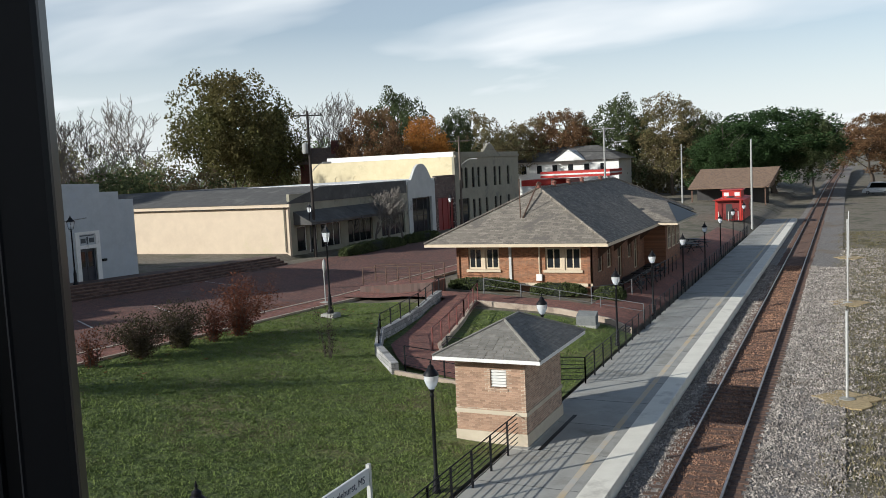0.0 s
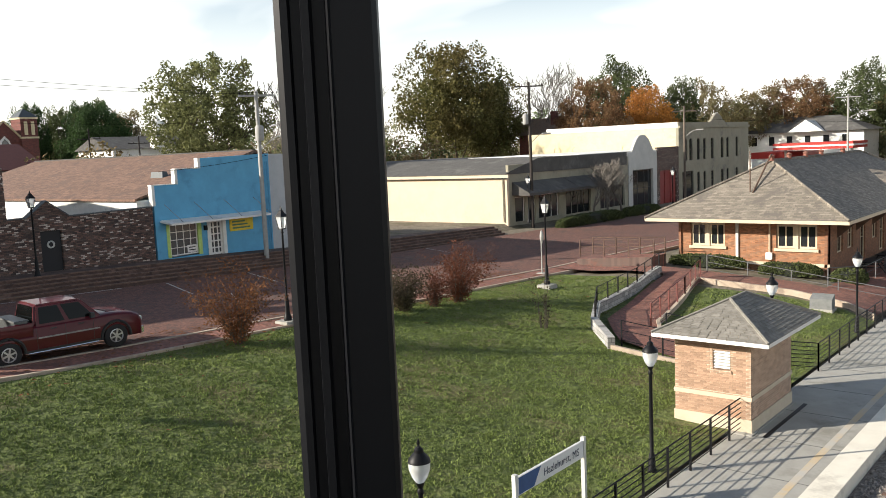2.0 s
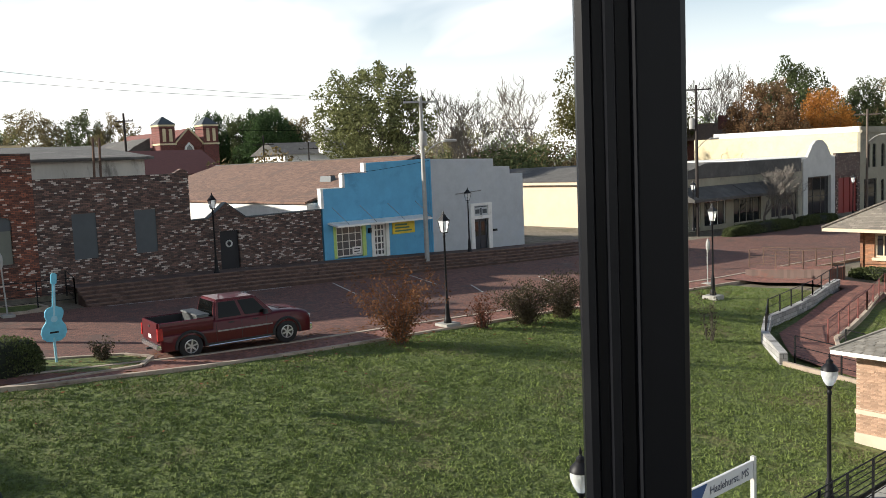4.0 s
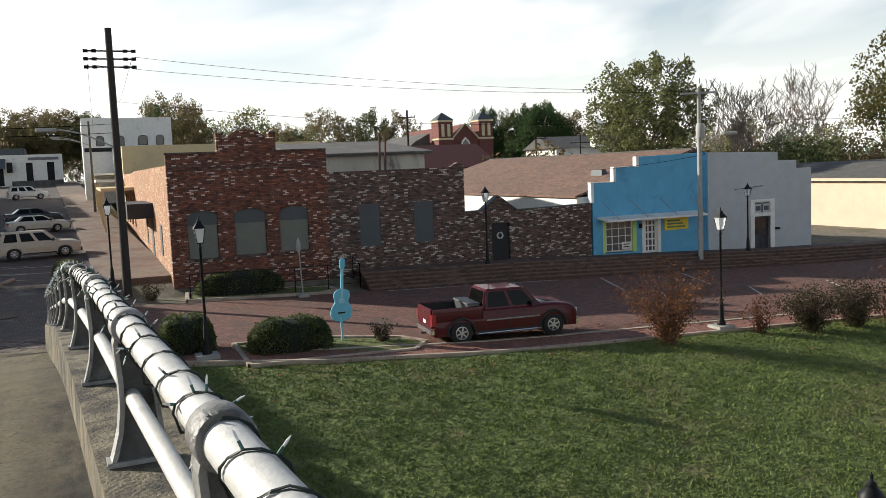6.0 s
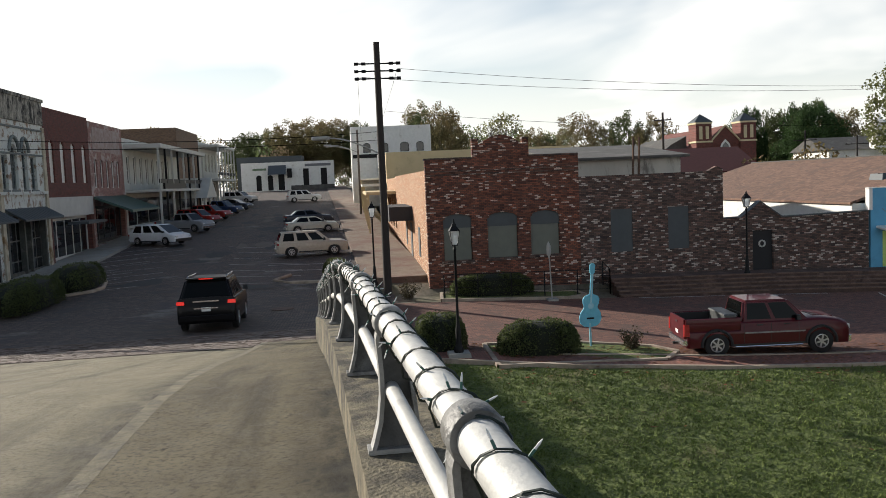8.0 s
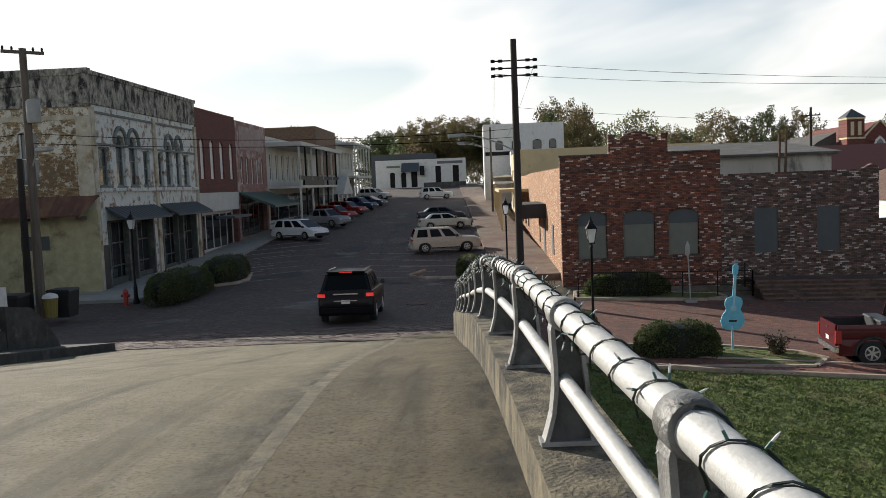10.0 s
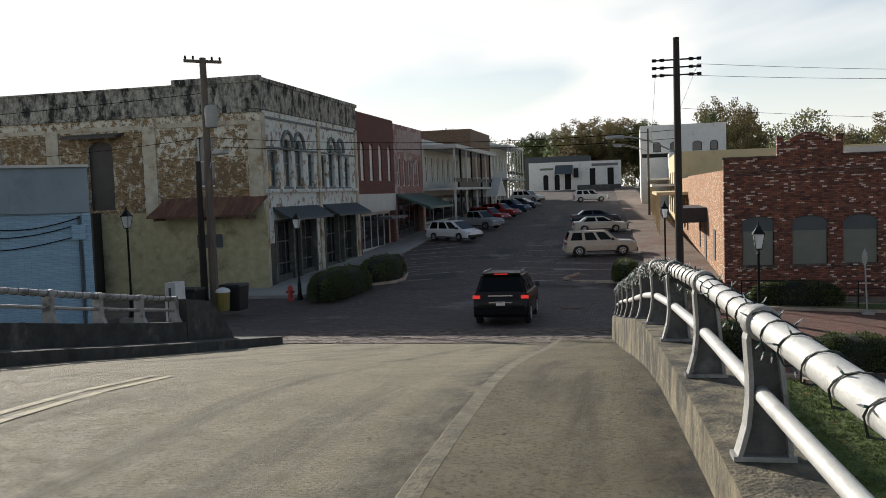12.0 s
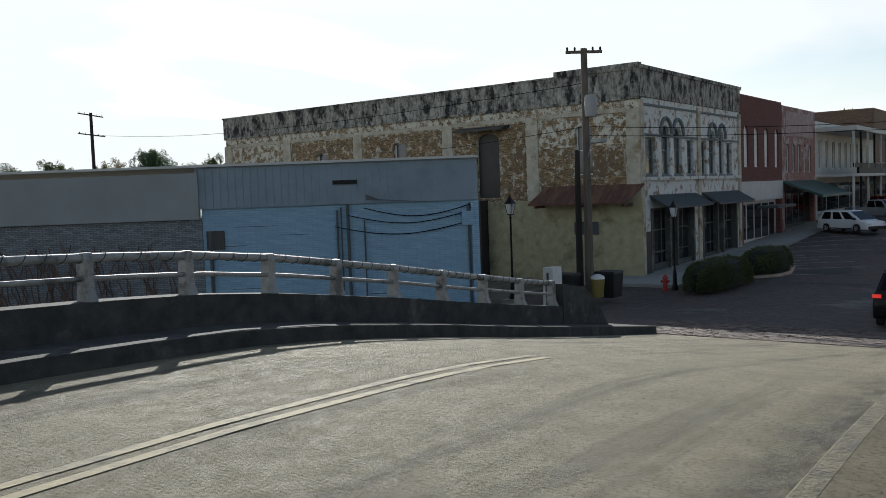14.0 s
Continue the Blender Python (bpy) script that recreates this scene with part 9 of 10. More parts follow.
pr = vehicle("pickup_truck", "grey pickup truck parked on the main street", 5.6, 1.95, 3.5, 1.05, [(0.03, 0.62), (0.02, 1.1), (1.95, 1.1), (4.1, 1.1), (5.3, 1.02), (5.6, 0.7)], (2.0, 4.4, 2.2, 3.6, 1.06, 1.78, 0.92, 0.72), paint("silver_car_paint", (0.25, 0.26, 0.27)), wheel=0.38, bed=True, panes=2)
parked(pr, -86.5, -18.2, 62)
red = vehicle("wagon_car", "red sport utility car parked on the main street", 4.7, 1.9, 2.75, 0.95, [(0.04, 0.6), (0.03, 1.0), (3.2, 1.0), (4.4, 0.95), (4.7, 0.6)], (0.1, 3.5, 0.4, 2.7, 0.97, 1.66, 0.9, 0.7), paint("bright_red_car_paint", (0.26, 0.02, 0.016)), wheel=0.36)
parked(red, -94.0, -18.0, 66)
c2 = copy_thing(red, red.matrix_basis.copy())
parked(c2, -101.0, -17.8, 68)
blu = vehicle("wagon_car", "dark blue car parked on the main street", 4.7, 1.9, 2.75, 0.95, [(0.04, 0.6), (0.03, 1.0), (3.2, 1.0), (4.4, 0.95), (4.7, 0.6)], (0.1, 3.5, 0.4, 2.7, 0.97, 1.66, 0.9, 0.7), paint("blue_car_paint", (0.025, 0.045, 0.10)), wheel=0.36)
parked(blu, -109.0, -17.5, 68)
vn = vehicle("delivery_van", "white delivery van standing beyond the track", 5.9, 2.1, 3.6, 1.1, [(0.04, 0.6), (0.03, 1.2), (4.4, 1.2), (5.6, 1.1), (5.9, 0.6)], (0.06, 5.0, 0.12, 4.3, 1.18, 2.45, 1.0, 0.92), paint("van_white_paint", (0.66, 0.67, 0.68)), wheel=0.37, panes=1)
vn.matrix_basis = pose(8.6, 190, -0.3, 0, 0, 150)

# ---------------------------------------------------------------- poles and wires
M_POLE = mat("weathered_pole_timber", (0.15, 0.12, 0.095), (0.085, 0.068, 0.055), scale=3, rough=0.95, bump=0.4, stretch_=(3, 3, 0.3))
M_POLED = mat("dark_creosote_timber", (0.04, 0.032, 0.027), (0.025, 0.02, 0.018), scale=3, rough=0.95, stretch_=(3, 3, 0.3))
M_GREYPOLE = mat("grey_pole", (0.34, 0.34, 0.32), (0.27, 0.27, 0.25), scale=3, rough=0.8)


def utility_pole(x, y, z0, z1, r, m, label, arm=None, armrot=0, lamp=None, can=None, second=None, kind="utility_pole"):
    t = thing(kind, label, "pole", "poles of the town", at=(x, y, z0))
    part("pole", Geo().tube([(x, y, z0 - 0.3), (x, y, z1)], [r, r * 0.7], 10), m, t, smooth=True)
    ax, ay = math.cos(radians(armrot)), math.sin(radians(armrot))
    for k, (za, half) in enumerate((arm or [])):
        a = part("crossarm", Geo().obox((x, y, za), Vector((ax, ay, 0)) * half, Vector((-ay, ax, 0)) * 0.06, Vector((0, 0, 0.06))), m, t)
        for q in (-0.92, -0.5, 0.5, 0.92):
            part("insulator", Geo().lathe((x + ax * half * q, y + ay * half * q, za + 0.06), [(0.035, 0), (0.05, 0.08), (0.03, 0.16)], 6), M_BLACK, a)
    if lamp:
        la, zl, reach = lamp
        dx, dy = math.cos(radians(la)), math.sin(radians(la))
        pts = [(x + dx * reach * q, y + dy * reach * q, zl + 0.9 * math.sin(q * math.pi / 2)) for q in span(0, 1, 0.15)]
        a = part("lamp_arm", Geo().tube(pts, 0.035, 6), M_GREYPOLE, t)
        e = pts[-1]
        part("lamp_head", Geo().obox((e[0] + dx * 0.3, e[1] + dy * 0.3, e[2]), Vector((dx, dy, 0)) * 0.42, Vector((-dy, dx, 0)) * 0.16, Vector((0, 0, 0.09))), M_GREYPOLE, a, bevel=0.04)
    if can:
        part("transformer", Geo().lathe((x + can[0], y + can[1], can[2]), [(0.24, 0), (0.27, 0.1), (0.27, 0.85), (0.2, 0.95)], 12), M_GREYPOLE, t, "grey transformer can", smooth=True)
    return t


utility_pole(-42.0, 1.55, 3.85, 15.6, 0.2, M_POLED, "dark timber utility pole with insulators at the corner", lamp=(-100, 10.3, 2.6))
pm = bpy.data.objects["utility_pole"]
for za in (13.9, 14.25, 14.6):
    part("insulator_arm", Geo().tube([(-42, 0.6, za), (-42, 2.5, za)], 0.035, 6), M_BLACK, pm)
    for q in (0.55, 0.9, 2.2, 2.55):
        part("insulator", Geo().tube([(-42, q - 0.1, za), (-42, q + 0.1, za)], 0.075, 8), M_BLACK, pm)
utility_pole(-35.0, -18.5, 4.3, 15.0, 0.2, M_POLE, "old grey timber utility pole with a transformer", arm=[(14.85, 0.8)], armrot=-50, can=(0.1, 0.32, 12.0), lamp=(60, 10.0, 0.7))
utility_pole(-35.25, -19.1, 4.3, 10.6, 0.17, M_POLED, "short dark pole stub beside the utility pole")
utility_pole(-43.3, 34.95, 2.5, 13.0, 0.16, M_GREYPOLE, "pale grey utility pole before the blue shop", arm=[(12.7, 1.1)], armrot=60, can=(0.35, -0.2, 9.9), lamp=(60, 9.3, 1.5))
utility_pole(-44.0, 66.6, 1.6, 14.6, 0.16, M_POLED, "dark timber utility pole near the yellow shop", arm=[(14.2, 1.3)], armrot=40, can=(-0.3, -0.2, 10.8), lamp=(45, 9.0, 1.2))
utility_pole(-44.3, 101.0, 1.2, 12.8, 0.16, M_POLE, "timber utility pole at the two-storey block", arm=[(12.2, 1.4)], armrot=30, lamp=(20, 9.0, 1.5))
utility_pole(-30.0, 118.0, 0.8, 13.6, 0.16, M_GREYPOLE, "pale utility pole beyond the depot", arm=[(13.2, 1.4)], armrot=20, lamp=(0, 10.5, 2.5))
utility_pole(-22.5, 135.0, 0.8, 10.8, 0.14, M_GREYPOLE, "pale utility pole beyond the depot roof")
utility_pole(-10.0, 108.0, 0.0, 10.6, 0.14, M_GREYPOLE, "pale grey pole at the platform end")
utility_pole(-60.0, -98.4, 4.0, 20.3, 0.26, M_POLED, "dark utility pole with two crossarms behind the warehouse", arm=[(20.0, 2.9), (17.6, 3.1)], armrot=30)
utility_pole(-97, 1.2, 5.6, 15.0, 0.14, M_POLE, "leaning timber pole on the main street", lamp=(-90, 12.5, 3.0))
utility_pole(-120, 1.4, 6.6, 15.4, 0.14, M_GREYPOLE, "grey street light pole on the main street", lamp=(-90, 13.4, 3.5))
utility_pole(-90.0, 33.5, 3.0, 15.2, 0.16, M_POLED, "distant timber pole behind the brick shops", arm=[(14.4, 0.9)], armrot=70)
utility_pole(-120.0, 66.0, 3.0, 14.0, 0.15, M_POLED, "distant timber pole beside the church", arm=[(12.6, 1.6)], armrot=70)
utility_pole(-120.0, 74.0, 3.0, 13.0, 0.15, M_POLED, "distant timber pole beside the church", arm=[(11.8, 1.6)], armrot=70)


M_CABLE = mat("dull_black_cable", (0.012, 0.012, 0.012), rough=1.0)
M_CABLE.node_tree.nodes["Principled BSDF"].inputs["Specular IOR Level"].default_value = 0.0


def wire(pts, sag, r=0.018):
    t = []
    for a, b in zip(pts[:-1], pts[1:]):
        a, b = Vector(a), Vector(b)
        for q in span(0, 1, 0.05):
            p = a.lerp(b, q)
            p.z -= sag * 4 * q * (1 - q)
            t.append(p)
    o = obj("wire", Geo().tube(t, r, 4), M_CABLE, fix=False)
    tagged(o, "thin black overhead wire sagging between poles", "wire", "overhead wires")


for dy, z, q in ((0.6, 14.0, -0.9), (2.5, 14.35, 0.9)):
    wire([(-150, 2 + dy, 16), (-42, dy, z), (-43.3 + q * 0.5, 34.95 + q * 0.8, 12.85)], 0.5, 0.009)
wire([(-42, 1.5, 12.4), (-43.3, 35, 11.2), (-44, 66.6, 12.4)], 0.7, 0.008)
wire([(-62, -60, 13.0), (-35, -18.5, 11.6), (-42, 1.5, 11.4)], 0.4, 0.012)
wire([(-35, -18.5, 11.2), (-42, 1.5, 11.0)], 0.3, 0.012)
wire([(-43.3, 35, 9.4), (-45.4, 37.2, 9.0), (-45.4, 29, 8.3)], 0.1, 0.012)
wire([(-10, 108, 9.6), (-44.3, 101, 11.4)], 0.5, 0.012)
wire([(-35, -18.5, 13.5), (-60, -98, 17.6)], 1.0, 0.014)

# steel pipe posts beyond the track, in rings of straw gravel
M_STRAW = mat("straw_gravel", (0.44, 0.33, 0.17), (0.26, 0.19, 0.10), scale=8, rough=0.95, bump=0.8, bscale=20)
for x, y, h_ in ((0.05, 35.0, 3.35), (0.12, 57.6, 5.1), (0.26, 82.0, 4.0)):
    t = thing("pipe_post", "pale galvanised pipe post in a ring of straw gravel", "post", "posts beyond the track", at=(x, y, -0.45))
    part("pipe", Geo().tube([(x, y, -0.5), (x, y, -0.42 + h_)], 0.05, 8), M_PIPE, t, smooth=True)
    part("flange", Geo().lathe((x, y, -0.45), [(0.28, 0), (0.28, 0.06), (0.08, 0.1)], 12), M_CONC, t)
    g = Geo()
    ring = [(x + (1.0 + 0.2 * math.sin(5 * w) + 0.1 * math.sin(9 * w)) * math.cos(w), y + (1.2 + 0.2 * math.sin(4 * w)) * math.sin(w), -0.47) for w in span(0, 6.1, 0.25)]
    g.prism(ring, (0, 0, 0.05))
    part("gravel_ring", g, M_STRAW, t, "yellow straw gravel")

# ---------------------------------------------------------------- small things of the street
M_GUITAR = plain("sky_blue_guitar_paint", (0.13, 0.46, 0.62), 0.4)
gt = thing("guitar_sign", "sky-blue painted guitar cut-out standing on a blue post", "street art", at=(-31, 8.45, land_z(-31, 8.45)))
z0 = land_z(-31, 8.45)


def gp(u, v, n=0.0):
    """A point of the leaning guitar: u across, v along the neck."""
    return (-31 + n, 8.42 + u + 0.16 * v / 2.3 + 0.0, 3.35 + v)


right = [(0.0, 0.0), (0.22, 0.03), (0.36, 0.14), (0.42, 0.32), (0.38, 0.52), (0.27, 0.68), (0.25, 0.76), (0.30, 0.88), (0.31, 1.02), (0.25, 1.14), (0.10, 1.2), (0.055, 1.22), (0.045, 1.95), (0.09, 2.0), (0.10, 2.28), (0.04, 2.34)]
part("board", Geo().prism([gp(u, v) for u, v in right] + [gp(-u, v) for u, v in reversed(right[1:])], (0.06, 0, 0)), M_GUITAR, gt)
g = Geo()
g.prism([gp(0.11 * math.cos(w), 0.78 + 0.11 * math.sin(w), 0.062) for w in span(0, 6.0, 0.4)], (0.005, 0, 0))
part("sound_hole", g, plain("pale_guitar_ring", (0.30, 0.55, 0.66), 0.5), gt)
part("bridge_bar", Geo().prism([gp(-0.14, 0.30, 0.062), gp(0.14, 0.30, 0.062), gp(0.14, 0.36, 0.062), gp(-0.14, 0.36, 0.062)], (0.012, 0, 0)), M_BLACK, gt)
part("neck_strip", Geo().prism([gp(-0.03, 0.9, 0.062), gp(0.03, 0.9, 0.062), gp(0.025, 1.95, 0.062), gp(-0.025, 1.95, 0.062)], (0.01, 0, 0)), plain("pale_neck", (0.35, 0.58, 0.66), 0.5), gt)
part("post", Geo().tube([(-30.97, 8.45, z0 - 0.2), (-30.97, 8.42, 3.5)], 0.045, 8), plain("pale_blue_post", (0.30, 0.58, 0.66), 0.5), gt)
part("foot", Geo().box(-31.3, -30.7, 8.2, 8.7, z0 - 0.1, z0 + 0.06), M_CONC, gt)

hy = thing("fire_hydrant", "red fire hydrant on the corner pavement", "hydrant", at=(-39.9, -17, 3.9))
part("barrel", Geo().lathe((-39.9, -17, 3.82), [(0.17, 0), (0.17, 0.06), (0.11, 0.1), (0.11, 0.55), (0.14, 0.58), (0.12, 0.68), (0.04, 0.78)], 12), plain("hydrant_red", (0.40, 0.03, 0.02), 0.5), hy, smooth=True)
part("nozzle", Geo().tube([(-39.9, -17.2, 4.27), (-39.9, -16.8, 4.27)], 0.07, 8), plain("hydrant_red_cap", (0.34, 0.03, 0.02), 0.5), hy)
for x, y, c_, lab in ((-35.9, -18.0, (0.015, 0.016, 0.016), "black wheeled refuse bin by the pole"), (-34.3, -19.3, (0.02, 0.02, 0.02), "black wheeled refuse bin by the warehouse")):
    t = thing("refuse_bin", lab, "bin", "bins at the corner", at=(x, y, 4.2))
    g = Geo().box(x - 0.42, x + 0.42, y - 0.42, y + 0.42, 3.95, 5.05)
    g.v = [(vx + (vx - x) * 0.18 * (vz > 4.5), vy + (vy - y) * 0.18 * (vz > 4.5), vz) for vx, vy, vz in g.v]
    part("tub", g, plain("bin_plastic", c_, 0.6), t, bevel=0.03)
    part("lid", Geo().box(x - 0.52, x + 0.52, y - 0.52, y + 0.52, 5.05, 5.13, top=0.05), plain("bin_lid", c_, 0.6), t)
t = thing("refuse_bin", "small yellow bin with a white lid", "bin", "bins at the corner", at=(-34.6, -17.9, 4.2))
part("tub", Geo().lathe((-34.6, -17.9, 4.1), [(0.24, 0), (0.3, 0.75), (0.3, 0.8)], 12), plain("yellow_bin", (0.21, 0.165, 0.035), 0.6), t)
part("lid", Geo().lathe((-34.6, -17.9, 4.9), [(0.32, 0), (0.28, 0.12), (0.1, 0.2)], 12), M_WHITE, t)
t = thing("service_cabinet", "white service cabinet behind the far parapet", "cabinet", at=(-32.3, -18.9, 4.3))
part("housing", Geo().box(-32.7, -31.9, -19.1, -18.6, 4.0, 5.6, top=0.02), M_WHITE, t)
part("vent_strip", Geo().box(-31.9, -31.885, -18.9, -18.8, 4.5, 5.4), M_SLATE, t)

# shop-front ramp railing, street signs and kerbed beds
fence_run("shop_railing", [(-43.0, 4.4, 3.1), (-43.0, 12.9, 2.95)], "black steel ramp railing before the brick shop", gaps=1.7, h=1.15, bars=4)
fence_run("shop_railing", [(-43.0, 12.9, 2.95), (-44.6, 13.0, 3.2)], "black steel ramp railing before the brick shop", gaps=1.7, h=1.15, bars=4)
for x, y, hgt, lean in ((-41.8, 9.6, 2.9, -0.12), (-27.4, 42.2, 2.6, 0.0)):
    z = land_z(x, y)
    t = thing("sign_post", "pale metal sign post seen edge on", "sign", "street signs", at=(x, y, z))
    part("post", Geo().tube([(x, y, z - 0.2), (x, y + lean, z + hgt)], 0.035, 6), M_GREYPOLE, t)
    part("plate", Geo().lathe((x + 0.04, y + lean, z + hgt - 0.75), [(0.02, 0), (0.10, 0.2), (0.12, 0.4), (0.1, 0.6), (0.02, 0.8)], 10), M_GREYPOLE, t, "grey sign plate")
    part("foot", Geo().box(x - 0.25, x + 0.25, y - 0.25, y + 0.25, z - 0.1, z + 0.14), M_CONC, t)


def kerbed_bed(name, pts, label):
    g = Geo()
    P = [Vector((x, y, 0)) for x, y in pts]
    for i, a in enumerate(P):
        b = P[(i + 1) % len(P)]
        n = len(g.v)
        d = (b - a).normalized()
        nr = Vector((-d.y, d.x, 0)) * 0.08
        for e in (a, b):
            z = land_z(e.x, e.y)
            g.v += [tuple(e - nr + Vector((0, 0, z - 0.2))), tuple(e + nr + Vector((0, 0, z - 0.2))), tuple(e + nr + Vector((0, 0, z + 0.16))), tuple(e - nr + Vector((0, 0, z + 0.16)))]
        for f in ((1, 5, 6, 2), (2, 6, 7, 3), (3, 7, 4, 0)):
            g.f.append(tuple(n + k for k in f))
            g.m.append(0)
    k = setting(name, g, M_KERB, label, fix=False, category="kerb")
    g = Geo()
    g.face([(p.x, p.y, land_z(p.x, p.y) + 0.10) for p in P])
    part("soil", g, M_GRASS, k, "grass and soil of the bed")


kerbed_bed("kerbed_bed", [(-28.6, 4.6), (-28.5, 10.4), (-29.6, 11.2), (-30.6, 10.6), (-31.6, 8.2), (-31.8, 4.6)], "kerbed bed of grass beside the brick walk")
kerbed_bed("kerbed_bed", [(-42.4, 4.2), (-42.2, 10.5), (-43.0, 11.6), (-44.3, 11.4), (-44.6, 4.4)], "kerbed bed before the brick shop")
g = Geo()
for d0 in (47.5, 50.5, 53.5, 57, 60.5, 64, 67.5):
    for l0, l1, sh in ((-1.2, -6.0, 1.6), (-14.8, -9.8, 2.6)):
        a, b = on_bridge(d0, l0, road_z(d0) + 0.03), on_bridge(d0 + sh, l1, road_z(d0 + sh) + 0.03)
        q = Vector((UX, UY, 0)) * 0.06
        g.face([Vector(a) - q, Vector(b) - q, Vector(b) + q, Vector(a) + q])
setting("parking_lines", g, M_WHITELINE, "worn white parking lines on the main street", fix=False, category="road marking")
g = Geo()
for y in (16, 21, 26.5, 32, 37.5, 43, 48.5):
    for x0, x1 in ((-41.6, -37.2), (-36.0, -33.5)):
        if (int(y) + int(-x0)) % 3 == 0:
            continue
        g.face([(x0, y, land_z(x0, y) + 0.05), (x1, y - 1.4, land_z(x1, y - 1.4) + 0.05), (x1, y - 1.28, land_z(x1, y - 1.28) + 0.05), (x0, y + 0.12, land_z(x0, y + 0.12) + 0.05)])
for y in (14, 19.5):
    g.face([(-41.9, y, land_z(-41.9, y) + 0.05), (-41.9, y + 4.5, land_z(-41.9, y + 4.5) + 0.05), (-41.78, y + 4.5, land_z(-41.8, y + 4.5) + 0.05), (-41.78, y, land_z(-41.8, y) + 0.05)])
setting("street_lines", g, M_WHITELINE, "worn white paint lines on the brick street", fix=False, category="road marking")
mh = Geo().lathe((-37.8, -3.2, road_z(37.7) + 0.012), [(0.5, 0), (0.5, 0.02), (0.42, 0.024)], 18)
tagged(obj("manhole_cover", mh, M_TIE), "worn iron manhole cover in the brick paving", "manhole cover")
# raised pavements of the main street
M_SUNWALK = mat("tan_pavement_concrete", (0.185, 0.140, 0.102), (0.120, 0.085, 0.062), scale=1.5, rough=0.9, bump=0.4, c3=(0.125, 0.065, 0.047), s3=0.4, amount3=0.5)
for nm, l0, l1, d0 in (("pavement", 2.2, 6.0, 46.5), ("pavement", -22.5, -15.6, 42.5)):
    g = Geo()
    dsx = span(d0, 186, 3.5)
    for d in dsx:
        z = road_z(d) + 0.16
        g.v += [on_bridge(d, l0, z), on_bridge(d, l1, z), on_bridge(d, l1, z - 0.4), on_bridge(d, l0, z - 0.4)]
    for i in range(len(dsx) - 1):
        for j in range(4):
            q = 4 * i
            g.f.append((q + j, q + 4 + j, q + 4 + (j + 1) % 4, q + (j + 1) % 4))
            g.m.append(0)
    g.f.append((0, 1, 2, 3))
    g.m.append(0)
    setting(nm, g, M_SUNWALK if l0 > 0 else M_CONC, "raised pavement along the main street shops", category="pavement")

# ---------------------------------------------------------------- beyond the depot
P_CAB = plain("caboose_red", (0.42, 0.025, 0.016), 0.45)
cb = thing("caboose", "bright red railway caboose on display beyond the depot", "railway car", at=(-13, 112, 0))
part("body", Geo().box(-14.7, -11.4, 112, 121, 0.75, 3.3), P_CAB, cb, bevel=0.04)
part("cupola", Geo().box(-14.2, -11.9, 115, 118, 3.45, 4.35), P_CAB, cb, bevel=0.04)
part("roof", Geo().prism([(-14.9, 111.2, 3.3), (-13.05, 111.2, 3.62), (-11.2, 111.2, 3.3)], (0, 10.6, 0)), P_CAB, cb)
# cupola windows coloured white for the light showing in them
for x in (-13.7, -12.4):
    part("end_window", Geo().box(x - 0.3, x + 0.3, 114.98, 115.0, 3.65, 4.1), M_WHITE, cb)
# flat darker red panel paints the shade under the porch roof
part("porch_recess", Geo().box(-14.4, -11.7, 111.95, 112.0, 0.85, 3.1), mat("shaded_red", (0.16, 0.012, 0.010), rough=0.7), cb)
part("door", Geo().box(-13.4, -12.7, 111.92, 111.96, 0.9, 2.8), M_DARKWOOD, cb)
part("cupola_roof", Geo().box(-14.4, -11.7, 114.8, 118.2, 4.35, 4.45, top=0.03), P_CAB, cb)
part("walkway", Geo().box(-13.3, -12.8, 111.3, 121.7, 3.62, 3.68), M_DARKWOOD, cb)
for y in (113.2, 119.4):
    part("side_window", Geo().box(-11.41, -11.37, y - 0.35, y + 0.35, 1.7, 2.6), M_GLASS, cb)
for x in (-14.55, -11.55):
    part("porch_post", Geo().tube([(x, 111.2, 0.7), (x, 111.2, 3.35)], 0.05, 6), P_CAB, cb)
part("brake_wheel", Geo().tube([(-12.2 + 0.22 * math.cos(w), 111.15, 2.1 + 0.22 * math.sin(w)) for w in span(0, 6.283, 0.5)], 0.03, 5), M_BLACK, cb)
for x in (-14.2, -13.05, -11.9):
    part("end_rail", Geo().tube([(x, 111.25, 0.8), (x, 111.25, 1.9)], 0.035, 6), M_WHITE, cb)
part("end_platform", Geo().box(-14.6, -11.5, 111.1, 112, 0.65, 0.78), M_BLACK, cb)
part("ladder", Geo().box(-11.75, -11.5, 111.3, 111.36, 0.8, 3.4), P_CAB, cb)
for y in (113, 114.8, 118.4, 120.2):
    for x in (-14.2, -11.9):
        part("wheel", Geo().tube([(x - 0.08, y, 0.42), (x + 0.08, y, 0.42)], 0.42, 14), M_BLACK, cb)
part("track_stub", Geo().box(-14.6, -11.5, 110.5, 122, -0.3, 0.02), M_BALLAST, cb)
h = house("freight_shelter", "brown-roofed open shelter beyond the caboose", (-17, 152, 0))
part("roof", Geo().prism([(-23.6, 147, 3.4), (-23.6, 147, 3.6), (-22.2, 152, 6.6), (-23.6, 157, 3.6), (-23.6, 157, 3.4)], (12.6, 0, 0)), BR_BROWN, h, "brown shingle roof")
for x in (-23, -17.5, -11.6):
    part("post", Geo().box(x - 0.1, x + 0.1, 147.4, 147.6, -0.4, 3.45), M_TIE, h)
part("wall", Geo().box(-23, -11.5, 153, 153.3, -0.4, 3.4), M_DARKWOOD, h)
h = house("filling_station", "white filling station with a red-banded canopy", (-50, 168, 1))
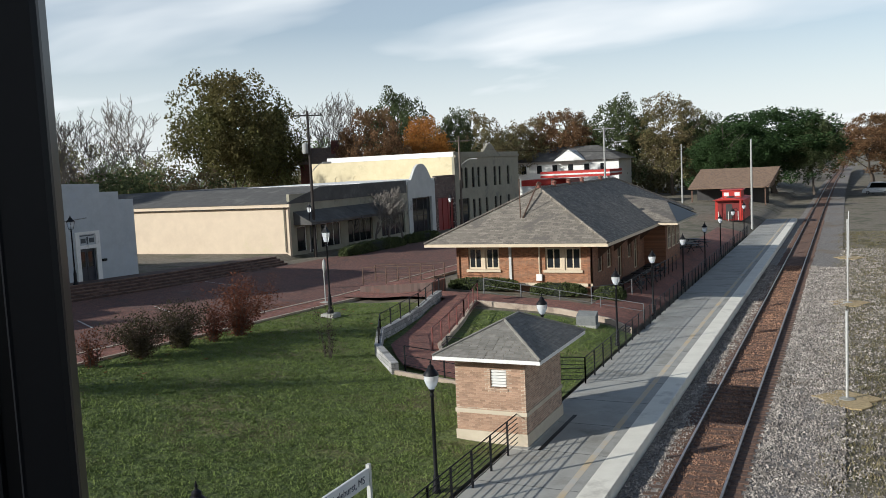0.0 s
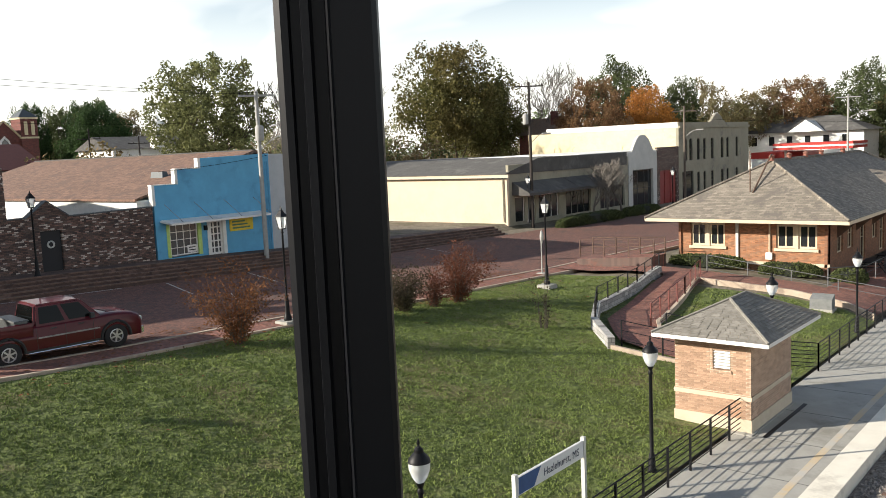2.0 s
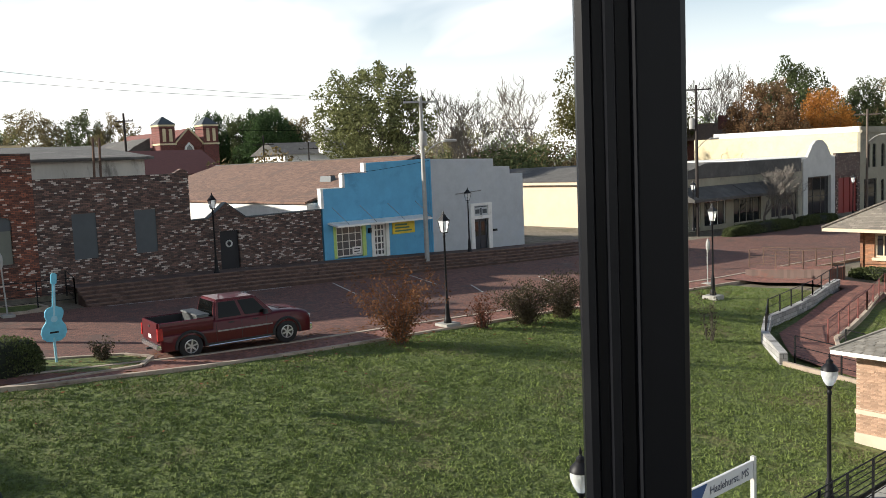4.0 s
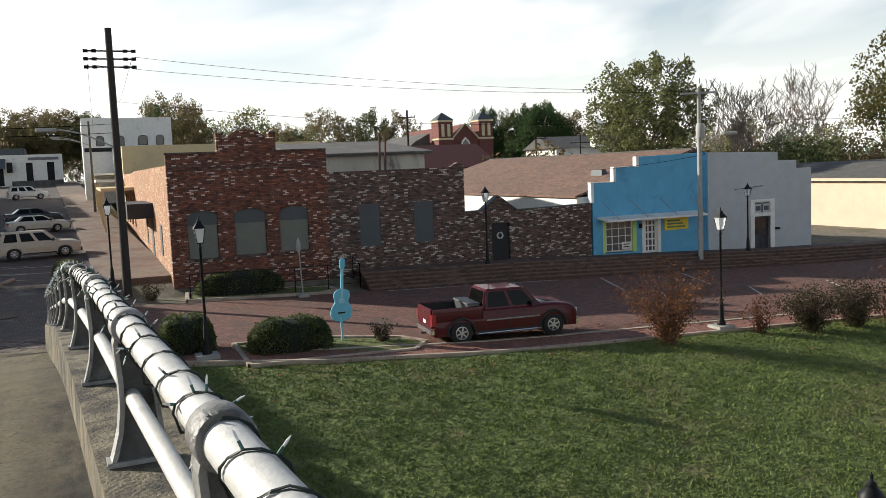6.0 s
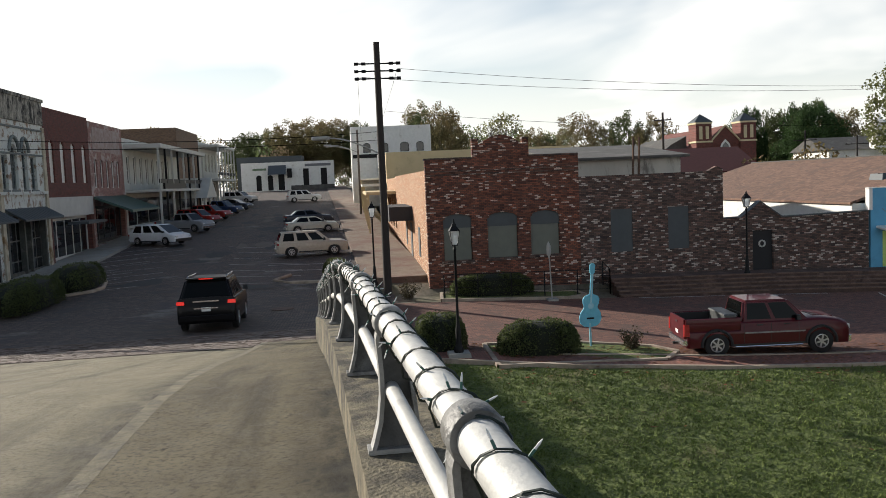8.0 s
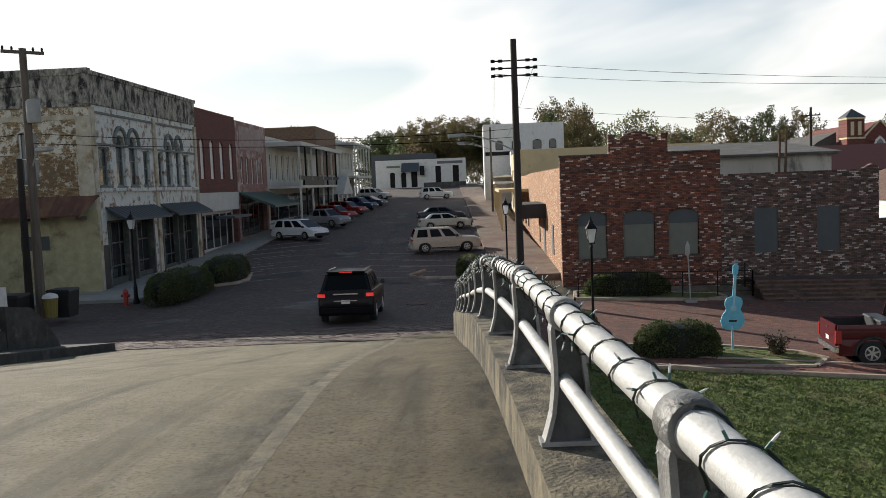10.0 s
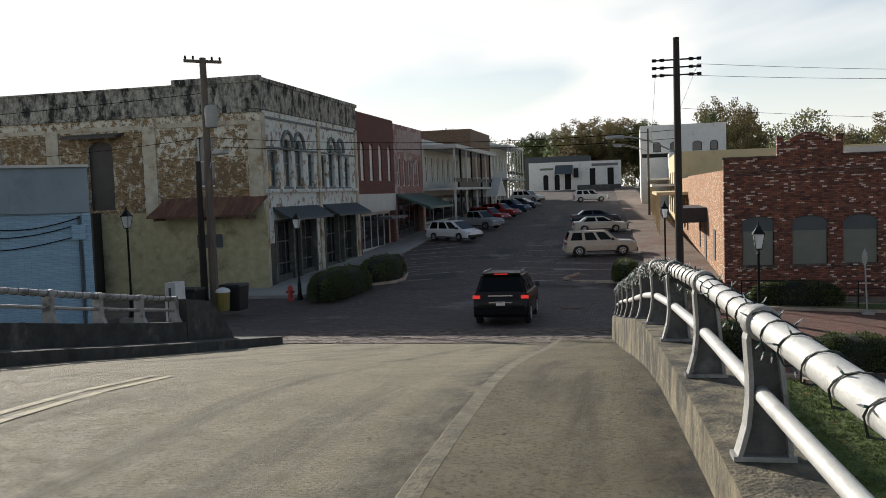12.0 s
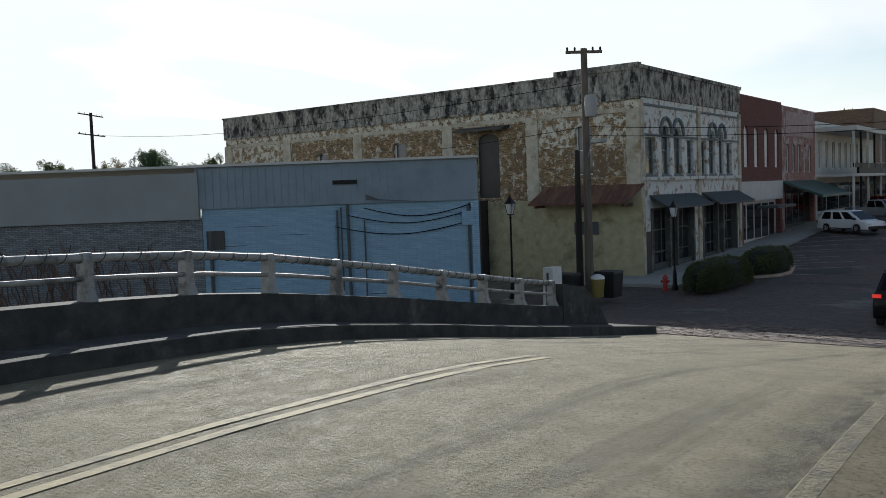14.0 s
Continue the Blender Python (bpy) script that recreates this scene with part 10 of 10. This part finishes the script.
part("canopy", Geo().box(-54, -40.3, 162, 172, 6.0, 7.2), P_CAB, h, "red canopy band")
part("canopy_band", Geo().box(-54.1, -40.2, 161.9, 172.1, 6.45, 6.75), M_WHITE, h)
for x in (-53, -41.5):
    part("column", Geo().box(x - 0.2, x + 0.2, 166, 166.4, 0.5, 6.0), M_WHITE, h)
part("store", Geo().box(-60, -50, 168, 178, 0.5, 5.2), M_WHITE, h, "white store")
part("store_band", Geo().box(-60.1, -49.9, 167.9, 178.1, 4.4, 5.6), P_CAB, h)
h = house("white_house", "white house with a grey hipped roof beyond the filling station", (-55, 190, 1))
part("wall", Geo().box(-67, -44, 185, 197, 0.5, 9.2), M_WHITE, h)
g = Geo()
for f in (((-68, 184, 9.2), (-43, 184, 9.2), (-50, 191, 12.4), (-61, 191, 12.4)), ((-43, 184, 9.2), (-43, 198, 9.2), (-50, 191, 12.4)), ((-43, 198, 9.2), (-68, 198, 9.2), (-61, 191, 12.4), (-50, 191, 12.4)), ((-68, 198, 9.2), (-68, 184, 9.2), (-61, 191, 12.4))):
    g.face(f)
part("roof", g, M_ROOFGREY, h)
g = Geo()
g.prism([(-58, 183, 9.2), (-51, 183, 9.2), (-54.5, 183, 11.6)], (0, 6, 0))
part("porch_gable", g, M_WHITE, h)
for i in range(6):
    part("window", Geo().box(-66 + 3.6 * i, -64.9 + 3.6 * i, 184.95, 184.99, 6.6, 8.4), M_GLASS, h)
h = house("brick_house", "brown-roofed brick house among the trees behind the shops", (-80, 127, 1))
part("wall", Geo().box(-84, -76, 124, 131, 0.5, 10.6), BR_DRED, h)
g = Geo()
g.prism([(-85, 123, 10.6), (-85, 132, 10.6), (-85, 127.5, 13.4)], (10, 0, 0))
part("roof", g, BR_BROWN, h)
part("chimney", Geo().box(-78.6, -77.6, 125.5, 126.4, 10.6, 14.4), BR_DRED, h)
# the church with two towers
BR_CH = brick_mat("church_brick", (0.17, 0.05, 0.04), (0.13, 0.04, 0.033), (0.10, 0.06, 0.05), wall="x")
h = house("church", "red brick church with twin white-trimmed towers", (-127, 56, 3))
part("nave", Geo().box(-150, -125.2, 53.5, 59.0, 3, 12.6), BR_CH, h)
g = Geo()
g.prism([(-125, 53.5, 12.6), (-125, 59.0, 12.6), (-125, 56.2, 15.4)], (-25, 0, 0))
part("gable_roof", g, BR_CH, h, "red gable with white coping")
for a, b in (((53.4, 12.6), (56.2, 15.5)), ((59.1, 12.6), (56.2, 15.5))):
    part("gable_coping", Geo().tube([(-124.9, *a), (-124.9, *b)], 0.14, 5), M_CREAM, h, "pale gable coping")
for y in (52.75, 59.65):
    tw = part("tower", Geo().box(-127.5, -124.6, y - 1.2, y + 1.2, 3, 16.0), BR_CH, h)
    for z in (13.0, 15.75):
        part("tower_band", Geo().box(-127.6, -124.5, y - 1.3, y + 1.3, z, z + 0.25), M_CREAM, tw, "cream cornice")
    part("tower_roof", Geo().lathe((-126, y, 16.0), [(1.95, 0), (1.9, 0.12), (0.1, 1.25)], 4, start=math.pi / 4), M_SLATE, tw, "dark pyramid cap")
    for q in (-0.5, 0.5):
        part("tower_window", Geo().box(-124.58, -124.5, y + q - 0.24, y + q + 0.24, 13.5, 15.4), M_CREAM, tw)
wd_ = [(y, z) for y, z in ((55.3, 10.0), (57.1, 10.0), (57.1, 11.9), (56.8, 12.8), (56.2, 13.4), (55.6, 12.8), (55.3, 11.9))]
part("rose_window", Geo().prism([(-124.98, y, z) for y, z in wd_], (0.08, 0, 0)), M_WHITE, h, "white traceried window")
part("rose_window_glass", Geo().prism([(-124.89, 56.2 + (y - 56.2) * 0.7, 11.6 + (z - 11.6) * 0.78) for y, z in wd_], (0.03, 0, 0)), M_GLASS2, h)
part("side_aisle", Geo().prism([(-128, 46.0, 10.8), (-128, 51.4, 10.8), (-128, 51.4, 14.2), (-128, 49.0, 13.0)], (-18, 0, 0)), M_ROOFGREY, h, "grey side roof")
h = house("red_roof_shed", "low shed with a dark red metal roof before the church", (-95, 42, 3))
part("wall", Geo().box(-104, -92, 33.5, 45, 3, 8.6), M_WW, h)
part("roof", Geo().prism([(-91.5, 33, 8.6), (-91.5, 45.5, 8.6), (-98, 45.5, 11.4), (-98, 33, 11.4)], (0, 0, 0.12)), mat("dark_red_metal_roof", (0.085, 0.020, 0.018), rough=0.85), h)
h = house("cupola_building", "low white building with a white cupola among the trees", (-135, 84, 3))
part("wall", Geo().box(-142, -131, 76, 92, 3, 11.2), M_WHITE, h)
part("roof", Geo().prism([(-130.5, 75.5, 11.2), (-136.5, 75.5, 13.4), (-142.5, 75.5, 11.2)], (0, 17, 0)), M_ROOFGREY, h)
part("cupola", Geo().box(-131.2, -129.2, 83, 85, 11.2, 15.2), M_WHITE, h)
part("cupola_cap", Geo().lathe((-130.2, 84, 15.2), [(1.5, 0), (0.5, 0.6), (0.08, 1.6)], 8), M_WHITE, h)

# worn white parking lines and a kerbed island end on the main street
for i in range(8):
    g = Geo()
    d0 = 51.0 + 3.1 * i
    q = [(d0, -16.0), (d0 + 2.9, -11.9), (d0 + 3.05, -11.9), (d0 + 0.15, -16.0)]
    g.face([on_bridge(d, l, road_z(d) + 0.028) for d, l in q])
    setting("parking_line", g, M_WHITELINE, "worn white angled parking line on the main street", fix=False, category="road marking")
for i in range(6):
    g = Geo()
    d0 = 52.5 + 3.2 * i
    q = [(d0, 1.9), (d0 + 1.0, -3.4), (d0 + 1.15, -3.4), (d0 + 0.15, 1.9)]
    g.face([on_bridge(d, l, road_z(d) + 0.028) for d, l in q])
    setting("parking_line", g, M_WHITELINE, "worn white angled parking line on the main street", fix=False, category="road marking")
for pts in ([(47.2, -16.2), (47.0, -13.6), (48.2, -12.2), (49.6, -11.9), (52.6, -12.4)], [(46.6, 2.0), (47.2, -1.6), (48.6, -2.6), (50.6, -1.8)]):
    setting("island_kerb", Geo().tube([on_bridge(d, l, road_z(d) + 0.08) for d, l in pts], 0.11, 6), M_KERB, "pale concrete kerb of a planted island", category="kerb")

# bricks at the foot of the bridge: the first courses laid one by one, the rest as one field
# pavers toned paler than the street, carrying the same painted sunlight
M_PAVER = mat("worn_street_paver", (0.215, 0.165, 0.135), (0.110, 0.084, 0.070), scale=2.2, rough=0.85, bump=0.5, bscale=30, isl=0.4, obj=True)
M_PAVERS = mat("worn_street_pavers", (0.205, 0.155, 0.128), (0.105, 0.080, 0.067), scale=2.2, rough=0.85, bump=0.5, bscale=30, c3=(0.10, 0.075, 0.062), s3=0.5, amount3=0.3, isl=0.4)
rb = random.Random(17)
paver = Geo().box(-0.0545, 0.0545, -0.111, 0.111, -0.05, 0.0, top=0.006).mesh("brick", M_PAVER)
band = bpy.data.objects["brick_band"]
slope = math.degrees(math.atan2(road_z(21.8) - road_z(24.8), 3.0))
field, count = Geo(), 0
for i in range(74):
    d = 21.86 + 0.115 * i
    for j in range(48):
        l = -11.2 + 0.228 * (j + 0.5 * (i % 2))
        z = road_z(d) + 0.014 + rb.uniform(-0.003, 0.004)
        x, y, _ = on_bridge(d, l, 0)
        if i < 13 and -6.3 < l < -0.9 and count < 300:
            o = new("brick", paver)
            o.parent = band
            o.matrix_basis = pose(x, y, z, rb.uniform(-1.0, 1.0), -slope + rb.uniform(-1.2, 1.2), 2.1 + rb.uniform(-2, 2))
            count += 1
        else:
            c, n = (x, y, z), len(field.v)
            q = [(sx * 0.05, sy * 0.106) for sx, sy in ((-1, -1), (1, -1), (1, 1), (-1, 1))]
            t1, t2 = rb.uniform(-0.003, 0.003), rb.uniform(-0.004, 0.004)
            field.v += [(x + a, y + b, z - 0.05) for a, b in q] + [(x + a * 1.0, y + b * 1.0, z + (t1 if a > 0 else -t1) + (t2 if b > 0 else -t2) + a * math.tan(radians(slope))) for a, b in q]
            for f in ((4, 5, 6, 7), (0, 1, 5, 4), (1, 2, 6, 5), (2, 3, 7, 6), (3, 0, 4, 7)):
                field.f.append(tuple(n + k for k in f))
                field.m.append(0)
tagged(part("brick_field", field, M_PAVERS, band, "uneven worn paving bricks", fix=False), kind="stuff")
# bricks of the shed's front wall
M_SHEDBRICK = mat("shed_brick_face", (0.385, 0.250, 0.168), (0.30, 0.188, 0.125), scale=5, rough=0.9, bump=0.4, bscale=60, isl=0.22, obj=True)
face = Geo().box(-0.097, 0.097, -0.007, 0.012, -0.0285, 0.0285).mesh("brick", M_SHEDBRICK)
wall_f = next(o for o in shed.children if o.name.startswith("front_wall"))
count = 0
for i in range(37):
    z = 0.455 + 0.0684 * i
    if 0.96 < z < 1.15 or z > 2.78:
        continue
    for j in range(12):
        x = -11.39 + 0.204 * (j + 0.5 * (i % 2))
        if x > -9.19 or (-10.42 < x < -9.58 and 1.74 < z < 2.5) or count >= 330:
            continue
        o = new("brick", face)
        o.parent = wall_f
        o.matrix_basis = pose(x, 25.1, z)
        count += 1

# tar patches and repairs on the main street
M_TAR = mat("old_tar_patch", (0.030, 0.029, 0.028), (0.018, 0.018, 0.017), scale=3, rough=0.85, bump=0.6, bscale=12)
M_REPAIR = mat("pale_brick_repair", (0.135, 0.105, 0.088), (0.075, 0.055, 0.045), scale=5, rough=0.9, bump=0.6, bscale=10)
rq = random.Random(44)
for i in range(34):
    d, l = 46 + 78 * rq.random() ** 1.3, -11.5 + 10.0 * rq.random()
    a_, b_ = rq.uniform(0.5, 2.2), rq.uniform(0.3, 1.1)
    ring = []
    for w in span(0, 5.9, 0.45):
        r = 1 + rq.uniform(-0.25, 0.25)
        ring.append((d + a_ * r * math.cos(w), l + b_ * r * math.sin(w)))
    g = Geo()
    g.face([on_bridge(u, v, road_z(u) + 0.027 + 0.0004 * i) for u, v in ring])
    setting("street_patch", g, M_REPAIR if i % 3 == 0 else M_TAR, "old patch in the brick main street", fix=False, category="road patch")
table = thing("patio_table", "dark metal patio table with benches in the depot yard", "table", "tables of the depot yard")
part("tabletop", Geo().box(-0.45, 0.45, -0.85, 0.85, 0.70, 0.75), M_BLACK, table, bevel=0.012)
for x in (-0.75, 0.75):
    part("bench", Geo().box(x - 0.15, x + 0.15, -0.85, 0.85, 0.42, 0.47), M_BLACK, table, bevel=0.01)
for y in (-0.6, 0.6):
    part("leg_frame", Geo().tube([(-0.8, y, 0.0), (-0.3, y, 0.7), (0.3, y, 0.7), (0.8, y, 0.0)], 0.03, 6), M_BLACK, table)
    part("stretcher", Geo().tube([(-0.78, y, 0.41), (0.78, y, 0.41)], 0.025, 6), M_BLACK, table)
TABLES = ((-12.2, 53.2), (-12.1, 56.6), (-12.2, 60.2), (-12.0, 75.6), (-12.1, 79.5))
table.matrix_basis = pose(*TABLES[0], land_z(*TABLES[0]) + 0.11, 0, 0, 8)
for x, y in TABLES[1:]:
    copy_thing(table, pose(x, y, land_z(x, y) + 0.11, 0, 0, 3 * y))
